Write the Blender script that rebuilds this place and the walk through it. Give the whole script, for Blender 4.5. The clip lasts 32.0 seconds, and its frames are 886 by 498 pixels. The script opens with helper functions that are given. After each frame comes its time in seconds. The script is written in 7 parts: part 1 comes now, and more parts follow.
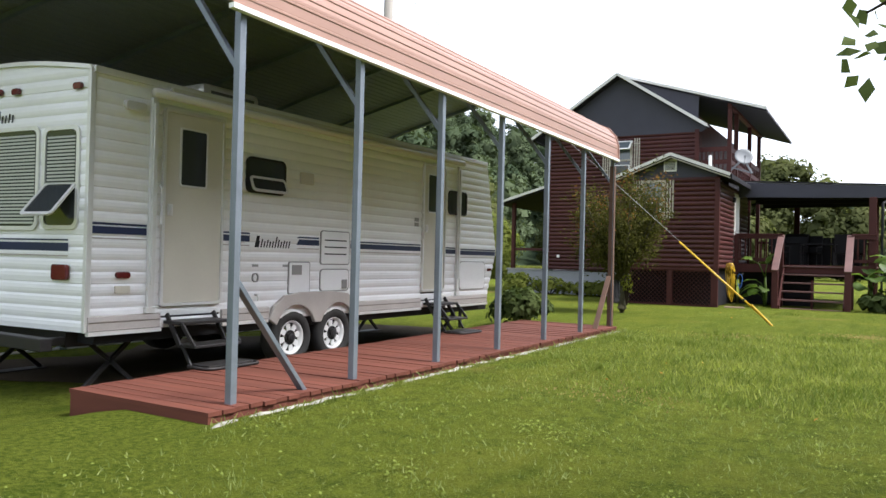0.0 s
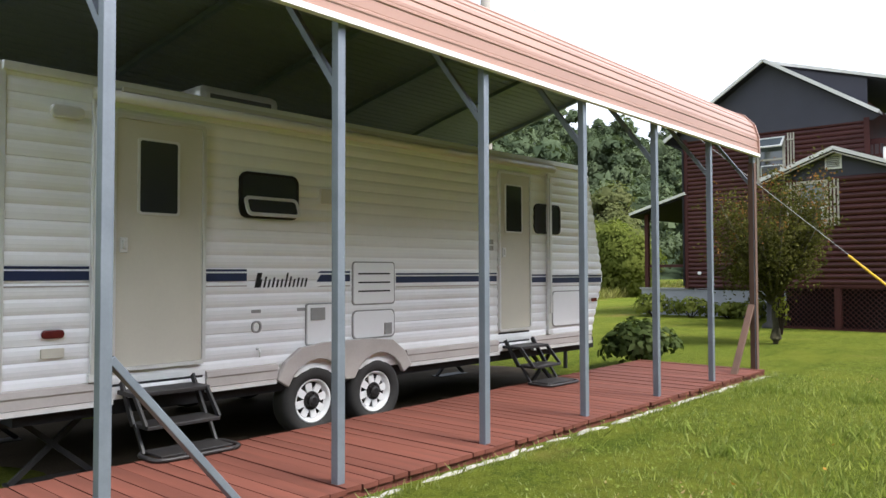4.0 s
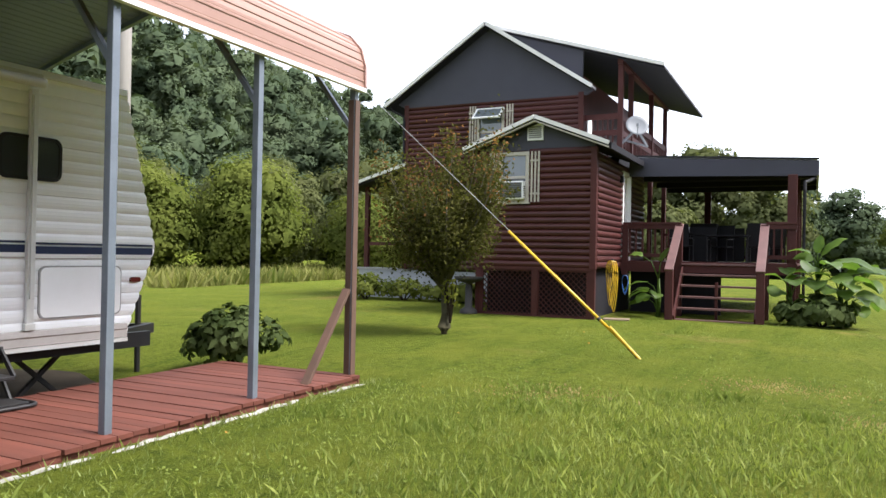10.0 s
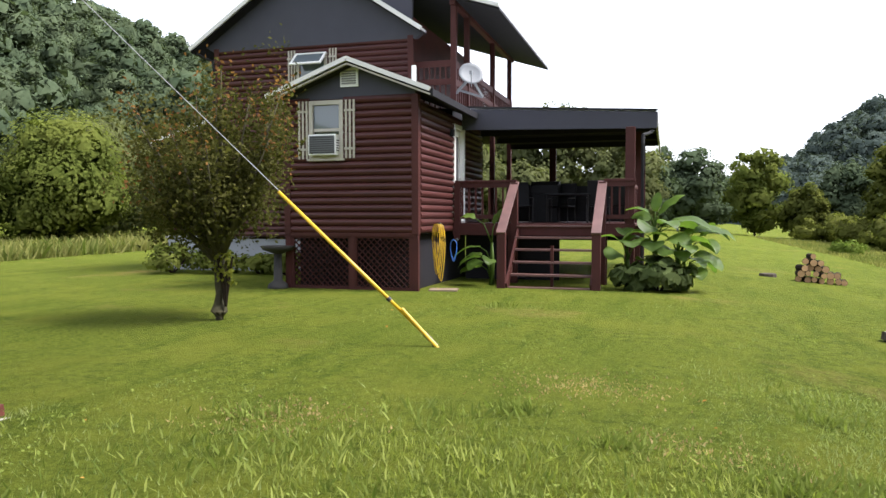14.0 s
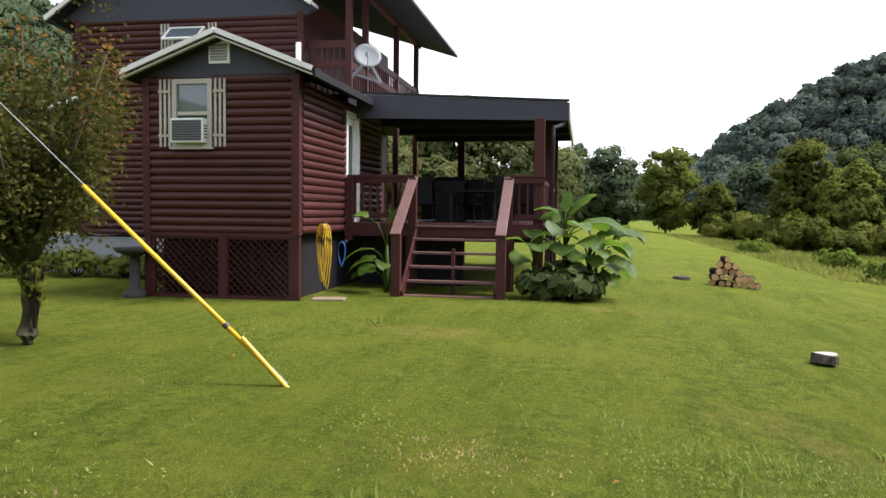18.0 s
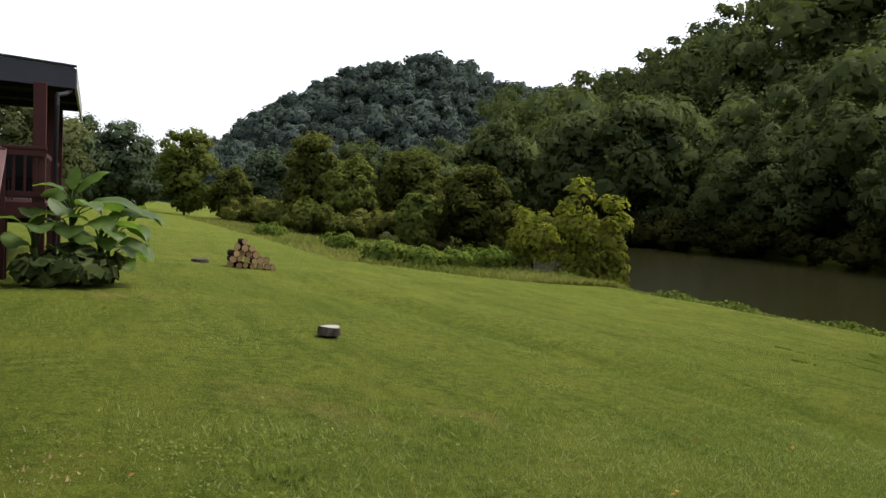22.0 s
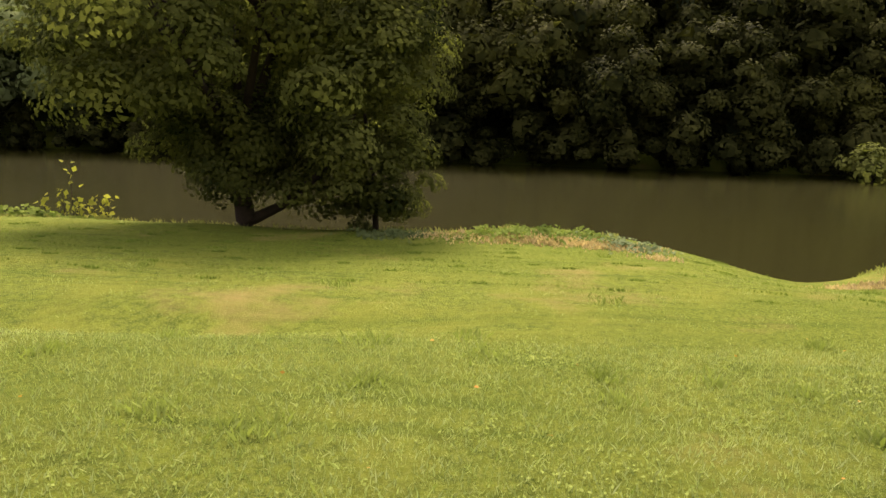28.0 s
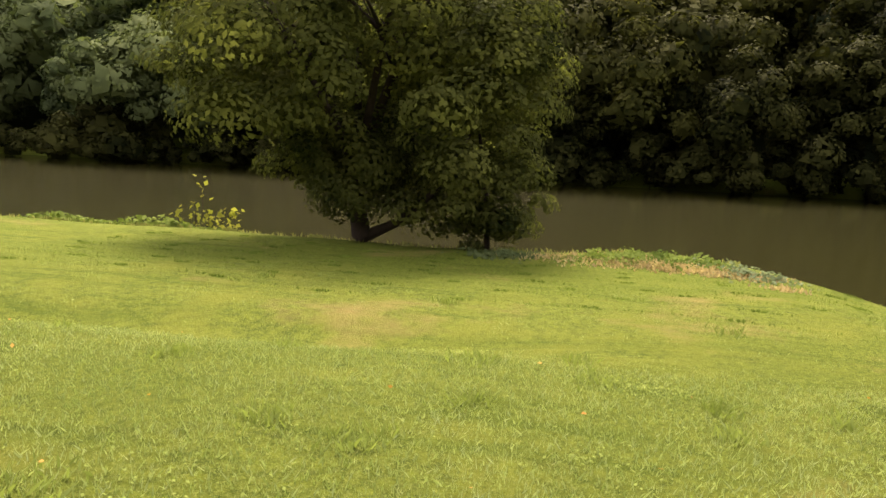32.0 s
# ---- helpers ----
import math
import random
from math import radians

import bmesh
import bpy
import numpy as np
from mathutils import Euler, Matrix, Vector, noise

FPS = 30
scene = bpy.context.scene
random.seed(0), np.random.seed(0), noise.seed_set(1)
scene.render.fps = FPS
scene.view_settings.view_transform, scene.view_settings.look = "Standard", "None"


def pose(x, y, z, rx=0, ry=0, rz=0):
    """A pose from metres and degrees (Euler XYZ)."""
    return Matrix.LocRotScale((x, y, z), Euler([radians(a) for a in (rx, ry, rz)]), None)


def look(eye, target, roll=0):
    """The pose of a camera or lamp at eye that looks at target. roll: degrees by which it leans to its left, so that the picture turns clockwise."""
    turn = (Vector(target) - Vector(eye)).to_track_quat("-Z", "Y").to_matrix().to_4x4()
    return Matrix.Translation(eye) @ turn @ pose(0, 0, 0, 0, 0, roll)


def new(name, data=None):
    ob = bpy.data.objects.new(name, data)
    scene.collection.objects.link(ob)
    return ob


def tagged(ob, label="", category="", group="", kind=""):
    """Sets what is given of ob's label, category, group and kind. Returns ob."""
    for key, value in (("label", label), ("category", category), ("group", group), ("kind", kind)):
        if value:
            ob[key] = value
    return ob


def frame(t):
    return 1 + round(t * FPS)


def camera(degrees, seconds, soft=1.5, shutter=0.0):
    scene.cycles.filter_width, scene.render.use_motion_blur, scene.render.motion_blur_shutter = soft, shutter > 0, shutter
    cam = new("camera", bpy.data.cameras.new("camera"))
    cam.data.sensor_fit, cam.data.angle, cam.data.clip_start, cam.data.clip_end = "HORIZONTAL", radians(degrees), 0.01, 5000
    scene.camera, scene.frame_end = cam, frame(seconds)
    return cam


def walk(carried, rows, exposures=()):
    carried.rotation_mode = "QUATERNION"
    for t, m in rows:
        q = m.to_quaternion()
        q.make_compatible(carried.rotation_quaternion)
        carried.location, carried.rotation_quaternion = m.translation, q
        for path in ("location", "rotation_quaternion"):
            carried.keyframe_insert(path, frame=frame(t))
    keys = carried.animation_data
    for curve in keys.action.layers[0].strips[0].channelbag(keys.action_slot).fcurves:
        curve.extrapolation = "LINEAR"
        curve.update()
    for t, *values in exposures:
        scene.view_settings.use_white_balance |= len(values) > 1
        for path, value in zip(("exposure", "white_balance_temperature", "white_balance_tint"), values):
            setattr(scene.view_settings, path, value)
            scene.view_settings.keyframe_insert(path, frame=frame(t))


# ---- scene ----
cam = camera(61.0, 32.0)
PATH = [
    (0, (-0.055, 0.225, 1.242), (-1.071, 1.947, 1.266), 1.4),
    (0.5, (-0.199, 0.41, 1.28), (-1.348, 2.047, 1.263), 0.9),
    (1, (-0.297, 0.682, 1.285), (-1.571, 2.223, 1.309), 2.2),
    (1.5, (-0.371, 1.038, 1.281), (-1.75, 2.483, 1.194), 2.0),
    (2, (-0.507, 1.371, 1.311), (-1.9, 2.805, 1.281), 0.9),
    (2.5, (-0.599, 1.707, 1.32), (-1.986, 3.148, 1.346), -0.2),
    (4.5, (-0.601, 2.998, 1.462), (-1.878, 4.537, 1.521), 0.2),
    (5, (-0.602, 3.313, 1.447), (-1.769, 4.938, 1.462), 0.1),
    (5.5, (-0.6, 3.677, 1.483), (-1.615, 5.399, 1.541), -0.8),
    (6, (-0.523, 4.018, 1.457), (-1.488, 5.769, 1.506), -1.4),
    (6.5, (-0.441, 4.41, 1.443), (-1.418, 6.156, 1.415), -1.5),
    (7, (-0.406, 4.785, 1.45), (-1.355, 6.545, 1.435), -2.2),
    (7.5, (-0.349, 5.109, 1.461), (-1.331, 6.851, 1.46), -3.9),
    (8, (-0.197, 5.419, 1.436), (-1.185, 7.158, 1.476), -2.1),
    (8.5, (-0.143, 5.738, 1.415), (-1.026, 7.532, 1.418), -1.5),
    (9, (-0.114, 6.162, 1.386), (-0.957, 7.976, 1.39), -2.0),
    (9.5, (-0.004, 6.51, 1.382), (-0.857, 8.318, 1.323), -0.4),
    (10, (0.019, 6.821, 1.371), (-0.864, 8.615, 1.385), 1.1),
    (10.5, (0.107, 7.188, 1.369), (-0.835, 8.952, 1.304), -0.9),
    (11, (0.239, 7.501, 1.342), (-0.675, 9.28, 1.29), 2.6),
    (11.5, (0.253, 7.815, 1.382), (-0.679, 9.584, 1.32), 1.8),
    (12, (0.259, 8.097, 1.458), (-0.595, 9.905, 1.421), -0.3),
    (12.5, (0.332, 8.406, 1.434), (-0.598, 10.176, 1.387), -1.6),
    (13, (0.394, 8.665, 1.421), (-0.444, 10.479, 1.351), 0.4),
    (13.5, (0.334, 8.973, 1.398), (-0.472, 10.803, 1.389), 0.6),
    (14, (0.345, 9.289, 1.433), (-0.226, 11.204, 1.349), -0.0),
    (14.5, (0.382, 9.621, 1.462), (-0.185, 11.536, 1.35), 0.3),
    (15, (0.378, 9.953, 1.449), (-0.143, 11.878, 1.293), 0.5),
    (15.5, (0.342, 10.208, 1.467), (0.0, 12.178, 1.424), 1.2),
    (17.5, (0.422, 11.082, 1.532), (-0.04, 13.024, 1.412), -0.5),
    (18, (0.421, 11.085, 1.532), (0.057, 13.049, 1.433), 0.6),
    (18.5, (0.42, 11.085, 1.532), (0.102, 13.058, 1.445), 0.1),
    (19, (0.421, 11.085, 1.532), (0.144, 13.062, 1.41), 0.5),
    (19.5, (0.42, 11.087, 1.532), (0.214, 13.071, 1.393), 1.1),
    (20, (0.419, 11.091, 1.532), (0.341, 13.084, 1.391), 1.5),
    (20.5, (0.421, 11.087, 1.532), (0.498, 13.081, 1.405), 1.4),
    (21, (0.421, 11.087, 1.532), (0.664, 13.068, 1.402), 1.4),
    (21.5, (0.421, 11.087, 1.532), (0.933, 13.016, 1.413), 1.9),
    (22, (0.421, 11.087, 1.532), (1.267, 12.896, 1.422), 2.6),
    (22.5, (0.421, 11.087, 1.532), (1.51, 12.761, 1.428), 2.9),
    (23, (0.421, 11.087, 1.532), (1.671, 12.644, 1.411), 2.8),
    (23.5, (0.421, 11.087, 1.532), (1.79, 12.537, 1.377), 3.0),
    (24, (0.421, 11.087, 1.532), (1.915, 12.406, 1.371), 3.0),
    (24.5, (0.421, 11.087, 1.532), (2.02, 12.273, 1.335), 2.9),
    (26.5, (0.421, 11.087, 1.532), (2.236, 11.85, 1.181), 2.2),
    (27, (0.421, 11.087, 1.532), (2.306, 11.669, 1.2), 2.5),
    (27.5, (0.421, 11.087, 1.532), (2.373, 11.354, 1.186), 2.5),
    (28, (0.421, 11.087, 1.532), (2.391, 11.091, 1.188), 2.0),
    (28.5, (0.421, 11.087, 1.532), (2.371, 10.804, 1.191), 2.3),
    (29, (0.421, 11.087, 1.532), (2.302, 10.554, 1.11), 1.5),
    (29.5, (0.421, 11.087, 1.532), (2.272, 10.472, 1.092), 1.5),
    (30, (0.421, 11.087, 1.532), (2.263, 10.433, 1.11), 1.5),
    (30.5, (0.421, 11.087, 1.532), (2.242, 10.355, 1.145), 2.0),
    (31, (0.421, 11.087, 1.532), (2.307, 10.524, 1.179), 1.5),
    (31.5, (0.421, 11.087, 1.532), (2.366, 10.781, 1.181), 2.7),
    (32, (0.421, 11.087, 1.532), (2.375, 11.386, 1.229), 2.6),
]
EXPOSURES = [(0.0, 1.0, 5980, 12), (2.0, 1.08, 5980, 13), (6.0, 1.06, 5980, 12), (12.0, 1.28, 6000, 14), (15.0, 1.18, 6050, 14), (19.0, 1.0, 6100, 13), (20.0, 0.85, 6100, 12), (21.0, 0.24, 6100, 12), (22.0, 0.36, 6200, 14), (23.0, 1.02, 6350, 20), (24.0, 1.5, 6500, 26), (27.0, 1.62, 6900, 28), (28.5, 1.68, 6900, 28), (29.5, 1.32, 7150, 27), (30.5, 1.38, 7150, 27), (31.0, 1.58, 7000, 28), (32.0, 1.82, 6800, 28)]
walk(cam, [(t, look(eye, target, roll)) for t, eye, target, roll in PATH], EXPOSURES)

# ---- sky, sun ----
world = bpy.data.worlds.new("world")
scene.world = world
world.use_nodes = True
wn = world.node_tree
wn.nodes.clear()
w_out = wn.nodes.new("ShaderNodeOutputWorld")
w_bg = wn.nodes.new("ShaderNodeBackground")
w_sky = wn.nodes.new("ShaderNodeTexSky")
w_sky.sky_type = "NISHITA"
w_sky.sun_disc = False
SUN_EL, SUN_AZ = 56.0, 80.0          # degrees; azimuth clockwise from +y
w_sky.sun_elevation = radians(SUN_EL)
w_sky.sun_rotation = radians(SUN_AZ)
w_sky.air_density, w_sky.dust_density, w_sky.ozone_density = 1.0, 2.0, 0.6
w_hs = wn.nodes.new("ShaderNodeHueSaturation")
w_hs.inputs["Saturation"].default_value = 0.22
w_hs.inputs["Value"].default_value = 1.5
w_bg.inputs["Strength"].default_value = 0.15
wn.links.new(w_sky.outputs[0], w_hs.inputs["Color"])
wn.links.new(w_hs.outputs[0], w_bg.inputs["Color"])
wn.links.new(w_bg.outputs[0], w_out.inputs["Surface"])

sun = new("sun", bpy.data.lights.new("sun", "SUN"))
sun.data.energy = 3.5
sun.data.angle = radians(20.0)
sun.data.color = (1.0, 0.93, 0.80)
_d = Vector((math.sin(radians(SUN_AZ)) * math.cos(radians(SUN_EL)), math.cos(radians(SUN_AZ)) * math.cos(radians(SUN_EL)), math.sin(radians(SUN_EL))))
sun.matrix_world = look(_d * 50, (0, 0, 0))


# ---- materials ----
def mat(name, col, col2=None, rough=0.6, metal=0.0, scale=3.0, fine=40.0, bump=0.15, amount=0.5, rnd=0.0, spec=0.5, stretch=(1, 1, 1), dist=0.004):
    """A surface with colour variation at two scales and fine relief; rnd: how much single pieces differ."""
    m = bpy.data.materials.new(name)
    m.use_nodes = True
    nt = m.node_tree
    b = nt.nodes["Principled BSDF"]
    b.inputs["Roughness"].default_value = rough
    b.inputs["Metallic"].default_value = metal
    b.inputs["Specular IOR Level"].default_value = spec
    tc = nt.nodes.new("ShaderNodeTexCoord")
    mp = nt.nodes.new("ShaderNodeMapping")
    mp.inputs["Scale"].default_value = stretch
    nt.links.new(tc.outputs["Object"], mp.inputs["Vector"])
    n1 = nt.nodes.new("ShaderNodeTexNoise")
    n1.inputs["Scale"].default_value = scale
    n1.inputs["Detail"].default_value = 5
    n2 = nt.nodes.new("ShaderNodeTexNoise")
    n2.inputs["Scale"].default_value = fine
    n2.inputs["Detail"].default_value = 3
    nt.links.new(mp.outputs[0], n1.inputs["Vector"])
    nt.links.new(mp.outputs[0], n2.inputs["Vector"])
    add = nt.nodes.new("ShaderNodeMath")
    add.operation = "MULTIPLY_ADD"
    add.inputs[1].default_value = 0.35
    nt.links.new(n2.outputs["Fac"], add.inputs[0])
    nt.links.new(n1.outputs["Fac"], add.inputs[2])
    rp = nt.nodes.new("ShaderNodeMapRange")
    rp.inputs["From Min"].default_value, rp.inputs["From Max"].default_value = 0.45, 0.95
    rp.inputs["To Max"].default_value = amount
    nt.links.new(add.outputs[0], rp.inputs["Value"])
    mx = nt.nodes.new("ShaderNodeMix")
    mx.data_type = "RGBA"
    if col2 is None:
        col2 = tuple(c * 0.7 for c in col)
    mx.inputs["A"].default_value = (*col, 1)
    mx.inputs["B"].default_value = (*col2, 1)
    nt.links.new(rp.outputs[0], mx.inputs["Factor"])
    last = mx.outputs["Result"]
    if rnd:
        oi = nt.nodes.new("ShaderNodeObjectInfo")
        hs = nt.nodes.new("ShaderNodeHueSaturation")
        mr = nt.nodes.new("ShaderNodeMapRange")
        mr.inputs["To Min"].default_value, mr.inputs["To Max"].default_value = 1 - rnd, 1 + rnd
        nt.links.new(oi.outputs["Random"], mr.inputs["Value"])
        nt.links.new(mr.outputs[0], hs.inputs["Value"])
        nt.links.new(last, hs.inputs["Color"])
        last = hs.outputs[0]
    nt.links.new(last, b.inputs["Base Color"])
    if bump:
        bp = nt.nodes.new("ShaderNodeBump")
        bp.inputs["Strength"].default_value = bump
        bp.inputs["Distance"].default_value = dist
        nt.links.new(add.outputs[0], bp.inputs["Height"])
        nt.links.new(bp.outputs[0], b.inputs["Normal"])
    return m


def leaf_mat(name, dark, light, thin=0.35, scale=0.6, rough=0.8, spec=0.015, vary=0.28):
    """Foliage: colour varies leaf by leaf and in drifts, and light comes through."""
    m = bpy.data.materials.new(name)
    m.use_nodes = True
    nt = m.node_tree
    b = nt.nodes["Principled BSDF"]
    b.inputs["Roughness"].default_value = rough
    b.inputs["Specular IOR Level"].default_value = spec
    geo = nt.nodes.new("ShaderNodeNewGeometry")
    tc = nt.nodes.new("ShaderNodeTexCoord")
    n1 = nt.nodes.new("ShaderNodeTexNoise")
    n1.inputs["Scale"].default_value = scale
    n1.inputs["Detail"].default_value = 3
    nt.links.new(tc.outputs["Object"], n1.inputs["Vector"])
    mul = nt.nodes.new("ShaderNodeMath")
    mul.operation = "MULTIPLY_ADD"
    mul.inputs[1].default_value = vary
    nt.links.new(geo.outputs["Random Per Island"], mul.inputs[0])
    sub = nt.nodes.new("ShaderNodeMath")
    sub.operation = "MULTIPLY_ADD"
    sub.inputs[1].default_value = 1.9
    sub.inputs[2].default_value = -0.45 - vary * 0.5
    nt.links.new(n1.outputs["Fac"], sub.inputs[0])
    nt.links.new(sub.outputs[0], mul.inputs[2])
    mx = nt.nodes.new("ShaderNodeMix")
    mx.data_type = "RGBA"
    mx.inputs["A"].default_value = (*dark, 1)
    mx.inputs["B"].default_value = (*light, 1)
    mx.clamp_factor = True
    nt.links.new(mul.outputs[0], mx.inputs["Factor"])
    nt.links.new(mx.outputs["Result"], b.inputs["Base Color"])
    tr = nt.nodes.new("ShaderNodeBsdfTranslucent")
    warm = nt.nodes.new("ShaderNodeMix")
    warm.data_type, warm.blend_type = "RGBA", "MULTIPLY"
    warm.inputs["Factor"].default_value = 1.0
    warm.inputs["B"].default_value = (1.4, 1.5, 0.9, 1)
    nt.links.new(mx.outputs["Result"], warm.inputs["A"])
    nt.links.new(warm.outputs["Result"], tr.inputs["Color"])
    ms = nt.nodes.new("ShaderNodeMixShader")
    ms.inputs[0].default_value = thin
    nt.links.new(b.outputs[0], ms.inputs[1])
    nt.links.new(tr.outputs[0], ms.inputs[2])
    nt.links.new(ms.outputs[0], nt.nodes["Material Output"].inputs["Surface"])
    return m


def grass_mat():
    m = bpy.data.materials.new("lawn_grass")
    m.use_nodes = True
    nt = m.node_tree
    b = nt.nodes["Principled BSDF"]
    b.inputs["Roughness"].default_value = 0.9
    b.inputs["Specular IOR Level"].default_value = 0.02
    tc = nt.nodes.new("ShaderNodeTexCoord")

    def nz(scale, detail, rough=0.5):
        n = nt.nodes.new("ShaderNodeTexNoise")
        n.inputs["Scale"].default_value, n.inputs["Detail"].default_value, n.inputs["Roughness"].default_value = scale, detail, rough
        nt.links.new(tc.outputs["Object"], n.inputs["Vector"])
        return n.outputs["Fac"]

    def ramp(v, lo, hi):
        r = nt.nodes.new("ShaderNodeMapRange")
        r.inputs["From Min"].default_value, r.inputs["From Max"].default_value = lo, hi
        nt.links.new(v, r.inputs["Value"])
        return r.outputs[0]

    def mix(f, a, c):
        x = nt.nodes.new("ShaderNodeMix")
        x.data_type = "RGBA"
        nt.links.new(f, x.inputs["Factor"])
        for k, v in (("A", a), ("B", c)):
            if isinstance(v, tuple):
                x.inputs[k].default_value = (*v, 1)
            else:
                nt.links.new(v, x.inputs[k])
        return x.outputs["Result"]

    c = mix(ramp(nz(7, 8, 0.78), 0.36, 0.64), (0.038, 0.058, 0.0065), (0.126, 0.152, 0.0165))
    c = mix(ramp(nz(0.8, 5, 0.6), 0.46, 0.72), c, (0.122, 0.134, 0.0160))
    c = mix(ramp(nz(45, 5, 0.85), 0.48, 0.72), c, (0.205, 0.225, 0.054))
    c = mix(ramp(nz(0.22, 4, 0.6), 0.50, 0.62), c, mix(ramp(nz(20, 5, 0.8), 0.40, 0.60), (0.052, 0.076, 0.009), (0.138, 0.162, 0.023)))
    c = mix(ramp(nz(0.33, 5, 0.62), 0.60, 0.74), c, (0.185, 0.150, 0.044))
    mp = nt.nodes.new("ShaderNodeMapping")
    mp.inputs["Scale"].default_value = (1.5, 0.22, 1)
    mp.inputs["Rotation"].default_value = (0, 0, radians(-9))
    nt.links.new(tc.outputs["Object"], mp.inputs["Vector"])
    st = nt.nodes.new("ShaderNodeTexNoise")
    st.inputs["Scale"].default_value, st.inputs["Detail"].default_value, st.inputs["Roughness"].default_value = 1.6, 6, 0.65
    nt.links.new(mp.outputs[0], st.inputs["Vector"])
    dk = nt.nodes.new("ShaderNodeMix")
    dk.data_type, dk.blend_type = "RGBA", "MULTIPLY"
    dk.inputs["B"].default_value = (0.72, 0.80, 0.72, 1)
    nt.links.new(ramp(st.outputs["Fac"], 0.50, 0.68), dk.inputs["Factor"])
    nt.links.new(c, dk.inputs["A"])
    c = dk.outputs["Result"]
    nt.links.new(c, b.inputs["Base Color"])
    bp = nt.nodes.new("ShaderNodeBump")
    bp.inputs["Strength"].default_value, bp.inputs["Distance"].default_value = 1.0, 0.06
    nt.links.new(nz(30, 6, 0.8), bp.inputs["Height"])
    nt.links.new(bp.outputs[0], b.inputs["Normal"])
    return m


def water_mat():
    m = mat("river_water", (0.0155, 0.0150, 0.0029), (0.0125, 0.0122, 0.0025), rough=0.16, scale=0.08, fine=1.5, bump=0.04, amount=0.6, spec=0.30, dist=0.02)
    return m


def glass_mat(name, col=(0.02, 0.025, 0.03), rough=0.05):
    m = bpy.data.materials.new(name)
    m.use_nodes = True
    b = m.node_tree.nodes["Principled BSDF"]
    b.inputs["Base Color"].default_value = (*col, 1)
    b.inputs["Roughness"].default_value = rough
    b.inputs["Specular IOR Level"].default_value = 0.7
    return m


M_GRASS = grass_mat()
M_WATER = water_mat()
M_BLADE = leaf_mat("grass_blades", (0.095, 0.125, 0.022), (0.250, 0.275, 0.100), 0.35, 0.5, 0.55, 0.2, 0.75)
M_BLADE_PALE = leaf_mat("pale_grass_blades", (0.140, 0.180, 0.044), (0.250, 0.290, 0.105), 0.3, 0.8, 0.55, 0.15, 0.75)
M_WEED = leaf_mat("bank_weeds", (0.085, 0.110, 0.024), (0.240, 0.225, 0.080), 0.4, 0.25, vary=0.6)
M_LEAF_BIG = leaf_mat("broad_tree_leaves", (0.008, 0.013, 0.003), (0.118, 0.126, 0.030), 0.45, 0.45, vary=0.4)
M_LEAF_OLIVE = leaf_mat("olive_meadow_leaves", (0.048, 0.060, 0.013), (0.140, 0.146, 0.036), 0.4, 0.2)
# dull green, raised a little to include haze before the backdrop trees
M_LEAF_DULL = leaf_mat("dull_green_tree_leaves", (0.052, 0.064, 0.026), (0.132, 0.140, 0.058), 0.35, 0.15, vary=0.2)
# nearly black: the shaded near side of the backlit woods is in this colour
M_LEAF_WOOD = leaf_mat("backlit_wood_leaves", (0.005, 0.007, 0.002), (0.046, 0.047, 0.012), 0.2, 0.12, vary=0.6)
# the woods upstream, lightened: haze and glare are put into the leaf colour
M_LEAF_SLOPE = leaf_mat("hazed_slope_leaves", (0.026, 0.040, 0.016), (0.134, 0.158, 0.058), 0.3, 0.10)
# green made paler and bluer to carry the haze over distant trees
M_LEAF_FAR = leaf_mat("hazed_far_wood_leaves", (0.034, 0.052, 0.030), (0.092, 0.114, 0.062), 0.2, 0.09, vary=0.12)
# distance haze on the north hill is mixed into this blue-grey leaf colour
M_LEAF_HAZE = leaf_mat("haze_coloured_hill_leaves", (0.050, 0.066, 0.058), (0.064, 0.082, 0.070), 0.2, 0.04, vary=0.12)
M_LEAF_YEL = leaf_mat("yellow_green_leaves", (0.090, 0.108, 0.014), (0.240, 0.240, 0.040), 0.4, 0.5)
M_CLOVER = leaf_mat("lawn_weed_leaves", (0.105, 0.135, 0.026), (0.195, 0.235, 0.056), 0.3, 1.2)
M_DISH = mat("grey_dish_enamel", (0.17, 0.18, 0.195), (0.12, 0.13, 0.145), rough=0.6, scale=4)
M_LEAF_SAGE = leaf_mat("grey_green_weed_leaves", (0.070, 0.095, 0.040), (0.150, 0.180, 0.085), 0.3, 1.2)
M_LEAF_VINE = leaf_mat("vine_leaves", (0.050, 0.082, 0.014), (0.150, 0.190, 0.036), 0.35, 1.2)
M_LEAF_WILLOW = leaf_mat("willow_leaves", (0.066, 0.090, 0.018), (0.160, 0.175, 0.040), 0.35, 0.4, vary=0.16)
M_LEAF_RED = leaf_mat("reddish_ornamental_leaves", (0.022, 0.026, 0.008), (0.105, 0.100, 0.030), 0.35, 1.4, vary=0.6)
M_LEAF_BUSH = leaf_mat("bush_leaves", (0.024, 0.040, 0.011), (0.110, 0.135, 0.052), 0.3, 1.5)
M_BANANA = leaf_mat("banana_leaf", (0.030, 0.062, 0.010), (0.130, 0.200, 0.032), 0.45, 1.2, 0.45, 0.22)
M_STRAW = leaf_mat("dead_grass", (0.190, 0.145, 0.066), (0.400, 0.305, 0.150), 0.3, 1.0, vary=0.7)
M_BARK = mat("bark", (0.032, 0.023, 0.015), (0.013, 0.010, 0.007), rough=0.95, spec=0.1, scale=6, bump=0.7, amount=0.9, dist=0.02)
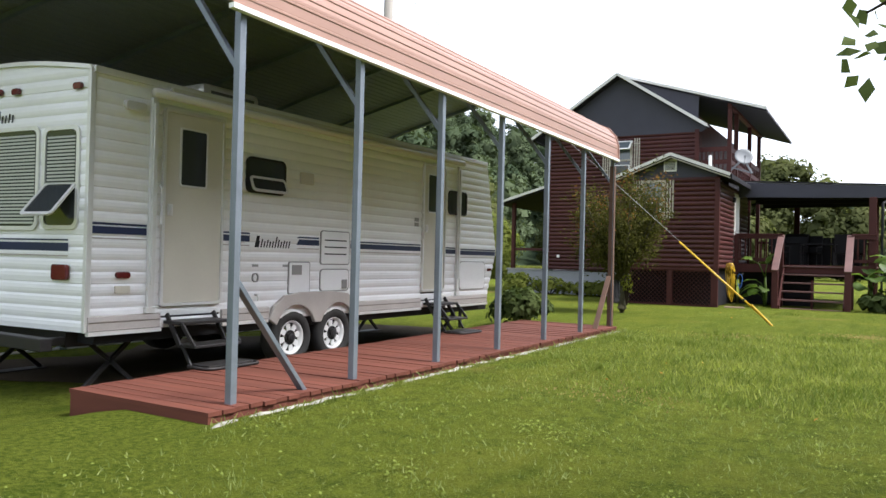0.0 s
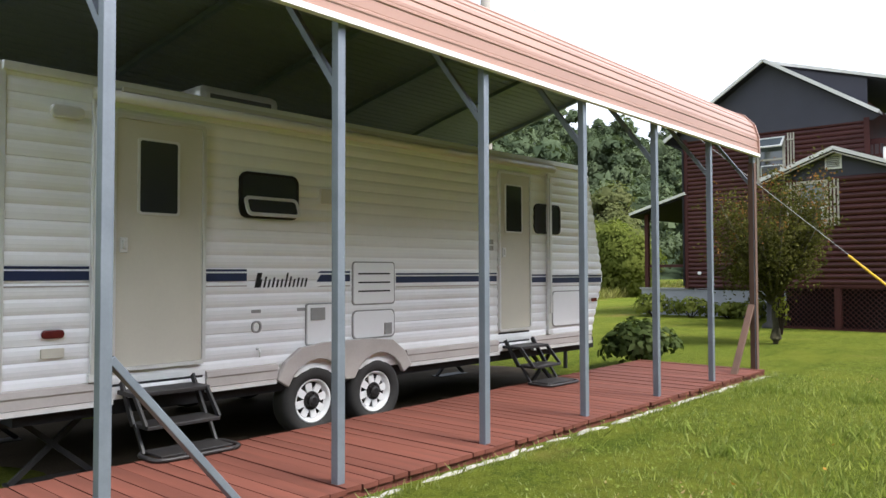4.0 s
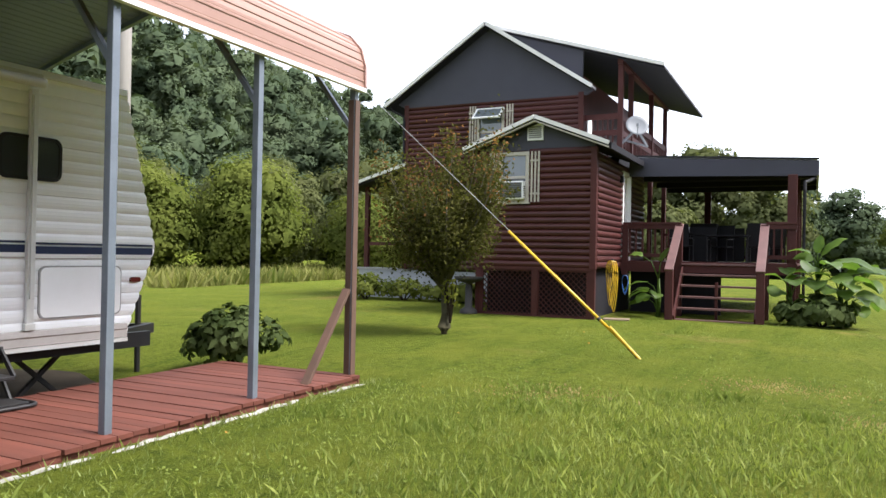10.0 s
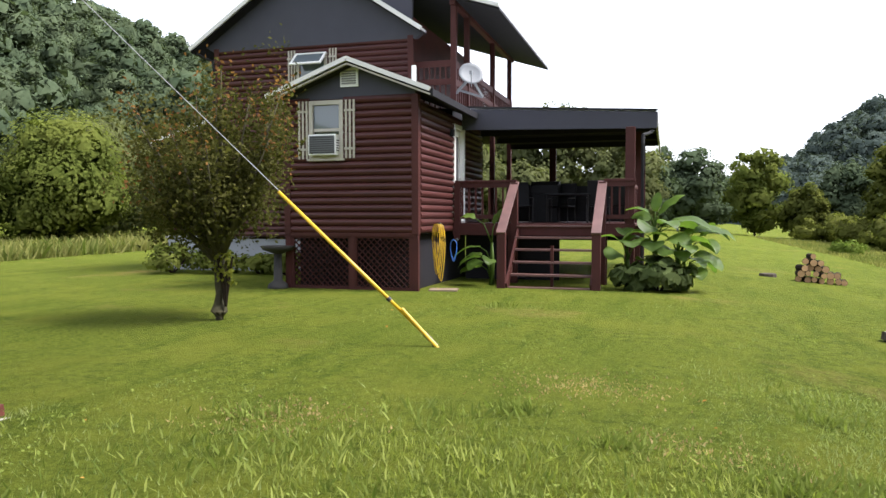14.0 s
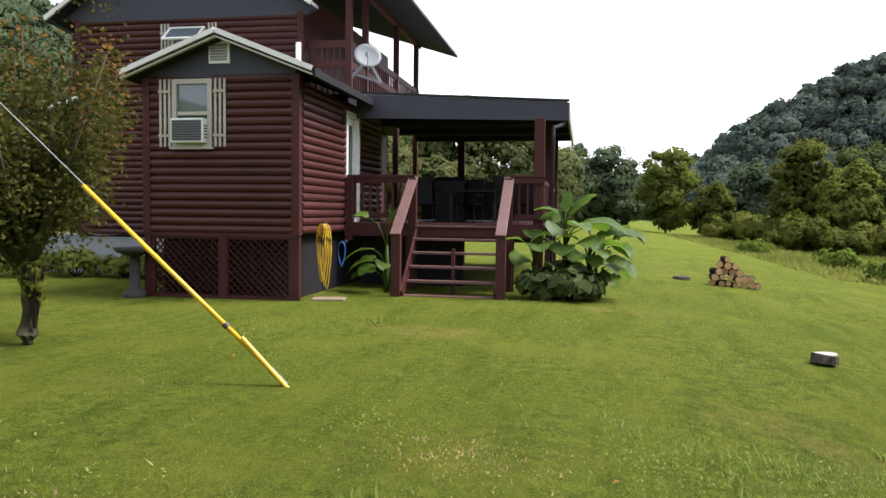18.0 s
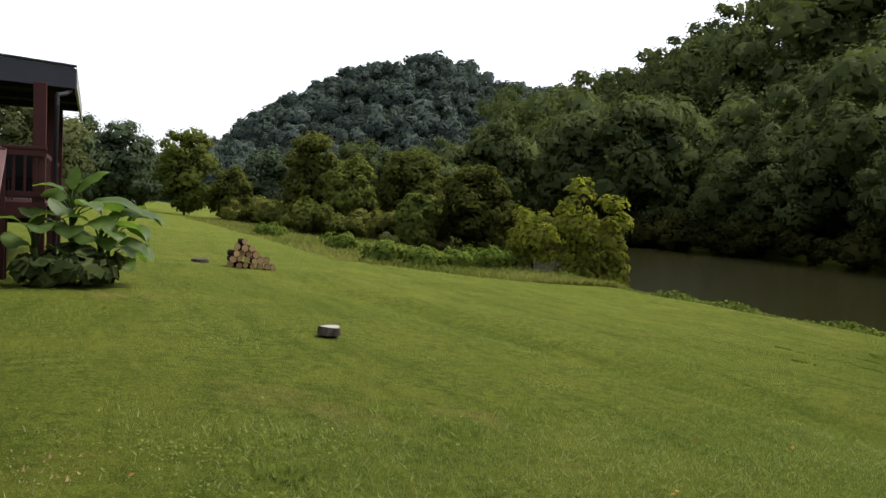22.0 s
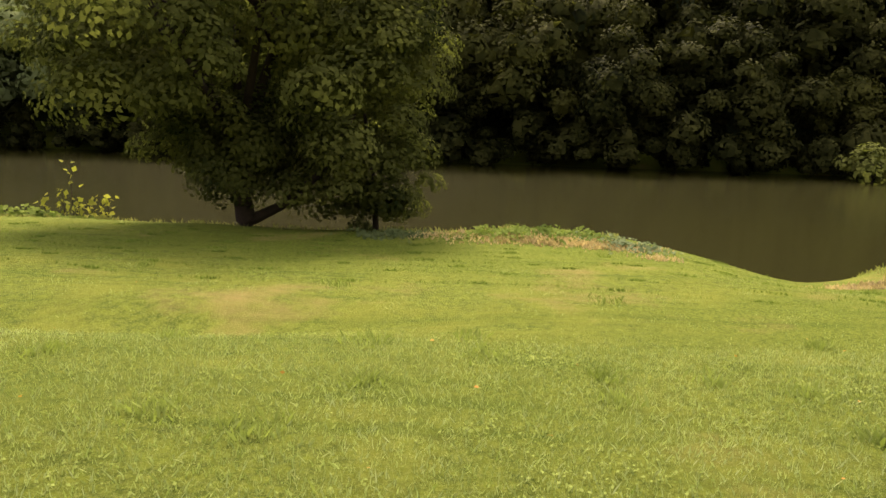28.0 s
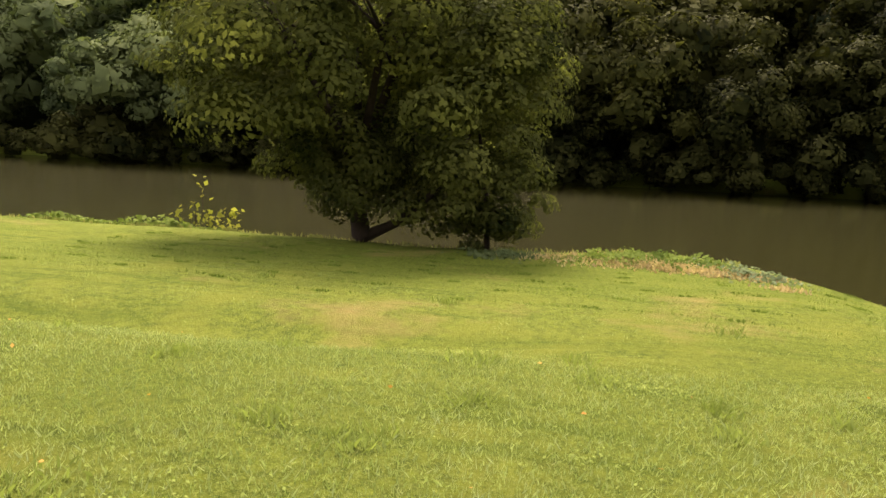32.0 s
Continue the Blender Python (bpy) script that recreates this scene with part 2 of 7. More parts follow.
# floor of the north hill, with the same haze in its colour
M_HILLHAZE = mat("haze_coloured_wood_floor", (0.052, 0.070, 0.064), (0.044, 0.060, 0.056), rough=1.0, scale=0.1, spec=0.0)
M_HILLDARK = mat("dark_wood_floor", (0.024, 0.032, 0.014), (0.014, 0.020, 0.010), rough=1.0, scale=0.2, spec=0.0)
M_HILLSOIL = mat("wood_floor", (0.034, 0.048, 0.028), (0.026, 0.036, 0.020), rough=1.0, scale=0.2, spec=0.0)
M_SHADED_SOIL = mat("shaded_soil", (0.060, 0.046, 0.030), (0.030, 0.024, 0.015), rough=0.95, spec=0.1, scale=2.5, bump=0.6, dist=0.03)
M_LAWNWEED = leaf_mat("coarse_lawn_weeds", (0.085, 0.118, 0.020), (0.260, 0.285, 0.070), 0.35, 1.0, 0.6, 0.1, 0.8)
M_BARK_MOSS = mat("mossy_bark", (0.085, 0.078, 0.045), (0.045, 0.040, 0.026), rough=0.95, spec=0.1, scale=7, bump=0.6, amount=0.9, dist=0.02)
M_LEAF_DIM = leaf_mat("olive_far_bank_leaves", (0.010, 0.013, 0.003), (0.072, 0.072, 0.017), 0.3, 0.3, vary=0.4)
M_LEAF_PURPLE = leaf_mat("dark_purple_leaves", (0.016, 0.010, 0.008), (0.062, 0.040, 0.020), 0.25, 1.4, vary=0.6)
M_LEAF_TIP = leaf_mat("young_reddish_leaves", (0.120, 0.055, 0.022), (0.230, 0.120, 0.045), 0.35, 2.0, vary=0.7)
M_LITTER = leaf_mat("fallen_leaves", (0.230, 0.110, 0.025), (0.420, 0.260, 0.060), 0.2, 2.0, vary=0.8)

M_LOG = mat("red_brown_log_siding", (0.070, 0.0200, 0.0175), (0.034, 0.0105, 0.0098), rough=0.5, spec=0.3, scale=1.6, fine=30, amount=0.7, rnd=0.13, stretch=(0.5, 0.5, 3))
M_TRIM_RED = mat("red_brown_painted_wood", (0.064, 0.0190, 0.0160), (0.034, 0.0110, 0.0100), rough=0.6, spec=0.2, scale=2.5, amount=0.7, rnd=0.08)
M_GABLE = mat("charcoal_gable_boards", (0.036, 0.036, 0.050), (0.026, 0.026, 0.037), rough=0.7, scale=2)
M_ROOF_MET = mat("pale_roof_edge_metal", (0.62, 0.61, 0.57), (0.48, 0.47, 0.44), rough=0.45, metal=0.2, scale=2)
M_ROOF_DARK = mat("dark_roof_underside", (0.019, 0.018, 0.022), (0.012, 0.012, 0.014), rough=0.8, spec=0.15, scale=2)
M_ROOF_TOP = mat("grey_metal_roofing", (0.42, 0.43, 0.45), (0.30, 0.31, 0.33), rough=0.45, metal=0.3, scale=1)
M_CREAM = mat("cream_painted_trim", (0.40, 0.37, 0.30), (0.30, 0.28, 0.23), rough=0.5, scale=5)
M_WHITE = mat("white_painted_trim", (0.78, 0.78, 0.75), (0.62, 0.62, 0.60), rough=0.45, scale=5)
M_BLOCK = mat("pale_block_foundation", (0.30, 0.315, 0.33), (0.21, 0.22, 0.23), rough=0.9, scale=2, bump=0.4)
M_GLASS = glass_mat("dark_window_glass", (0.035, 0.04, 0.045), 0.04)
# paler opaque glass, the reflected sky put into its colour
M_GLASS_SKY = glass_mat("sky_tinted_window_glass", (0.10, 0.12, 0.13), 0.03)
M_BLACK = mat("black_plastic", (0.016, 0.016, 0.018), (0.010, 0.010, 0.011), rough=0.6, spec=0.2, scale=8, bump=0.05)
M_BLACK_MET = mat("black_painted_steel", (0.020, 0.020, 0.022), (0.035, 0.028, 0.022), rough=0.5, metal=0.3, scale=8)

M_SIDING = mat("white_trailer_siding", (0.78, 0.79, 0.79), (0.66, 0.66, 0.64), rough=0.38, scale=0.8, fine=12, amount=0.55, bump=0.03)
M_RVDOOR = mat("cream_trailer_door", (0.57, 0.545, 0.455), (0.47, 0.45, 0.38), rough=0.35, scale=2, bump=0.02)
M_SKIRT = mat("tan_trailer_skirt", (0.40, 0.37, 0.34), (0.30, 0.275, 0.25), rough=0.5, scale=2.5, amount=0.7)
M_BLUE = mat("navy_stripe", (0.009, 0.016, 0.062), (0.014, 0.022, 0.070), rough=0.4, scale=5, bump=0)
M_REDLENS = mat("red_lamp_lens", (0.115, 0.014, 0.015), (0.075, 0.010, 0.010), rough=0.25, scale=20, bump=0.02)
M_TYRE = mat("tyre_rubber", (0.022, 0.021, 0.020), (0.040, 0.037, 0.033), rough=0.85, scale=10)
M_RIM = mat("white_steel_rim", (0.78, 0.78, 0.77), (0.60, 0.60, 0.59), rough=0.35, scale=8, bump=0.02)
M_BLIND = mat("grey_blinds", (0.40, 0.42, 0.40), (0.30, 0.31, 0.30), rough=0.6, scale=5)
M_ALU = mat("white_aluminium", (0.70, 0.70, 0.68), (0.55, 0.55, 0.54), rough=0.35, metal=0.3, scale=6, bump=0.03)
M_GALV = mat("galvanised_steel", (0.19, 0.215, 0.25), (0.12, 0.14, 0.17), rough=0.5, metal=0.45, scale=4, fine=60, amount=0.7)
M_FASCIA = mat("peach_tan_roof_metal", (0.345, 0.205, 0.160), (0.265, 0.155, 0.122), rough=0.42, metal=0.1, scale=1.2, amount=0.5, bump=0.03)
M_UNDER = mat("pale_grey_roof_underside", (0.21, 0.22, 0.25), (0.15, 0.16, 0.18), rough=0.6, metal=0.1, scale=0.7)
M_PANEL = mat("grey_wall_panel", (0.28, 0.28, 0.27), (0.20, 0.20, 0.195), rough=0.55, scale=1)
M_DECK = mat("red_stained_deck_board", (0.126, 0.042, 0.028), (0.080, 0.028, 0.019), rough=0.75, spec=0.2, scale=2.2, fine=50, amount=0.8, rnd=0.14, stretch=(0.5, 4, 4))
M_WOOD = mat("raw_brown_timber", (0.105, 0.056, 0.036), (0.060, 0.034, 0.024), rough=0.75, scale=3, amount=0.8, stretch=(4, 4, 0.6))
M_STONE = mat("pale_edging_stone", (0.30, 0.29, 0.25), (0.15, 0.145, 0.12), rough=0.9, scale=6, bump=0.5, rnd=0.15)
M_POLE = mat("weathered_pole_wood", (0.30, 0.28, 0.25), (0.20, 0.18, 0.16), rough=0.85, scale=3, stretch=(4, 4, 0.3), amount=0.8)
# paler red-brown: light on the treads and hand boards is in the colour
M_TREAD = mat("lit_stair_tread", (0.125, 0.060, 0.052), (0.070, 0.032, 0.028), rough=0.5, scale=4, amount=0.8)
M_GRILLE = mat("grey_unit_grille", (0.11, 0.115, 0.12), (0.08, 0.085, 0.09), rough=0.5, scale=10)
M_YELLOW = mat("yellow_plastic_guard", (0.58, 0.36, 0.012), (0.46, 0.28, 0.012), rough=0.4, scale=6, bump=0.03)
M_CABLE = mat("steel_cable", (0.30, 0.30, 0.30), (0.2, 0.2, 0.2), rough=0.5, metal=0.5, scale=30)
M_OLDBARK = mat("weathered_stump_bark", (0.085, 0.070, 0.055), (0.035, 0.028, 0.022), rough=0.95, spec=0.1, scale=9, bump=0.6, amount=0.9)
M_SLAB = mat("tan_paving_slab", (0.200, 0.150, 0.105), (0.130, 0.100, 0.070), rough=0.9, spec=0.1, scale=7, bump=0.4)
M_CUT = mat("cut_log_end", (0.46, 0.28, 0.14), (0.27, 0.15, 0.07), rough=0.85, scale=12, rnd=0.2)
M_STUMPTOP = mat("weathered_stump_top", (0.30, 0.285, 0.26), (0.17, 0.16, 0.14), rough=0.9, scale=10)
M_BLUEHOSE = mat("blue_hose", (0.03, 0.12, 0.42), None, rough=0.4, scale=10, bump=0)


# ---- mesh helpers ----
def part(name, bm, material, parent=None, label="", smooth=False, bevel=0.0):
    me = bpy.data.meshes.new(name)
    bmesh.ops.recalc_face_normals(bm, faces=bm.faces)
    bm.to_mesh(me)
    bm.free()
    if smooth:
        me.shade_smooth()
    me.materials.append(material)
    ob = new(name, me)
    if parent is not None:
        ob.parent = parent
    if label:
        ob["label"] = label
    if bevel:
        md = ob.modifiers.new("bevel", "BEVEL")
        md.width, md.segments, md.limit_method = bevel, 2, "ANGLE"
    return ob


def thing(name, label, category, group="", at=(0, 0, 0), rz=0, kind=""):
    ob = new(name)
    ob.empty_display_size = 0.2
    ob.matrix_basis = pose(*at, 0, 0, rz)
    return tagged(ob, label, category, group, kind)


def box(bm, lo, hi, m=None):
    vs = [bm.verts.new((x, y, z)) for z in (lo[2], hi[2]) for y in (lo[1], hi[1]) for x in (lo[0], hi[0])]
    for f in ((0, 2, 3, 1), (4, 5, 7, 6), (0, 1, 5, 4), (2, 6, 7, 3), (0, 4, 6, 2), (1, 3, 7, 5)):
        bm.faces.new([vs[i] for i in f])
    if m is not None:
        bmesh.ops.transform(bm, matrix=m, verts=vs)
    return vs


def bxm(lo, hi):
    bm = bmesh.new()
    box(bm, lo, hi)
    return bm


def frame_of(a, b, up=(0, 0, 1)):
    a, b = Vector(a), Vector(b)
    z = (b - a).normalized()
    x = Vector(up).cross(z)
    if x.length < 1e-4:
        x = Vector((1, 0, 0)).cross(z)
        if x.length < 1e-4:
            x = Vector((0, 1, 0))
    x.normalize()
    return a, b, x, z.cross(x), z


def beam(bm, a, b, w, h, up=(0, 0, 1)):
    """A squared bar from a to b, w wide across, h deep."""
    a, b, x, y, _ = frame_of(a, b, up)
    vs = [bm.verts.new(p + x * sx * w / 2 + y * sy * h / 2) for p in (a, b) for sx, sy in ((-1, -1), (1, -1), (1, 1), (-1, 1))]
    for f in ((3, 2, 1, 0), (4, 5, 6, 7), (0, 1, 5, 4), (1, 2, 6, 5), (2, 3, 7, 6), (3, 0, 4, 7)):
        bm.faces.new([vs[i] for i in f])


def tube(bm, pts, radii, seg=8, cap=True):
    """A round bar along points, with a radius at each."""
    rings = []
    n = len(pts)
    if not hasattr(radii, "__len__"):
        radii = [radii] * n
    for i in range(n):
        a, b = Vector(pts[max(0, i - 1)]), Vector(pts[min(n - 1, i + 1)])
        _, _, x, y, _ = frame_of(a, b)
        c = Vector(pts[i])
        rings.append([bm.verts.new(c + (x * math.cos(q) + y * math.sin(q)) * radii[i]) for q in (2 * math.pi * k / seg for k in range(seg))])
    for r0, r1 in zip(rings, rings[1:]):
        for k in range(seg):
            bm.faces.new((r0[k], r0[(k + 1) % seg], r1[(k + 1) % seg], r1[k]))
    if cap:
        bm.faces.new(rings[0][::-1])
        bm.faces.new(rings[-1])


def prism(bm, pts, axis, lo, hi):
    """A flat outline (list of pairs) pushed along an axis from lo to hi."""
    def p3(u, v, w):
        return {"x": (w, u, v), "y": (u, w, v), "z": (u, v, w)}[axis]
    r0 = [bm.verts.new(p3(u, v, lo)) for u, v in pts]
    r1 = [bm.verts.new(p3(u, v, hi)) for u, v in pts]
    n = len(pts)
    for k in range(n):
        bm.faces.new((r0[k], r0[(k + 1) % n], r1[(k + 1) % n], r1[k]))
    bm.faces.new(r0[::-1])
    bm.faces.new(r1)


def rounded(w, h, r, cx=0, cy=0, seg=4):
    out = []
    for sx, sy, q0 in ((1, 1, 0), (-1, 1, 90), (-1, -1, 180), (1, -1, 270)):
        for k in range(seg + 1):
            q = radians(q0 + 90 * k / seg)
            out.append((cx + sx * (w / 2 - r) + r * math.cos(q), cy + sy * (h / 2 - r) + r * math.sin(q)))
    return out


def ring_prism(bm, outer, inner, axis, lo, hi):
    """A frame: an outline with a hole of as many points, pushed along an axis."""
    def p3(u, v, w):
        return {"x": (w, u, v), "y": (u, w, v), "z": (u, v, w)}[axis]
    o0, o1, i0, i1 = [[bm.verts.new(p3(u, v, w)) for u, v in ps] for ps, w in ((outer, lo), (outer, hi), (inner, lo), (inner, hi))]
    n = len(outer)
    for k in range(n):
        j = (k + 1) % n
        for q in ((o0[k], o0[j], o1[j], o1[k]), (i0[k], i1[k], i1[j], i0[j]), (o0[k], i0[k], i0[j], o0[j]), (o1[k], o1[j], i1[j], i1[k])):
            bm.faces.new(q)


def np_mesh(name, verts, faces, material, parent=None, label="", smooth=False):
    """A mesh from arrays: verts (n, 3) and faces (m, k), all of k corners."""
    me = bpy.data.meshes.new(name)
    me.vertices.add(len(verts))
    me.vertices.foreach_set("co", np.asarray(verts, np.float32).ravel())
    k = faces.shape[1]
    me.loops.add(faces.size)
    me.loops.foreach_set("vertex_index", faces.astype(np.int32).ravel())
    me.polygons.add(len(faces))
    me.polygons.foreach_set("loop_start", np.arange(0, faces.size, k, dtype=np.int32))
    me.update(calc_edges=True)
    me.validate()
    if smooth:
        me.shade_smooth()
    me.materials.append(material)
    ob = new(name, me)
    if parent is not None:
        ob.parent = parent
    if label:
        ob["label"] = label
    return ob


# ---- ground ----
def ss(a, b, v):
    u = np.clip((v - a) / (b - a), 0, 1)
    return u * u * (3 - 2 * u)


def bank_x(y):
    """Where the lawn breaks off to the river."""
    return 19.6 + 0.7 * np.sin(y * 0.11 + 0.4) + 0.03 * np.clip(y - 25, 0, 60) + 1.3 * ss(14, 21, y) - 3.4 * np.exp(-((y - 3.4) / np.where(y > 3.4, 1.9, 3.4)) ** 2)


WATER_Z = -2.2


def ground_z(x, y):
    x, y = np.asarray(x, float), np.asarray(y, float)
    z = -0.085 * np.clip(x - 0.2, 0, None) + 0.0012 * np.clip(x - 8, 0, 12) ** 2
    z = z - 0.16 * ss(-5.2, -5.9, x) * ss(2.0, 4.2, y) * ss(15.5, 13.2, y)
    bx = bank_x(y)
    notch = np.exp(-((y - 3.4) / np.where(y > 3.4, 1.9, 3.4)) ** 2)
    mound = 0.28 * np.exp(-((x - bx + 1.6) / 1.5) ** 2) * (np.exp(-((y - 8.8) / 2.8) ** 2) + 1.2 * np.exp(-((y + 3.6) / 3.5) ** 2) + 0.25)
    z = z + mound - 0.42 * notch * ss(11.0, 15.5, x)
    z = z + 0.03 * np.sin(x * 0.9 + 0.7 * y) * np.sin(y * 0.63) * ss(2, 8, x)
    sw = x - np.interp(y, [8, 13.4, 16.9, 19.2, 21.8, 26.3, 32], [8.9, 8.6, 8.3, 7.9, 7.2, 6.2, 4.6])
    z = z - 0.28 * np.exp(-(sw / 0.75) ** 2) * ss(9, 14, y) * ss(32, 27, y)
    drop = ss(bx - 0.4, bx + 2.6, x)
    z = z * (1 - drop) + drop * (-3.4)
    far = ss(60.5, 67, x)
    z = z + far * 3.2
    z = z + 3.4 * ss(100, 160, y) * ss(14, 40, x)
    z = z + 0.35 * np.clip(-x - 60, 0, 260) * ss(-60, -120, x)
    return z


def axis_steps(lo, hi, fine_lo, fine_hi, step):
    a = list(np.arange(fine_lo, fine_hi + 1e-6, step))
    v, s = fine_hi, step
    while v < hi:
        s *= 1.25
        v += s
        a.append(min(v, hi))
    v, s = fine_lo, step
    while v > lo:
        s *= 1.25
        v -= s
        a.insert(0, max(v, lo))
    return np.array(a)


gx, gy = axis_steps(-900, 900, -9, 24, 0.35), axis_steps(-900, 1400, -8, 34, 0.35)
GX, GY = np.meshgrid(gx, gy)
GZ = ground_z(GX, GY)
ni = len(gx)
idx = np.arange(GX.size).reshape(GX.shape)
quads = np.stack([idx[:-1, :-1], idx[:-1, 1:], idx[1:, 1:], idx[1:, :-1]], -1).reshape(-1, 4)
ground = np_mesh("ground", np.stack([GX, GY, GZ], -1).reshape(-1, 3), quads, M_GRASS, smooth=True)
tagged(ground, "mown green lawn sloping down to the river bank", "lawn", kind="structure")

# soil sheet under the trailer, its colour darkened for the shade there
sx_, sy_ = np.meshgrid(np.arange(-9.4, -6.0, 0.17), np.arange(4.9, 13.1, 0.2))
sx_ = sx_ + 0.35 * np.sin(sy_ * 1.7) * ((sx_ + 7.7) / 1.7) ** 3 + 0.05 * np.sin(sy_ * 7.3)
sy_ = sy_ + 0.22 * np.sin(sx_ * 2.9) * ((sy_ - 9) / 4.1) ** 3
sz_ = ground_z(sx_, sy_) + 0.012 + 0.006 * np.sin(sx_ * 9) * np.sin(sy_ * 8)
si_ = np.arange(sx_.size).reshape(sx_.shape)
soil = np_mesh("shaded_soil", np.stack([sx_, sy_, sz_], -1).reshape(-1, 3), np.stack([si_[:-1, :-1], si_[:-1, 1:], si_[1:, 1:], si_[1:, :-1]], -1).reshape(-1, 4), M_SHADED_SOIL, smooth=True)
tagged(soil, "bare soil under the parked trailer, darkened for the shade there", "soil", kind="structure")

bm = bmesh.new()
xs, ys = (14, 30, 50, 75), (-400, -60, 0, 60, 140, 400)
gv = [[bm.verts.new((x, y, WATER_Z)) for x in xs] for y in ys]
for r0, r1 in zip(gv, gv[1:]):
    for k in range(len(xs) - 1):
        bm.faces.new((r0[k], r0[k + 1], r1[k + 1], r1[k]))
water = tagged(part("water", bm, M_WATER), "calm brown-green river water", "river", kind="structure")


# ---- foliage helpers ----
def leaf_quads(c, nrm, size, rng, aspect=0.6):
    """Pointed four-cornered leaves or sprays at places c, facing nrm."""
    n = len(c)
    nrm = nrm / np.linalg.norm(nrm, axis=1, keepdims=True)
    t = rng.normal(size=(n, 3))
    t -= nrm * (t * nrm).sum(1, keepdims=True)
    t /= np.linalg.norm(t, axis=1, keepdims=True)
    b = np.cross(nrm, t)
    s = np.asarray(size)[:, None]
    v = np.stack([c - t * s * 0.5, c - b * s * aspect * 0.5 + nrm * s * 0.08, c + t * s * 0.5, c + b * s * aspect * 0.5 + nrm * s * 0.08], 1)
    return v.reshape(-1, 3)


def quads_of(v):
    return np.arange(len(v)).reshape(-1, 4)


def lobe_crown(rng, centre, radii, lobes, per, size, lobe=0.42, droop=0.0, aspect=0.6):
    """A crown of leaf sprays set on many overlapping lobes, with gaps between them."""
    centre, radii = np.array(centre, float), np.array(radii, float)
    out = []
    for _ in range(lobes):
        d = rng.normal(size=3)
        d /= np.linalg.norm(d)
        lc = centre + d * radii * (0.35 + 0.38 * rng.random())
        lr = radii * lobe * (0.65 + 0.6 * rng.random())
        k = int(per * (0.7 + 0.6 * rng.random()))
        u = rng.normal(size=(k, 3))
        u /= np.linalg.norm(u, axis=1, keepdims=True)
        f = 0.72 + 0.33 * rng.random((k, 1))
        pos = lc + u * f * lr
        pos[:, 2] -= droop * (u[:, :2] ** 2).sum(1)
        cu = (pos - centre) / radii
        nr = u * 0.75 + cu * 0.65 + rng.normal(size=(k, 3)) * 0.36 + (0, 0, 0.15)
        out.append(leaf_quads(pos, nr, size * (0.6 + 0.8 * rng.random(k)), rng, aspect))
    return np.concatenate(out)


def ball_faces(n):
    """Directions of the corners of n by n faces on each side of a rounded cube: (6 n n, 4, 3)."""
    out = []
    for ax in range(3):
        for sg in (-1, 1):
            for i in range(n):
                for j in range(n):
                    face = []
                    for du, dv in ((0, 0), (1, 0), (1, 1), (0, 1)):
                        p = [0.0, 0.0, 0.0]
                        p[ax], p[(ax + 1) % 3], p[(ax + 2) % 3] = sg, -1 + 2 * (i + du) / n, -1 + 2 * (j + dv) / n
                        face.append(p)
                    out.append(face if sg > 0 else face[::-1])
    a = np.array(out)
    return a / np.linalg.norm(a, axis=2, keepdims=True)


HEART = ball_faces(3).reshape(-1, 3)


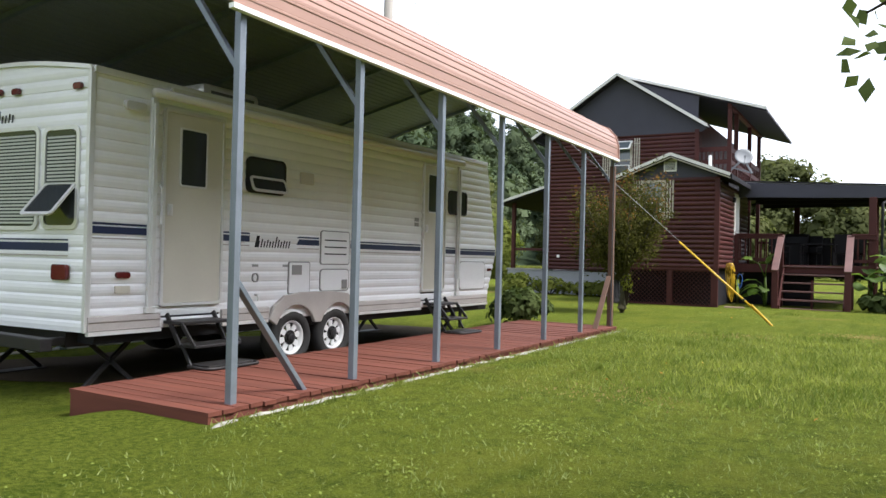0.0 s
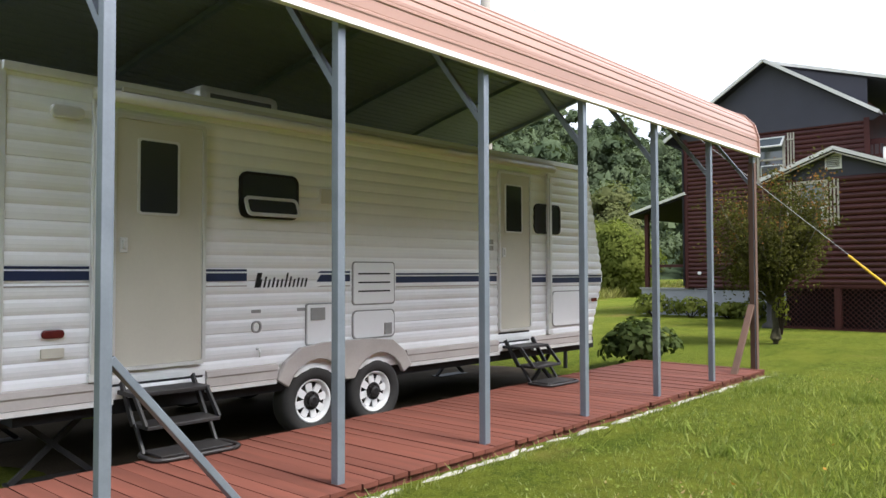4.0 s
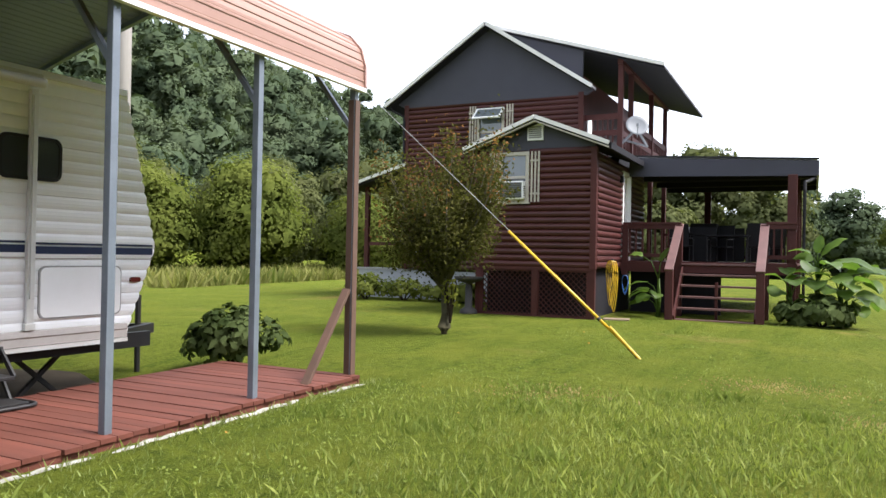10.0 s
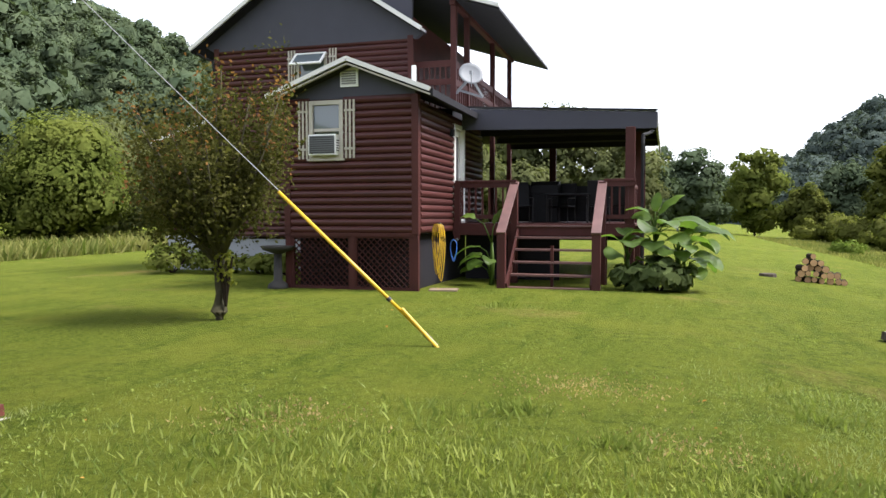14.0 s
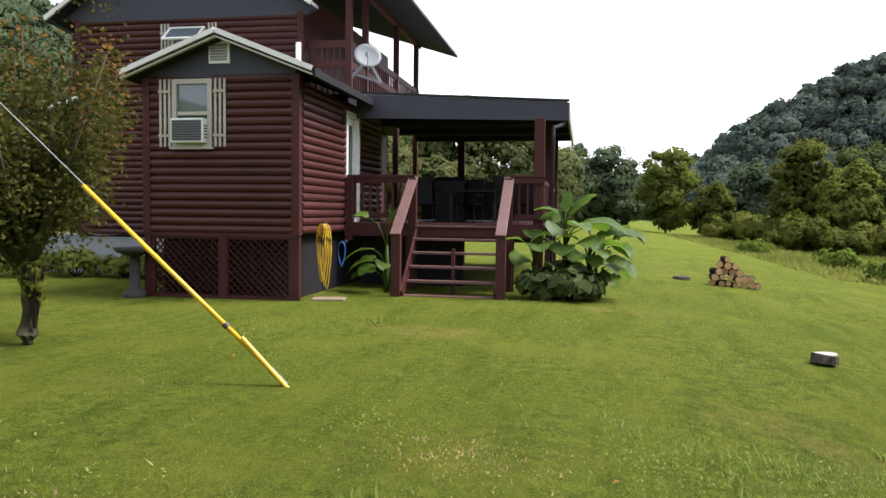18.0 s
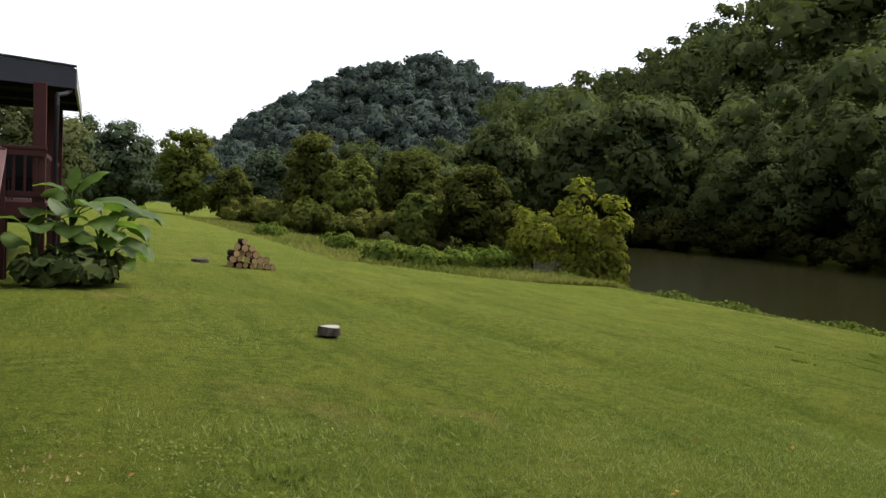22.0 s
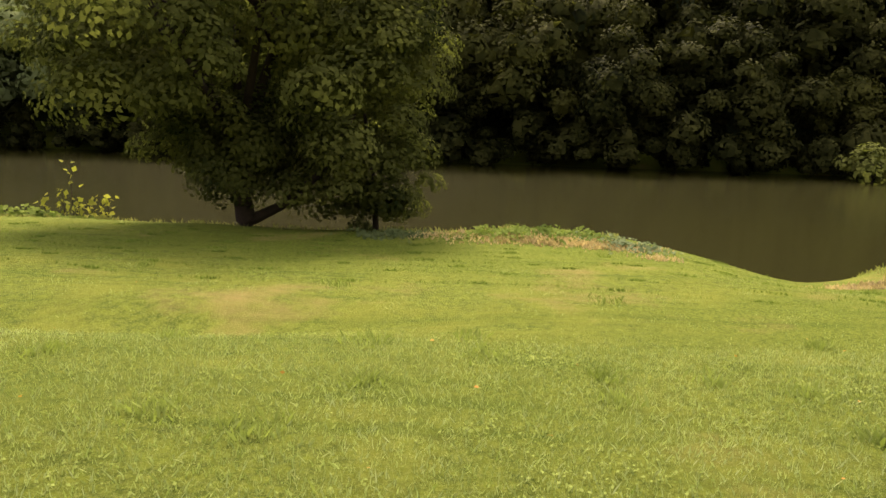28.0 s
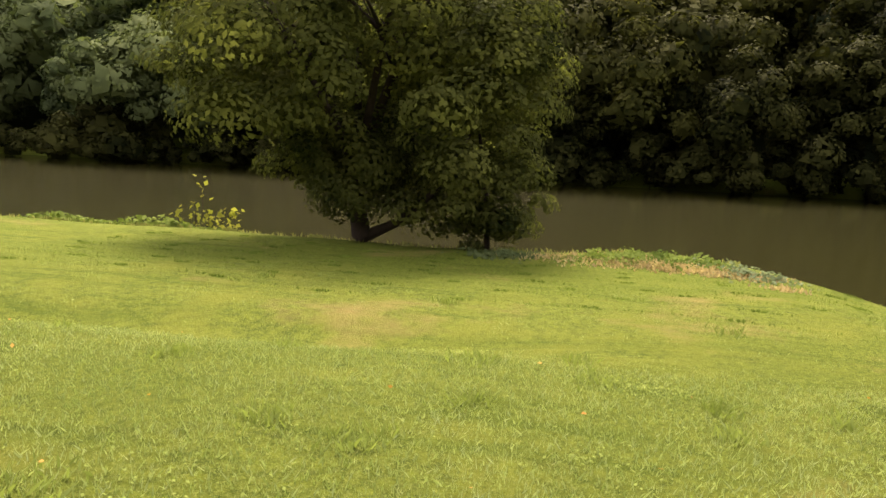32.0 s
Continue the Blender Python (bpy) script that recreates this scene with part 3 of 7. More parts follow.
def dome_crown(rng, centre, radii, boughs, per, size, bough=0.32, flat=0.62, aspect=0.6, low=-0.7, inner=0.25, heart=0.0, whole=0.45):
    """A crown of separate leafy boughs, each a ragged dome, set in tiers round the crown. heart: how far the dense leafage
    inside a bough reaches; whole: how much the shading follows the crown rather than the bough."""
    centre, radii = np.array(centre, float), np.array(radii, float)
    mean = float(radii.mean())
    out = []
    n_in = int(boughs * inner)
    for k in range(boughs):
        z = 1 - (1 - low) * (k + rng.random()) / boughs
        q = 2.39996 * k + rng.normal() * 0.35
        s = math.sqrt(max(0.0, 1 - z * z))
        d = np.array([s * math.cos(q), s * math.sin(q), z])
        reach = 0.35 + 0.25 * rng.random() if k % 4 == 3 and n_in else 0.62 + 0.30 * rng.random()
        lc = centre + d * radii * reach
        r = mean * bough * (0.55 + 0.85 * rng.random())
        lr = np.array([r * (0.8 + 0.5 * rng.random()), r * (0.8 + 0.5 * rng.random()), r * flat])
        m = max(8, int(per * (r / (mean * bough)) ** 1.6))
        u = rng.normal(size=(m, 3))
        u /= np.linalg.norm(u, axis=1, keepdims=True)
        u[:, 2] = np.where((u[:, 2] < -0.15) & (rng.random(m) < 0.7), -u[:, 2], u[:, 2])
        f = 0.74 + 0.34 * rng.random((m, 1))
        pos = lc + u * f * lr
        pos[:, 2] -= 0.25 * r * (u[:, :2] ** 2).sum(1)
        nr = u * 0.9 + d * 0.4 + rng.normal(size=(m, 3)) * 0.27 + (0, 0, 0.25)
        quads = leaf_quads(pos, nr, size * (0.6 + 0.8 * rng.random(m)), rng, aspect)
        if heart:
            kq = len(HEART) // 4
            lump = 1 + 0.14 * np.sin(HEART @ rng.normal(size=3) * 4 + rng.random() * 6) + np.repeat(rng.normal(size=kq) * 0.10, 4) + rng.normal(size=kq * 4) * 0.07
            side = rng.normal(size=(kq * 4, 3)) * 0.10 * r
            hp = lc + HEART * (lump * heart)[:, None] * lr + side
            hp[:, 2] -= 0.25 * r * (HEART[:, :2] ** 2).sum(1)
            hn = HEART + d * whole + (0, 0, 0.15) + np.repeat(rng.normal(size=(kq, 3)) * 0.11, 4, axis=0)
            hn = hn / np.linalg.norm(hn, axis=1, keepdims=True)
            out.append(np.concatenate([hp, hn], 1))
        soft = u + d * whole + (0, 0, 0.15) + rng.normal(size=(m, 3)) * 0.14
        soft /= np.linalg.norm(soft, axis=1, keepdims=True)
        out.append(np.concatenate([quads, np.repeat(soft, 4, axis=0)], 1))
    return np.concatenate(out)


def crown_mesh(name, v, material, parent=None):
    """Leaves from dome_crown: places and the bough's soft normals."""
    ob = np_mesh(name, v[:, :3], quads_of(v), material, parent)
    ob.data.attributes.new("custom_normal", "FLOAT_VECTOR", "POINT").data.foreach_set("vector", np.asarray(v[:, 3:], np.float32).ravel())
    ob.data.update()
    return ob


def limbs(bm, base, height, spread, rng, r0, forks=6, trunk_to=0.35, lean=(0, 0)):
    base = Vector(base)
    top = base + Vector((lean[0], lean[1], height * trunk_to))
    mid = base.lerp(top, 0.5) + Vector((rng.normal() * 0.05, rng.normal() * 0.05, 0))
    tube(bm, [base - Vector((0, 0, 0.15)), base + Vector((0, 0, 0.15)), mid, top], [r0 * 1.45, r0 * 1.05, r0 * 0.9, r0 * 0.75], 9)
    for k in range(forks):
        q = 2 * math.pi * (k + 0.6 * rng.random()) / forks
        out = spread * (0.55 + 0.4 * rng.random())
        end = top + Vector((math.cos(q) * out, math.sin(q) * out, height * (1 - trunk_to) * (0.45 + 0.4 * rng.random())))
        m1 = top.lerp(end, 0.45) + Vector((0, 0, 0.12 * height * rng.random()))
        tube(bm, [top - Vector((0, 0, 0.1)), m1, end], [r0 * 0.6, r0 * 0.34, r0 * 0.08], 6)
        for _ in range(2):
            e2 = m1 + Vector((rng.normal() * 0.3 * spread, rng.normal() * 0.3 * spread, height * 0.16 * (0.5 + rng.random())))
            tube(bm, [m1, m1.lerp(e2, 0.5) + Vector((0, 0, 0.05)), e2], [r0 * 0.28, r0 * 0.17, r0 * 0.05], 5)


def gz(x, y):
    return float(ground_z(x, y))


# ---- woods and hills ----
def wood(name, label, rng, spots, size, lobes, per, material, wide=0.42, lobe=0.45, heart=0.74, whole=0.6):
    """Many far crowns in one mesh: spots are rows of x, y, z, height."""
    out = []
    for x, y, z, h in spots:
        w = h * wide * (0.8 + 0.4 * rng.random())
        out.append(dome_crown(rng, (x, y, z + h * 0.54), (w, w, h * 0.47), lobes, per, size * (0.7 + 0.03 * h), lobe, 0.8, heart=heart, whole=whole))
    v = np.concatenate(out)
    return tagged(crown_mesh(name, v, material), label, "woods", kind="stuff")


def hill(name, label, rows, material):
    """A hill from its ridge: rows of azimuth (clockwise from +y), distance of the foot, distance and height of the ridge."""
    bm = bmesh.new()
    lines = []
    for az, d0, d1, h in rows:
        q = radians(az)
        line = []
        for k in range(9):
            u = k / 8
            d = d0 + (d1 - d0) * u
            line.append(bm.verts.new((0.4 + math.sin(q) * d, 11 + math.cos(q) * d, -1.2 + h * (u * u * (3 - 2 * u)) ** 0.8)))
        d = d1 * 1.5
        line.append(bm.verts.new((0.4 + math.sin(q) * d, 11 + math.cos(q) * d, -1.2)))
        lines.append(line)
    for a, b in zip(lines, lines[1:]):
        for k in range(9):
            bm.faces.new((a[k], b[k], b[k + 1], a[k + 1]))
    return tagged(part(name, bm, material, smooth=True), label, "hill", kind="structure")


def hill_spots(rng, rows, n, h0, h1, lo=0.0):
    az = np.array([r[0] for r in rows], float)
    out = []
    for _ in range(n):
        a = rng.uniform(az[0], az[-1])
        d0, d1, h = (np.interp(a, az, [r[k] for r in rows]) for k in (1, 2, 3))
        u = lo + (1 - lo) * rng.random() ** 0.8
        d = d0 + (d1 - d0) * u
        z = -1.2 + h * (u * u * (3 - 2 * u)) ** 0.8
        out.append((0.4 + math.sin(radians(a)) * d, 11 + math.cos(radians(a)) * d, z, rng.uniform(h0, h1)))
    return out


def el(deg, d, drop=5.0):
    return math.tan(radians(deg)) * d + 2.7 - drop


RIDGE_W = [(-80, 70, 190, el(14.6, 190)), (-62, 80, 210, el(13.9, 210)), (-54, 85, 220, el(13.1, 220)), (-49, 90, 230, el(13.3, 230)), (-44, 95, 240, el(11.8, 240)), (-40, 100, 250, el(10.9, 250)),
           (-35, 110, 260, el(9.7, 260)), (-30, 125, 280, el(8.9, 280)), (-25, 140, 300, el(8.3, 300)), (-18, 160, 330, el(6.6, 330)), (-11, 190, 350, el(3.6, 350)), (-6, 210, 360, el(1.1, 360))]
RIDGE_N = [(-3, 300, 520, el(0.2, 520)), (2, 300, 520, el(0.9, 520)), (8.2, 280, 520, el(2.8, 520)), (11.7, 280, 520, el(5.5, 520)), (17.4, 280, 520, el(8.6, 520)), (20, 280, 520, el(9.2, 520)), (23.3, 280, 520, el(9.8, 520)), (25.5, 280, 520, el(9.6, 520)),
           (28.5, 280, 520, el(8.1, 520)), (33, 280, 520, el(7.9, 520)), (40, 280, 520, el(7.3, 520)), (48, 280, 520, el(6.3, 520))]
RIDGE_E = [(28, 190, 300, el(6.4, 300)), (31, 175, 280, el(6.3, 280)), (34.1, 165, 260, el(7.1, 260)), (38.7, 150, 240, el(7.5, 240)), (42.8, 130, 220, el(9.4, 220)), (45.6, 115, 205, el(10.9, 205)), (50, 100, 190, el(14.2, 190)),
           (60, 85, 170, el(20, 170)), (75, 75, 155, el(22, 155)), (100, 72, 150, el(22, 150)), (125, 80, 155, el(21, 155)), (150, 110, 190, el(18, 190))]
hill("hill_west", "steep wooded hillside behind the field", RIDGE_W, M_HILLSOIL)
hill("hill_north", "far wooded hill with a rounded top, coloured for haze", RIDGE_N, M_HILLHAZE)
hill("hill_east", "steep wooded slope across the river", RIDGE_E, M_HILLDARK)
rng = np.random.default_rng(5)
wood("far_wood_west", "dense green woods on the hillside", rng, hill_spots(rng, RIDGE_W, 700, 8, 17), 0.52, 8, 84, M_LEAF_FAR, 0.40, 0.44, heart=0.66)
wood("far_wood_north", "woods on the far hill, coloured blue-green for haze", rng, hill_spots(rng, RIDGE_N, 800, 10, 18, 0.0), 1.25, 6, 34, M_LEAF_HAZE, 0.46, 0.55, whole=1.0)
east = hill_spots(rng, RIDGE_E, 430, 12, 22)
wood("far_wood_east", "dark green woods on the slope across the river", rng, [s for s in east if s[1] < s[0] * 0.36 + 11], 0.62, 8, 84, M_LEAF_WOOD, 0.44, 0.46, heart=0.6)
wood("far_wood_northeast", "green woods on the slope up the river, coloured for haze", rng, [s for s in east if s[1] >= s[0] * 0.36 + 11], 0.54, 8, 130, M_LEAF_SLOPE, 0.44, 0.46, heart=0.52)

# trees that overhang the far bank
spots = []
for y in np.arange(-75, 120, 6.6):
    for row in range(3):
        x = 63.5 + 6.0 * row + rng.normal() * 1.2 + (4 if y > 60 else 0)
        yy = y + rng.normal() * 1.2
        spots.append((x, yy + 2.2 * row, -1.6 + 1.2 * row, rng.uniform(8, 15) + 4.0 * row))
south = [s for s in spots if s[1] < 30]
north = [s for s in spots if s[1] >= 30]
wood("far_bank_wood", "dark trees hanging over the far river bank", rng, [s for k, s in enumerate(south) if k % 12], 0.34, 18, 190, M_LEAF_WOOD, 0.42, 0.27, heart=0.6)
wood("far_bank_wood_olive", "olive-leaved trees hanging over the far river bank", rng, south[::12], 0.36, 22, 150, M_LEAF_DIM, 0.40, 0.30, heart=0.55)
wood("far_bank_wood_north", "green trees hanging over the river bank upstream", rng, north, 0.36, 14, 170, M_LEAF_SLOPE, 0.42, 0.36, heart=0.66)
spots = [(rng.uniform(16, 46), rng.uniform(70, 118)) for _ in range(150)]
wood("meadow_scrub", "dense green scrub under the meadow trees", rng, [(x, y, -1.4, rng.uniform(1.2, 3.0)) for x, y in spots if y > 62 or x > 25], 0.42, 7, 45, M_LEAF_OLIVE, 0.8)
spots = [(62.2 + rng.normal() * 0.7, y + rng.normal(), -2.5, rng.uniform(2.2, 5.5)) for y in np.arange(-75, 112, 1.7)]
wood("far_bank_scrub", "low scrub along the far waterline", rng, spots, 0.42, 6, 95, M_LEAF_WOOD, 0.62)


def tree(name, label, at, height, width, n_lobes, per, leaf, material, rng, trunk=0.35, r0=0.16, forks=6, low=0.25, category="tree", group="", lobe=0.42, lean=(0, 0), aspect=0.6, heart=0.0):
    t = thing(name, label, category, group, at)
    bm = bmesh.new()
    limbs(bm, (0, 0, 0), height, width * 0.4, rng, r0, forks, trunk, lean)
    part("trunk", bm, M_BARK, t, smooth=True)
    cz = height * (low + (1 - low) / 2)
    v = dome_crown(rng, (lean[0], lean[1], cz), (width / 2, width / 2, height * (1 - low) / 2), n_lobes, per, leaf, lobe, 0.75, aspect=aspect, low=-0.97, heart=heart, whole=0.75)
    crown_mesh("crown", v, material, t)
    return t


# the broad tree on the near bank
rng = np.random.default_rng(11)
big = thing("riverside_tree", "broad leafy riverbank tree with low boughs and a leaning trunk", "tree", at=(19.9, 16.3, gz(19.9, 16.3)))
bm = bmesh.new()
limbs(bm, (0, 0, 0), 9.0, 4.5, rng, 0.25, 7, 0.22, (0.2, 0.2))
tube(bm, [(0, 0, 0.1), (0.1, -0.9, 0.55), (0, -2.0, 1.5), (0, -2.8, 3.0)], [0.16, 0.12, 0.09, 0.05], 8)
tube(bm, [(0, -3.4, -0.1), (0.2, -3.3, 1.2), (0.5, -3.0, 3.0)], [0.09, 0.07, 0.04], 8)
part("trunk", bm, M_BARK, big, smooth=True)
v = np.concatenate([
    dome_crown(rng, (0.3, 0.0, 5.3), (4.8, 5.0, 4.0), 100, 460, 0.16, 0.22, 0.6, inner=0.3, whole=0.9),
    dome_crown(rng, (0.3, -2.7, 2.1), (2.6, 2.5, 2.4), 40, 300, 0.14, 0.27, 0.65, low=-0.95),
    dome_crown(rng, (-0.2, -3.2, 1.2), (1.5, 1.4, 1.4), 18, 260, 0.13, 0.34, 0.7, low=-0.95),
    dome_crown(rng, (0.1, 0.6, 2.3), (2.2, 2.0, 1.7), 20, 300, 0.14, 0.32, 0.6),
    dome_crown(rng, (0.0, 0.2, 1.9), (1.7, 1.5, 1.3), 22, 280, 0.14, 0.36, 0.7, low=-0.9),
    dome_crown(rng, (0.0, 3.2, 4.0), (2.5, 2.4, 1.5), 20, 280, 0.15, 0.30, 0.5),
    dome_crown(rng, (0.2, -3.3, 4.6), (2.8, 2.4, 2.4), 22, 360, 0.15, 0.30, 0.6)])
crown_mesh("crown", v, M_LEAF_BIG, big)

# bank sapling clump, sprigs, far trees
rng = np.random.default_rng(12)
g = "yellow-green bank saplings"
for x, y, h, w in ((21.8, 41.6, 5.9, 1.7), (20.4, 43.2, 3.3, 2.8), (23.7, 41.2, 6.1, 1.5), (22.7, 41.2, 3.0, 2.0)):
    tree("bank_sapling", "yellow-green sapling at the edge of the river bank", (x, y, gz(x, y)), h, w, 24, 60, 0.28, M_LEAF_YEL, rng, 0.3, 0.06, 5, 0.02, "sapling", g, 0.34)
sp = thing("bank_sprig", "thin leafy sprig at the water's edge", "shrub", at=(bank_x(21.5) - 0.15, 21.5, gz(bank_x(21.5) - 0.15, 21.5)))
for k in range(9):
    dx, dy, h = rng.normal() * 0.22, (k - 5) * 0.22, rng.uniform(0.35, 0.8)
    if k == 5:
        h = 1.6
    bm = bmesh.new()
    tube(bm, [(dx, dy, -0.1), (dx + 0.05, dy + 0.05, h * 0.6), (dx, dy + 0.08, h)], [0.012, 0.010, 0.005], 5)
    st_ = part("stem", bm, M_BARK, sp)
    m = 12 if k != 5 else 8
    u = rng.random(m) ** 0.6
    cs = np.stack([dx + rng.normal(size=m) * 0.11, dy + rng.normal(size=m) * 0.13, h * u], -1)
    v = leaf_quads(cs, rng.normal(size=cs.shape) + (-0.5, 0, 0.8), 0.12 + 0.10 * rng.random(m), rng, 0.75)
    tagged(np_mesh("leaf_spray", v, quads_of(v), M_LEAF_YEL, st_), kind="stuff")

mid = [  # x, y, height, width, kind of leaves
    (20.9, 86.3, 10.2, 6.4, 0), (22.0, 77.7, 7.6, 5.0, 1), (28.5, 79.6, 9.0, 6.4, 0), (29.0, 66.1, 6.9, 6.4, 2), (23.9, 66.3, 4.4, 3.4, 1), (10.8, 110.5, 11.8, 7.0, 1), (-0.5, 129, 12.4, 9.7, 3), (6.4, 132.9, 9.4, 9.0, 3),
    (20.8, 109, 9.8, 7.5, 3), (54.2, 109.3, 17.4, 14, 4), (60.1, 96.2, 17.5, 12, 4), (64, 88.2, 19.0, 13.5, 4), (34.3, 110.5, 12.2, 9.8, 4), (45, 109.4, 13.4, 11, 4), (15.5, 104.9, 6.6, 5, 0), (26, 112, 10.5, 8, 4), (39, 98, 10, 9, 4),
    (3, 100, 10, 8, 3), (-3, 92, 9.0, 9, 3), (-9.4, 80, 13.0, 9.5, 5), (-14.5, 82, 10.5, 8, 5), (-3.6, 78, 8.6, 7.5, 5), (-20, 84, 9, 9, 5), (-12, 72, 6.5, 6, 5), (33, 70, 4.2, 4.5, 2), (26, 72, 3.6, 4, 0),
]
for k, (x, y, h, w, q) in enumerate(mid):
    tree("field_tree", "full green tree at the far edge of the meadow", (x, y, gz(x, y) if x < 18 else max(gz(x, y), -1.6)), h, w, 46, 90, 0.40, (M_LEAF_OLIVE, M_LEAF_WILLOW, M_LEAF_BIG, M_LEAF_FAR, M_LEAF_SLOPE, M_LEAF_DULL)[q], rng, 0.22, 0.16, 5, -0.06, "tree", "trees at the far edge of the meadow", 0.30, heart=0.6)
g = "willows along the field's edge"
for x, y, h, w in ((-32.4, 35.6, 6.3, 6.0), (-28.4, 39.4, 6.2, 6.2), (-23.0, 43.6, 4.6, 4.6), (-37.6, 33.0, 6.8, 6.5), (-18.5, 55, 5.6, 6.0), (-42.5, 25.0, 7.5, 7.0), (-37.0, 20.0, 7.0, 6.5)):
    tree("willow", "rounded yellow-green willow at the field's edge", (x, y, gz(x, y)), h, w, 34, 420, 0.19, M_LEAF_WILLOW, rng, 0.2, 0.14, 5, -0.04, "tree", g, 0.42, heart=0.5)
for x, y, h, w in ((-41, 41, 9.0, 8.0), (-34, 47, 8.2, 7.5), (-27.5, 50, 7.6, 7.0), (-21.5, 58, 7.5, 7.0), (-16, 66, 8.0, 8.0), (-47, 34, 9.5, 9.0), (-47, 22, 10, 9.0), (-38, 54, 9.0, 8.5), (-45, 14, 9, 8)):
    tree("hedgerow_tree", "dull green tree behind the willows", (x, y, gz(x, y)), h, w, 40, 200, 0.26, M_LEAF_DULL, rng, 0.2, 0.14, 5, -0.08, "tree", "trees behind the willows", 0.34, heart=0.64)

# weeds along the field, the bank and beyond the lawn
def weeds(name, label, rng, n, place, h0, h1, material, width=0.35):
    """Upright leaf blades and sprays, too many to count."""
    p = np.array([place() for _ in range(n)])
    z = ground_z(p[:, 0], p[:, 1])
    h = rng.uniform(h0, h1, n)
    q = rng.uniform(0, 2 * np.pi, n)
    t = np.stack([np.cos(q), np.sin(q), 0 * q], -1)
    lean = rng.normal(size=(n, 3)) * 0.42 * h[:, None]
    lean[:, 2] = 0
    b = np.stack([p[:, 0], p[:, 1], z - 0.03], -1)
    w = (width * h)[:, None]
    up = np.stack([0 * h, 0 * h, h], -1)
    v = np.stack([b - t * w * 0.25, b + t * w * 0.25, b + up * 0.6 + lean * 0.5 + t * w * 0.5, b + up + lean], 1).reshape(-1, 3)
    return tagged(np_mesh(name, v, quads_of(v), material), label, "weeds", kind="stuff")


def p_meadow():
    y = 36 + 60 * rng.random() ** 1.5
    x0 = 9.3 if y > 40 else 9.3 + (40 - y) * 2.2
    return x0 + (bank_x(y) + 1 - x0) * rng.random(), y


def p_bank():
    y = rng.uniform(-25, 40)
    if 1.2 < y < 6.2:
        y = rng.uniform(20, 40)
    y = y + 0.6 * math.sin(2.3 * y)
    return bank_x(y) - 0.15 + rng.normal() * (0.25 + 0.3 * math.sin(1.1 * y) ** 2), y


def p_field():
    y = rng.uniform(26, 90)
    return -20 - 0.1 * (y - 26) - 14 * rng.random() ** 2, y


weeds("tall_meadow_weeds", "tall uncut meadow grass and weeds beyond the lawn", rng, 36000, p_meadow, 0.10, 0.34, M_WEED, 0.22)
def p_vine():
    y = rng.uniform(20.5, 41)
    return bank_x(y) + 0.05 + rng.normal() * 0.22, y


k = 5200
p = np.array([p_vine() for _ in range(k)])
hh = 0.34 * np.clip(0.35 + np.sin(p[:, 1] * 1.3) * np.sin(p[:, 1] * 0.47 + 1), 0.12, 1) * rng.random(k)
v = leaf_quads(np.stack([p[:, 0], p[:, 1], ground_z(p[:, 0], p[:, 1]) + hh], -1), rng.normal(size=(k, 3)) * 0.5 + (-0.3, -0.2, 1), 0.10 + 0.1 * rng.random(k), rng, 0.7)
tagged(np_mesh("bank_vines", v, quads_of(v), M_LEAF_VINE), "leafy vines trailing over the edge of the river bank", "vines", kind="stuff")
weeds("bank_weeds", "ragged weeds along the edge of the bank", rng, 9000, p_bank, 0.04, 0.16, M_WEED, 0.45)
weeds("field_weeds", "dry pale grass at the field's edge", rng, 12000, p_field, 0.25, 0.75, M_WEED, 0.25)
for x, y, w in ((11.5, 41, 1.6), (13.2, 40.5, 1.4), (15, 42, 1.8), (17.2, 42.5, 2.0), (12.5, 50, 1.5), (10.8, 60, 1.6), (18.8, 43.5, 1.8)):
    tree("weed_bush", "low green bush among the meadow weeds", (x, y, gz(x, y)), 0.45 + 0.25 * w, w * 1.3, 12, 60, 0.22, M_LEAF_VINE, rng, 0.2, 0.03, 4, 0.0, "bush", "bushes among the meadow weeds")


def p_lawn():
    q = rng.random()
    if q < 0.38:
        return rng.uniform(-3.9, 5.0), rng.uniform(-0.5, 15)
    if q < 0.75:
        return rng.uniform(0.6, 8.0), rng.uniform(3.0, 17)
    return rng.uniform(-4.0, 14), rng.uniform(2, 24)


weeds("lawn_blades", "taller grass blades in the lawn", rng, 120000, p_lawn, 0.020, 0.062, M_BLADE, 0.17)
tufts = [(*p_lawn(), 0.08 + 0.25 * rng.random()) for _ in range(900)]


def p_tuft():
    x, y, r = tufts[rng.integers(len(tufts))]
    return x + rng.normal() * r, y + rng.normal() * r


weeds("lawn_tufts", "pale coarse grass tufts scattered in the lawn", rng, 30000, p_tuft, 0.030, 0.078, M_BLADE_PALE, 0.15)


clover = [(*p_lawn(), 0.12 + 0.3 * rng.random()) for _ in range(320)]
k = 26000
p = np.array([(x + rng.normal() * r, y + rng.normal() * r) for x, y, r in (clover[rng.integers(len(clover))] for _ in range(k))])
v = leaf_quads(np.stack([p[:, 0], p[:, 1], ground_z(p[:, 0], p[:, 1]) + 0.012 + 0.035 * rng.random(k)], -1), rng.normal(size=(k, 3)) * 0.35 + (0, 0, 1), 0.012 + 0.020 * rng.random(k), rng, 0.75)
tagged(np_mesh("lawn_clover", v, quads_of(v), M_CLOVER), "low broad-leaved weeds growing through the lawn", "weeds", kind="stuff")


def p_stand():
    return rng.uniform(1.3, 7.5), rng.uniform(6.5, 16.5)


weeds("lawn_blades", "pale longer grass blades on the slope", rng, 45000, p_stand, 0.035, 0.090, M_BLADE_PALE, 0.13)
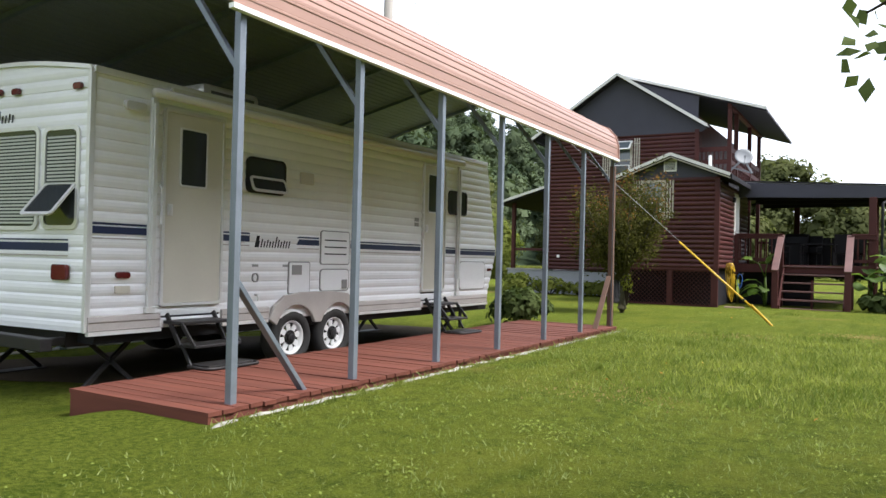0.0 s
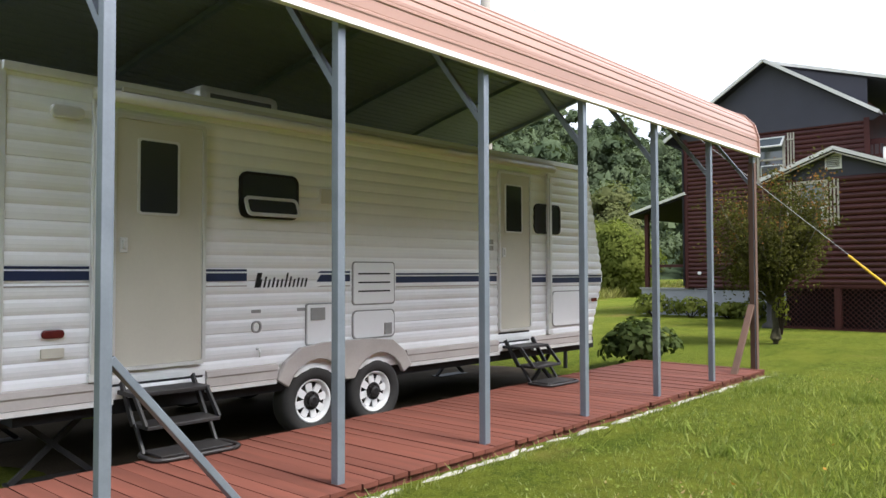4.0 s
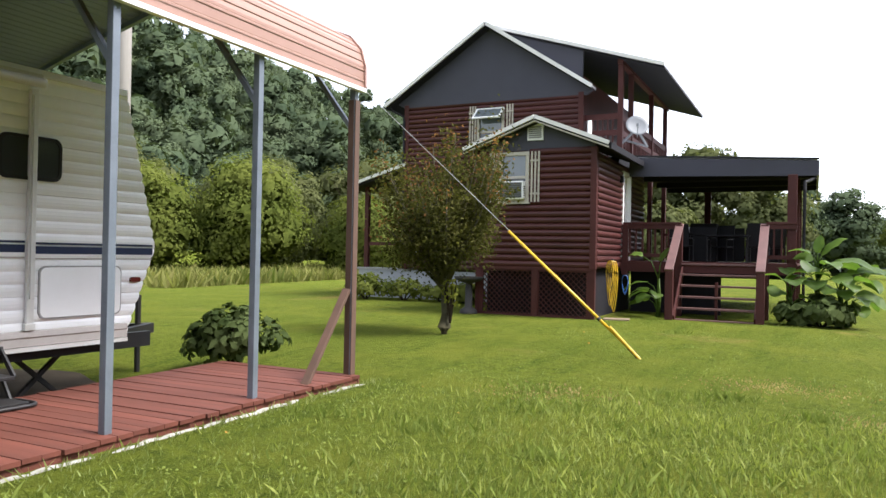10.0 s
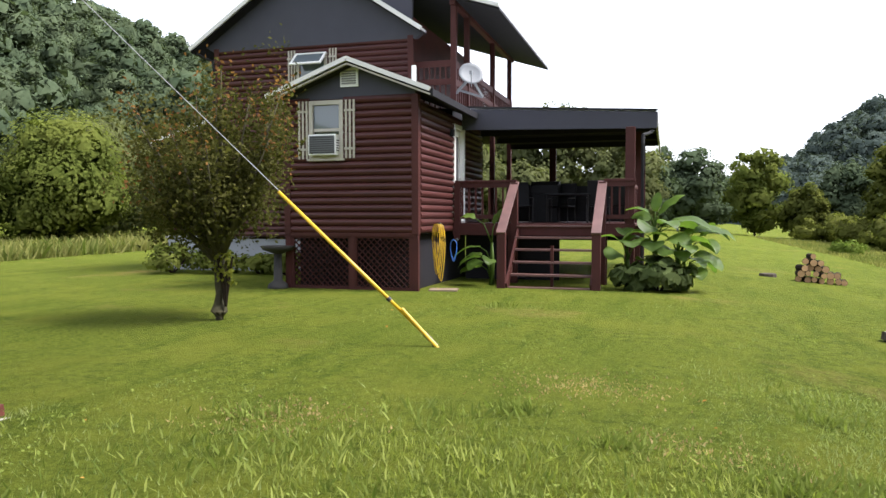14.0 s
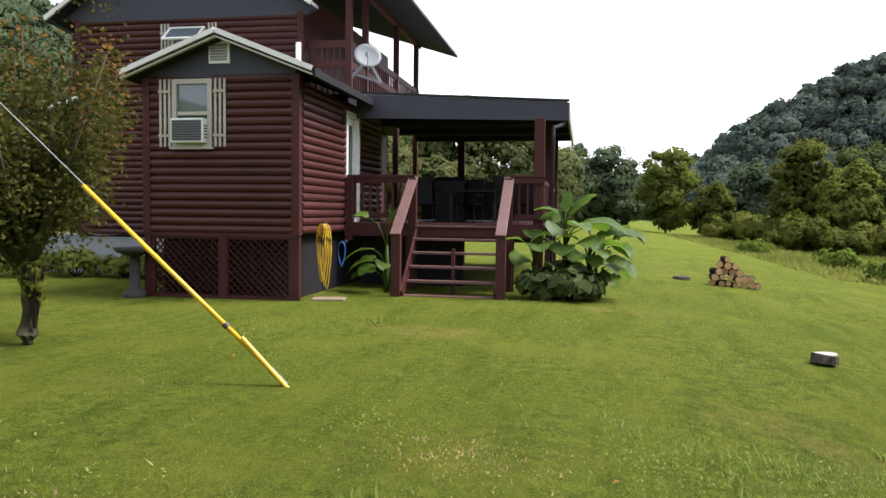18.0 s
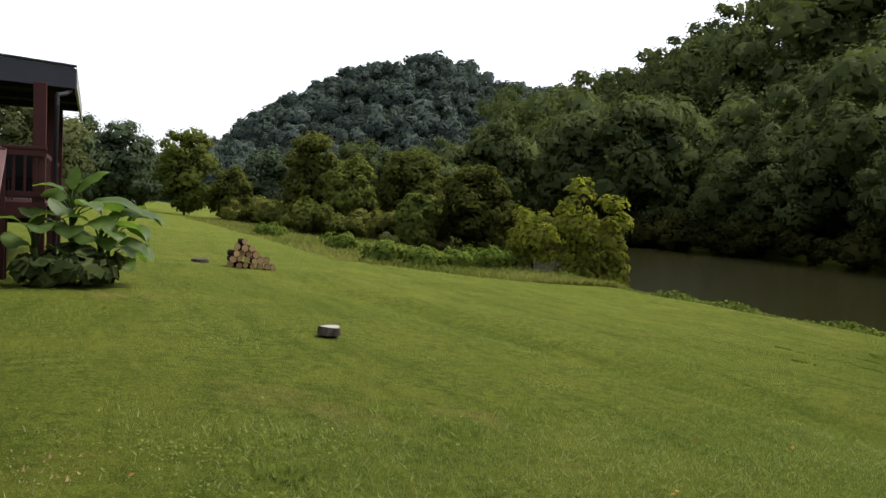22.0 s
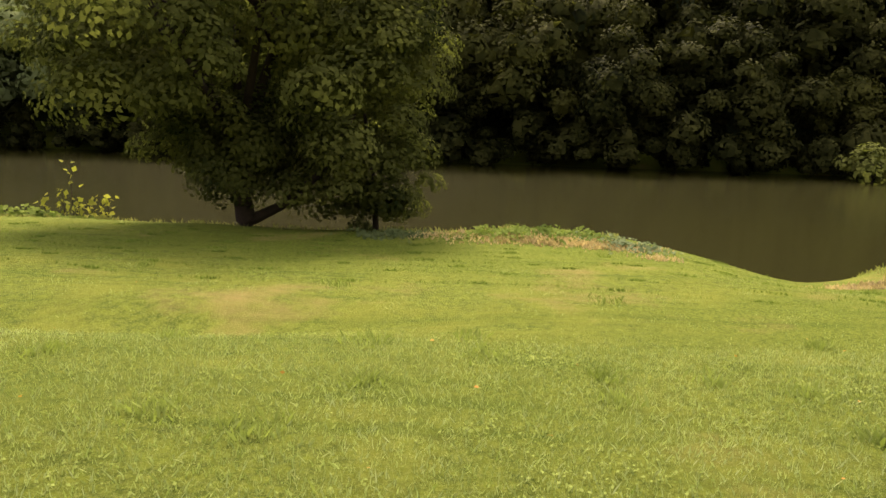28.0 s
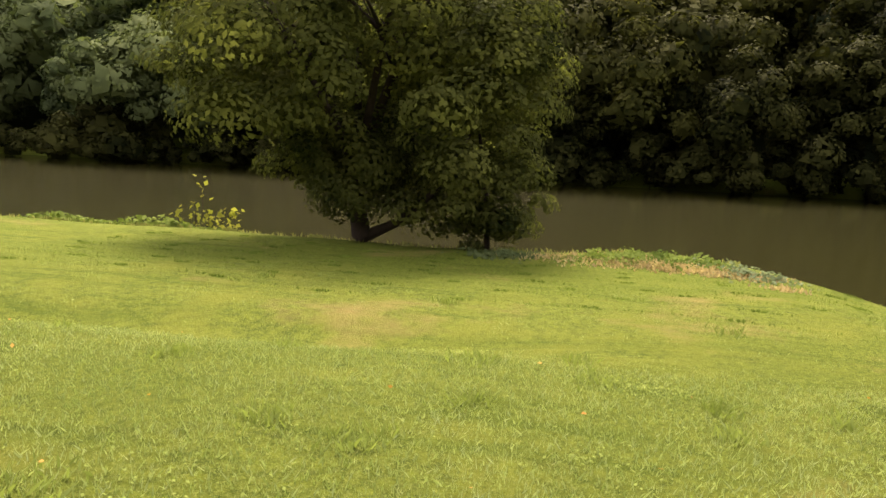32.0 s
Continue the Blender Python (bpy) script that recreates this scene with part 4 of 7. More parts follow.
clumps = [(-1.2, 14.42, 0.28), (-1.9, 13.3, 0.30), (1.44, 16.2, 0.3), (-1.5, 10.9, 0.30), (-0.8, 11.4, 0.22), (-2.3, 10.0, 0.25), (0.2, 13.0, 0.2), (-2.6, 12.1, 0.2)]
clumps += [(*p_lawn(), rng.uniform(0.08, 0.2)) for _ in range(70)]


def p_clump():
    x, y, r = clumps[rng.integers(len(clumps))]
    return x + rng.normal() * r, y + rng.normal() * r * 0.7


def p_weedy():
    x, y, r = tufts[rng.integers(len(tufts) // 2)]
    return -0.6 + 1.3 * rng.normal() + 0.2 * math.sin(5 * y) + rng.normal() * r, 7.2 + (y * 0.43 % 6.8) + rng.normal() * r


weeds("lawn_weeds", "coarse yellow-green weeds thick in the lawn", rng, 20000, p_weedy, 0.045, 0.115, M_LAWNWEED, 0.17)
weeds("weed_clumps", "clumps of broad pale-green weed blades in the lawn", rng, 9000, p_clump, 0.05, 0.13, M_CLOVER, 0.24)


def p_ridge():
    s = (0.7, 1.3, 1.9, 2.6, 3.3, 4.1, 5.0, 6.0, 7.2)[rng.integers(9)]
    y = rng.uniform(-9, 22)
    y = y + 0.5 * math.sin(3.1 * y + 9 * s)
    return bank_x(y) - 1.6 - s + 0.25 * math.sin(0.9 * y + 5 * s) + rng.normal() * 0.045, y


weeds("mowing_ridges", "rows of uncut grass left by the mower along the bank", rng, 26000, p_ridge, 0.03, 0.085, M_LEAF_VINE, 0.3)
k = 70
p = np.array([p_lawn() for _ in range(k)])
v = leaf_quads(np.stack([p[:, 0], p[:, 1], ground_z(p[:, 0], p[:, 1]) + 0.055], -1), rng.normal(size=(k, 3)) * 0.3 + (0, 0, 1), 0.022 + 0.03 * rng.random(k), rng, 0.7)
tagged(np_mesh("fallen_leaves", v, quads_of(v), M_LITTER), "a few fallen orange leaves on the lawn", "leaves", kind="stuff")


# straw-coloured bare places in the lawn and on the bank mounds
def patch(cx, cy, rx, ry):
    def place():
        return cx + rng.normal() * rx, cy + rng.normal() * ry
    return place


for cx, cy, rx, ry, n_ in ((-2.35, 14.1, 0.30, 0.25, 500), (-0.35, 15.7, 0.40, 0.30, 600), (0.6, 14.2, 0.35, 0.2, 350), (-2.2, 7.2, 0.4, 0.3, 250), (2.4, 13.4, 0.5, 0.3, 400)):
    weeds("dry_grass_patch", "dry straw-coloured patch in the lawn", rng, n_ * 2, patch(cx, cy, rx, ry), 0.020, 0.055, M_STRAW, 0.6)
for cx, cy, rx, ry, n_ in ((17.55, 8.7, 0.22, 0.9, 2600), (17.35, 7.3, 0.18, 0.5, 1000), (16.3, 6.45, 0.2, 0.2, 220), (14.85, 3.0, 0.15, 0.3, 450), (15.2, 2.1, 0.2, 0.5, 900), (15.75, 0.9, 0.2, 0.5, 900), (16.7, -0.9, 0.22, 0.6, 1000), (17.3, -2.2, 0.2, 0.4, 500), (18.2, 11.2, 0.2, 0.5, 500)):
    weeds("bank_dead_grass", "dead tan grass on the bank mound", rng, n_, patch(cx, cy, rx, ry), 0.02, 0.12, M_STRAW, 0.8)

# leafy weeds on the crests of the mounds
for cy, ry, off, n_, m_ in ((9.0, 0.9, -2.25, 1500, M_LEAF_VINE), (6.9, 0.4, -2.6, 450, M_LEAF_SAGE), (-3.4, 1.4, -2.0, 1700, M_LEAF_VINE), (-1.2, 0.9, -2.1, 800, M_LEAF_VINE), (0.6, 0.5, -2.0, 300, M_LEAF_SAGE), (-8.5, 2.0, -1.8, 1700, M_LEAF_VINE), (12.4, 0.4, -2.0, 400, M_LEAF_BUSH)):
    yy = cy + rng.normal(size=n_) * ry
    xx = bank_x(yy) + off + rng.normal(size=n_) * 0.30
    hh = 0.20 * np.clip(0.5 + 0.4 * np.sin(yy * 2.3 + cy) * np.sin(yy * 5.1), 0.15, 1) * rng.random(n_) ** 1.5
    v = leaf_quads(np.stack([xx, yy, ground_z(xx, yy) + hh], -1), rng.normal(size=(n_, 3)) * 0.5 + (-0.4, 0, 1), 0.06 + 0.08 * rng.random(n_), rng, 0.7)
    tagged(np_mesh("crest_weeds", v, quads_of(v), m_), "leafy green weeds on the crest of the bank mound", "weeds", kind="stuff")

# bush across the water and the lit tree at the view's far end
tree("waterside_bush", "olive bush leaning into the river at the far bank", (57.6, -21.0, -2.3), 2.8, 6.0, 14, 90, 0.40, M_LEAF_OLIVE, rng, 0.2, 0.08, 6, 0.0, "bush")
tree("bank_tree", "yellow-green young tree on the bank mound", (18.7, -12.1, gz(18.7, -12.1)), 5.6, 3.4, 38, 100, 0.24, M_LEAF_YEL, rng, 0.3, 0.09, 6, 0.0, "tree", lobe=0.3)


def p_edge():
    return -4.16 + abs(rng.normal()) * 0.06, rng.uniform(3.9, 13.9)


weeds("deck_edge_grass", "longer grass along the deck's edge and posts", rng, 2000, p_edge, 0.02, 0.11, M_BLADE, 0.10)


# ---- carport ----
PX, PY0, BAY = -4.36, 4.38, 1.524
CX1 = -9.95                                  # far row of posts
carport = thing("carport", "open steel carport with a peach metal roof edge over the trailer", "carport", at=(0, 0, 0))
post_y = [PY0 + BAY * k for k in range(7)]
PROFILE = [(-4.30, 3.13), (-4.305, 3.36), (-4.36, 3.54), (-4.50, 3.69), (-4.75, 3.79), (-5.6, 4.02), (-7.15, 4.40), (-8.7, 4.02), (-9.55, 3.79), (-9.80, 3.69), (-9.94, 3.54), (-9.995, 3.36), (-10.0, 3.13)]
for row, px in ((0, PX), (1, CX1)):
    for k, y in enumerate(post_y):
        y = y - (1.25 * (6 - k) / 6 if row else 0)
        bm = bmesh.new()
        z0 = -0.12 if row == 0 else gz(px, y) - 0.1
        box(bm, (px - 0.032, y - 0.032, z0), (px + 0.032, y + 0.032, 3.16))
        box(bm, (px - 0.07, y - 0.05, z0), (px + 0.05, y + 0.05, z0 + 0.135))
        part("post", bm, M_GALV, carport, bevel=0.004)
        s = 1 if row == 0 else -1
        bm = bmesh.new()
        beam(bm, (px - 0.01 * s, y, 2.66), (px - 0.78 * s, y, 3.66), 0.045, 0.045)
        part("knee_brace", bm, M_GALV, carport)
for k, y in enumerate(post_y):                # roof bows
    bm = bmesh.new()
    skew = 0.22 * (6 - k) / 6
    pts = [(x + (-0.06 if x > -5 else 0.06 if x < -9.3 else 0), z - 0.07) for x, z in PROFILE[1:-1]]
    for (xa, za), (xb, zb) in zip(pts, pts[1:]):
        beam(bm, (xa, y + skew * (xa + 4.36), za), (xb, y + skew * (xb + 4.36), zb), 0.06, 0.06)
    part("roof_bow", bm, M_GALV, carport)
# roof sheets: strips along the length, each with a small rib
prof = []
for (xa, za), (xb, zb) in zip(PROFILE, PROFILE[1:]):
    n = max(1, round(math.hypot(xb - xa, zb - za) / 0.115))
    for k in range(n):
        u = k / n
        prof.append((xa + (xb - xa) * u, za + (zb - za) * u))
prof.append(PROFILE[-1])
Y0, Y1 = PY0 - 0.16, post_y[-1] + 0.10


def near_y(x):
    """The roof's near end runs a little askew."""
    return Y0 + 0.24 * (x + 4.3)


for name, rng_, m_, lab in (("side_sheet", (0, 8), M_FASCIA, "peach ribbed metal roof edge"), ("roof_sheet", (8, len(prof) - 9), M_UNDER, "pale grey ribbed roof sheet"), ("side_sheet", (len(prof) - 9, len(prof) - 1), M_UNDER, "grey ribbed metal roof edge")):
    bm = bmesh.new()
    a, b = rng_
    rows_ = []
    line = [Vector((prof[k][0], 0, prof[k][1])) for k in range(a, b + 1)]
    for p0, p1 in zip(line, line[1:]):
        d = p1 - p0
        out = Vector((d.z, 0, -d.x)).normalized()
        for f, o in ((0.0, 0.0), (0.40, 0.0), (0.45, -0.002), (0.52, 0.008), (0.66, 0.008), (0.73, -0.002), (0.78, 0.0)):
            q = p0 + d * f + out * o
            rows_.append([bm.verts.new((q.x, yy, q.z)) for yy in (near_y(q.x), Y1)])
    q = line[-1]
    rows_.append([bm.verts.new((q.x, yy, q.z)) for yy in (near_y(q.x), Y1)])
    for r0, r1 in zip(rows_, rows_[1:]):
        bm.faces.new((r0[0], r0[1], r1[1], r1[0]))
    ob = part(name, bm, m_, carport, lab)
    md = ob.modifiers.new("thick", "SOLIDIFY")
    md.thickness = 0.006
for yy in (Y0, Y1):                           # pale end trim
    bm = bmesh.new()
    for (xa, za), (xb, zb) in zip(PROFILE, PROFILE[1:]):
        beam(bm, (xa, yy if yy == Y1 else near_y(xa), za), (xb, yy if yy == Y1 else near_y(xb), zb), 0.03, 0.045)
    part("end_trim", bm, M_FASCIA, carport)
bm = bmesh.new()
box(bm, (-4.325, Y0, 3.075), (-4.27, Y1, 3.115))
part("drip_edge", bm, M_WHITE, carport, "white drip edge")
bm = bmesh.new()
box(bm, (PX - 0.03, Y0 + 0.1, 3.13), (PX + 0.03, Y1 - 0.06, 3.19))
part("side_rail", bm, M_GALV, carport)
bm = bmesh.new()
box(bm, (CX1 - 0.03, Y0 - 1.2, 3.13), (CX1 + 0.03, Y1 - 0.06, 3.19))
part("side_rail", bm, M_GALV, carport)
# wall panels on the far side, with a gap below
for k in range(3):
    bm = bmesh.new()
    z1 = 3.1 - 0.325 * k
    prism(bm, [(CX1 - 0.04, z1), (CX1 - 0.055, z1 - 0.08), (CX1 - 0.04, z1 - 0.16), (CX1 - 0.055, z1 - 0.24), (CX1 - 0.04, z1 - 0.32), (CX1 - 0.065, z1 - 0.32), (CX1 - 0.065, z1)], "y", Y0 - 1.3, Y1)
    part("wall_panel", bm, M_PANEL, carport)
part("panel_edge", bxm((CX1 - 0.075, Y0 - 1.3, 2.085), (CX1 - 0.035, Y1, 2.122)), M_ALU, carport, "pale lower edge of the wall panels")
part("base_rail", bxm((CX1 - 0.035, Y0 - 1.2, -0.20), (CX1 + 0.035, Y1 - 0.06, -0.135)), M_ALU, carport, "pale steel base rail on the ground")
# stays at the two ends
bm = bmesh.new()
beam(bm, (PX - 0.01, post_y[0] + 0.03, 1.02), (PX - 0.01, post_y[0] + 0.90, 0.0), 0.07, 0.04)
part("stay", bm, M_GALV, carport, bevel=0.004)
bm = bmesh.new()
beam(bm, (PX - 0.02, post_y[6] - 0.04, 0.98), (PX - 0.02, post_y[6] - 0.80, 0.0), 0.085, 0.04)
part("stay", bm, M_WOOD, carport, "brown timber stay", bevel=0.004)
bm = bmesh.new()
box(bm, (PX - 0.047, post_y[6] - 0.036, -0.1), (PX + 0.020, post_y[6] + 0.050, 2.98))
box(bm, (PX + 0.0335, post_y[6] - 0.036, -0.1), (PX + 0.045, post_y[6] + 0.050, 2.98))
part("post_lining", bm, M_WOOD, carport, "brown timber lining on the end post", bevel=0.004)

# ---- deck beside the trailer ----
deck = thing("wooden_deck", "low red-stained board deck between the trailer and the posts", "deck")
DX0, DX1, DY0, DY1, DZ = -5.86, -4.24, 4.05, 13.55, 0.085
bm = bmesh.new()
box(bm, (DX0, DY0, -0.16), (DX1, DY0 + 0.04, DZ - 0.03))
box(bm, (DX0, DY1 - 0.04, -0.16), (DX1, DY1, DZ - 0.03))
box(bm, (DX0, DY0 + 0.04, -0.16), (DX0 + 0.04, DY1 - 0.04, DZ - 0.03))
box(bm, (DX1 - 0.05, DY0 + 0.04, -0.16), (DX1 - 0.01, DY1 - 0.04, DZ - 0.03))
part("deck_frame", bm, M_DECK, deck)
rg = random.Random(3)
n = 68
pitch = (DY1 - DY0) / n
board_mesh = None
for k in range(n):
    if board_mesh is None:
        ob = part("board", bxm((0, 0, 0), (DX1 - DX0 + 0.02, pitch - 0.010, 0.032)), M_DECK, deck)
        board_mesh = ob.data
    else:
        ob = new("board", board_mesh)
        ob.parent = deck
    more = 0.026 * k * pitch
    ob.matrix_basis = pose(DX0 - 0.01 - more + rg.uniform(-0.012, 0.012), DY0 + k * pitch, DZ - 0.032 + rg.uniform(-0.003, 0.003), 0, 0, rg.uniform(-0.12, 0.12)) @ Matrix.Diagonal((1 + more / (DX1 - DX0), 1, 1, 1))

edging = thing("stone_edging", "row of pale flat stones along the deck's lawn side", "edging")
stone_mesh = None
for k in range(46):
    if rg.random() < 0.2:
        continue
    if stone_mesh is None:
        bm = bmesh.new()
        bmesh.ops.create_icosphere(bm, subdivisions=2, radius=0.5)
        for v_ in bm.verts:
            v_.co = Vector((v_.co.x * 0.055, v_.co.y * 0.36, v_.co.z * 0.06)) * (1 + 0.2 * noise.noise(v_.co * 5))
        ob = part("stone", bm, M_STONE, edging, smooth=True)
        stone_mesh = ob.data
    else:
        ob = new("stone", stone_mesh)
        ob.parent = edging
    y = DY0 + 0.1 + k * 0.205
    ob.matrix_basis = pose(DX1 + 0.06 + rg.uniform(-0.02, 0.02), y, -0.005, 0, 0, rg.uniform(-14, 14)) @ Matrix.Diagonal((rg.uniform(0.7, 1.1), rg.uniform(0.6, 1.0), rg.uniform(0.6, 1.0), 1))

# ---- travel trailer ----
# local frame: x = 0 on the door side wall, growing away from the camera to -x; y from the rear wall forward
TL, TW, ZB, ZT = 8.05, 2.57, 0.46, 2.95
trailer = thing("travel_trailer", "white lap-sided travel trailer with navy stripes, parked under the carport", "trailer", at=(-6.47, 4.58, 0), rz=-1.5)


def rear_y(x):
    return 0.10 * x


# side wall with lap profile, front bulged
def side_front(z):
    """How far forward the body reaches at height z."""
    return TL - 0.36 * max(0, (1.38 - z) / 0.92) - 0.40 * max(0, (z - 1.38) / 1.57)


bm = bmesh.new()
lap, zs = 0.115, []
z = ZB
while z < ZT - 0.001:
    z1 = min(z + lap, ZT)
    seam = 0.004 if len(zs) % 4 == 0 else 0.0
    zs += [(z + 0.002, 0.003 + seam), (z + lap * 0.2, 0.009), (z + lap * 0.45, 0.0125), (z + lap * 0.75, 0.009), (z1 - 0.004, 0.0)]
    z = z1
zs.append((ZT, 0.0))
rings = []
for z, o in zs:
    rings.append([bm.verts.new(p) for p in ((o, rear_y(0) - o, z), (o, side_front(z) + o, z), (-TW - o, side_front(z) + o, z), (-TW - o, rear_y(-TW) - o, z))])
for r0, r1 in zip(rings, rings[1:]):
    for k in range(4):
        bm.faces.new((r0[k], r0[(k + 1) % 4], r1[(k + 1) % 4], r1[k]))
bm.faces.new(rings[0][::-1])
arch = []
for k in range(13):
    u = k / 12
    arch.append((-TW * u, ZT + 0.12 * math.sin(math.pi * u)))
ra = [bm.verts.new((x, rear_y(x), z)) for x, z in arch]
rf = [bm.verts.new((x, side_front(ZT), z - 0.0)) for x, z in arch]
for k in range(12):
    bm.faces.new((ra[k], ra[k + 1], rf[k + 1], rf[k]))
bm.faces.new(ra)
bm.faces.new(rf[::-1])
part("body", bm, M_SIDING, trailer)
# roof edge trim, corner trims
bm = bmesh.new()
box(bm, (0.0, 0.0, ZT - 0.05), (0.035, side_front(ZT), ZT + 0.02))
part("roof_trim", bm, M_ALU, trailer, bevel=0.008)
bm = bmesh.new()
for (xa, za), (xb, zb) in zip(arch, arch[1:]):
    beam(bm, (xa, rear_y(xa) - 0.012, za), (xb, rear_y(xb) - 0.012, zb), 0.035, 0.04)
part("roof_trim", bm, M_ALU, trailer)
bm = bmesh.new()
box(bm, (-0.03, -0.028, ZB), (0.022, 0.03, ZT))
part("corner_trim", bm, M_ALU, trailer, bevel=0.006)
bm = bmesh.new()
box(bm, (-TW - 0.022, rear_y(-TW) - 0.028, ZB), (-TW + 0.03, rear_y(-TW) + 0.03, ZT))
part("corner_trim", bm, M_ALU, trailer, bevel=0.006)
# stripes
for y0, y1 in ((0.03, 0.62), (1.60, 2.00), (2.78, 3.20), (3.84, 5.56), (6.28, 6.61), (6.69, 8.02)):
    dz_ = -0.013 * (y0 + y1) / 2
    for z0, z1, m_ in ((1.40 + dz_, 1.47 + dz_, M_BLUE), (1.485 + dz_, 1.505 + dz_, M_BLUE), (1.35 + dz_, 1.362 + dz_, M_SKIRT)):
        bm = bmesh.new()
        sh = 0.05 if y0 == 2.78 else 0
        prism(bm, [(y0 + sh * 0, z0), (y1, z0), (y1, z1), (y0 + sh, z1)], "x", 0.012, 0.0145)
        part("stripe", bm, m_, trailer, "navy painted stripe" if m_ is M_BLUE else "thin tan stripe")
for z0, z1, m_ in ((1.22, 1.30, M_BLUE), (1.32, 1.335, M_BLUE), (1.17, 1.183, M_SKIRT)):
    bm = bmesh.new()
    xs_ = (-0.25, -TW + 0.22)
    vs = [bm.verts.new((x, rear_y(x) - 0.0145, z_)) for x in xs_ for z_ in (z0, z1)]
    bm.faces.new((vs[0], vs[1], vs[3], vs[2]))
    ob = part("stripe", bm, m_, trailer, "navy painted stripe")
    md = ob.modifiers.new("thick", "SOLIDIFY")
    md.thickness = 0.003
# maker's mark drawn as a dark slanted row of thin strokes
rs = random.Random(8)
for k in range(13):
    h = 0.135 if k in (0, 7) else rs.uniform(0.07, 0.10)
    w = 0.019 if k else 0.05
    bm = bmesh.new()
    y0 = 2.08 + 0.046 * k
    prism(bm, [(y0, 1.315), (y0 + w, 1.315), (y0 + w + 0.25 * h, 1.315 + h), (y0 + 0.25 * h, 1.315 + h)], "x", 0.012, 0.0145)
    part("emblem_stroke", bm, M_BLACK, trailer)
for k in range(12):
    h = 0.12 if k in (0, 7) else rs.uniform(0.065, 0.09)
    w = 0.019 if k else 0.045
    x0 = -1.72 + 0.053 * k
    bm = bmesh.new()
    prism(bm, [(x0, 2.49), (x0 + w, 2.49), (x0 + w + 0.2 * h, 2.49 + h), (x0 + 0.2 * h, 2.49 + h)], "y", rear_y(x0) - 0.016, rear_y(x0) - 0.012)
    part("emblem_stroke", bm, M_BLACK, trailer)


def rv_door(y0, y1, z0, z1, win):
    d = part("door", bxm((0.010, y0 + 0.03, z0 + 0.03), (0.034, y1 - 0.03, z1 - 0.03)), M_RVDOOR, trailer, "cream trailer entry door", bevel=0.006)
    bm = bmesh.new()
    o_, i_ = rounded(y1 - y0, z1 - z0, 0.04, (y0 + y1) / 2, (z0 + z1) / 2), rounded(y1 - y0 - 0.06, z1 - z0 - 0.06, 0.03, (y0 + y1) / 2, (z0 + z1) / 2)
    ring_prism(bm, o_, i_, "x", 0.0, 0.046)
    part("door_frame", bm, M_ALU, d)
    wy0, wy1, wz0, wz1 = win
    bm = bmesh.new()
    prism(bm, rounded(wy1 - wy0, wz1 - wz0, 0.02, (wy0 + wy1) / 2, (wz0 + wz1) / 2), "x", 0.030, 0.040)
    part("door_window", bm, M_GLASS, d, "dark tinted door window")
    bm = bmesh.new()
    ring_prism(bm, rounded(wy1 - wy0 + 0.04, wz1 - wz0 + 0.04, 0.03, (wy0 + wy1) / 2, (wz0 + wz1) / 2), rounded(wy1 - wy0, wz1 - wz0, 0.02, (wy0 + wy1) / 2, (wz0 + wz1) / 2), "x", 0.030, 0.044)
    part("window_rim", bm, M_ALU, d)
    bm = bmesh.new()
    box(bm, (0.034, y0 + 0.06, z0 + 0.93), (0.052, y0 + 0.12, z0 + 1.05))
    box(bm, (0.052, y0 + 0.075, z0 + 0.96), (0.07, y0 + 0.105, z0 + 1.03))
    part("latch", bm, M_ALU, d, bevel=0.004)
    bm = bmesh.new()
    tube(bm, [(0.05, y0 - 0.05, z0 + 0.80), (0.09, y0 - 0.05, z0 + 0.84), (0.09, y0 - 0.05, z0 + 1.20), (0.05, y0 - 0.05, z0 + 1.24)], 0.012, 6)
    part("grab_handle", bm, M_ALU, d)


rv_door(0.78, 1.58, 0.68, 2.71, (1.00, 1.32, 1.94, 2.52))
rv_door(5.58, 6.25, 0.71, 2.73, (5.72, 6.04, 1.97, 2.55))


def rv_window_side(y0, y1, z0, z1, open_=False):
    cy, cz, w, h = (y0 + y1) / 2, (z0 + z1) / 2, y1 - y0, z1 - z0
    bm = bmesh.new()
    prism(bm, rounded(w, h, 0.06, cy, cz), "x", 0.008, 0.022)
    wd = part("window", bm, M_GLASS, trailer, "dark tinted trailer window")
    bm = bmesh.new()
    ring_prism(bm, rounded(w + 0.05, h + 0.05, 0.08, cy, cz), rounded(w - 0.01, h - 0.01, 0.06, cy, cz), "x", 0.006, 0.030)
    part("window_frame", bm, M_BLACK, wd)
    if open_:
        bm = bmesh.new()
        o_ = rounded(w * 0.98, h * 0.52, 0.05, 0, 0)
        i_ = rounded(w * 0.98 - 0.06, h * 0.52 - 0.06, 0.03, 0, 0)
        ring_prism(bm, o_, i_, "x", -0.008, 0.008)
        sash = part("open_sash", bm, M_ALU, wd, "white-edged sash tilted open")
        sash.matrix_basis = pose(0.075, cy, z0 + h * 0.22, 0, -22, 0)
        bm = bmesh.new()
        prism(bm, i_, "x", -0.003, 0.003)
        ob = part("sash_pane", bm, M_GLASS, wd)
        ob.matrix_basis = pose(0.075, cy, z0 + h * 0.22, 0, -22, 0)


rv_window_side(1.94, 2.53, 1.97, 2.34, True)
rv_window_side(6.37, 6.92, 1.99, 2.34)


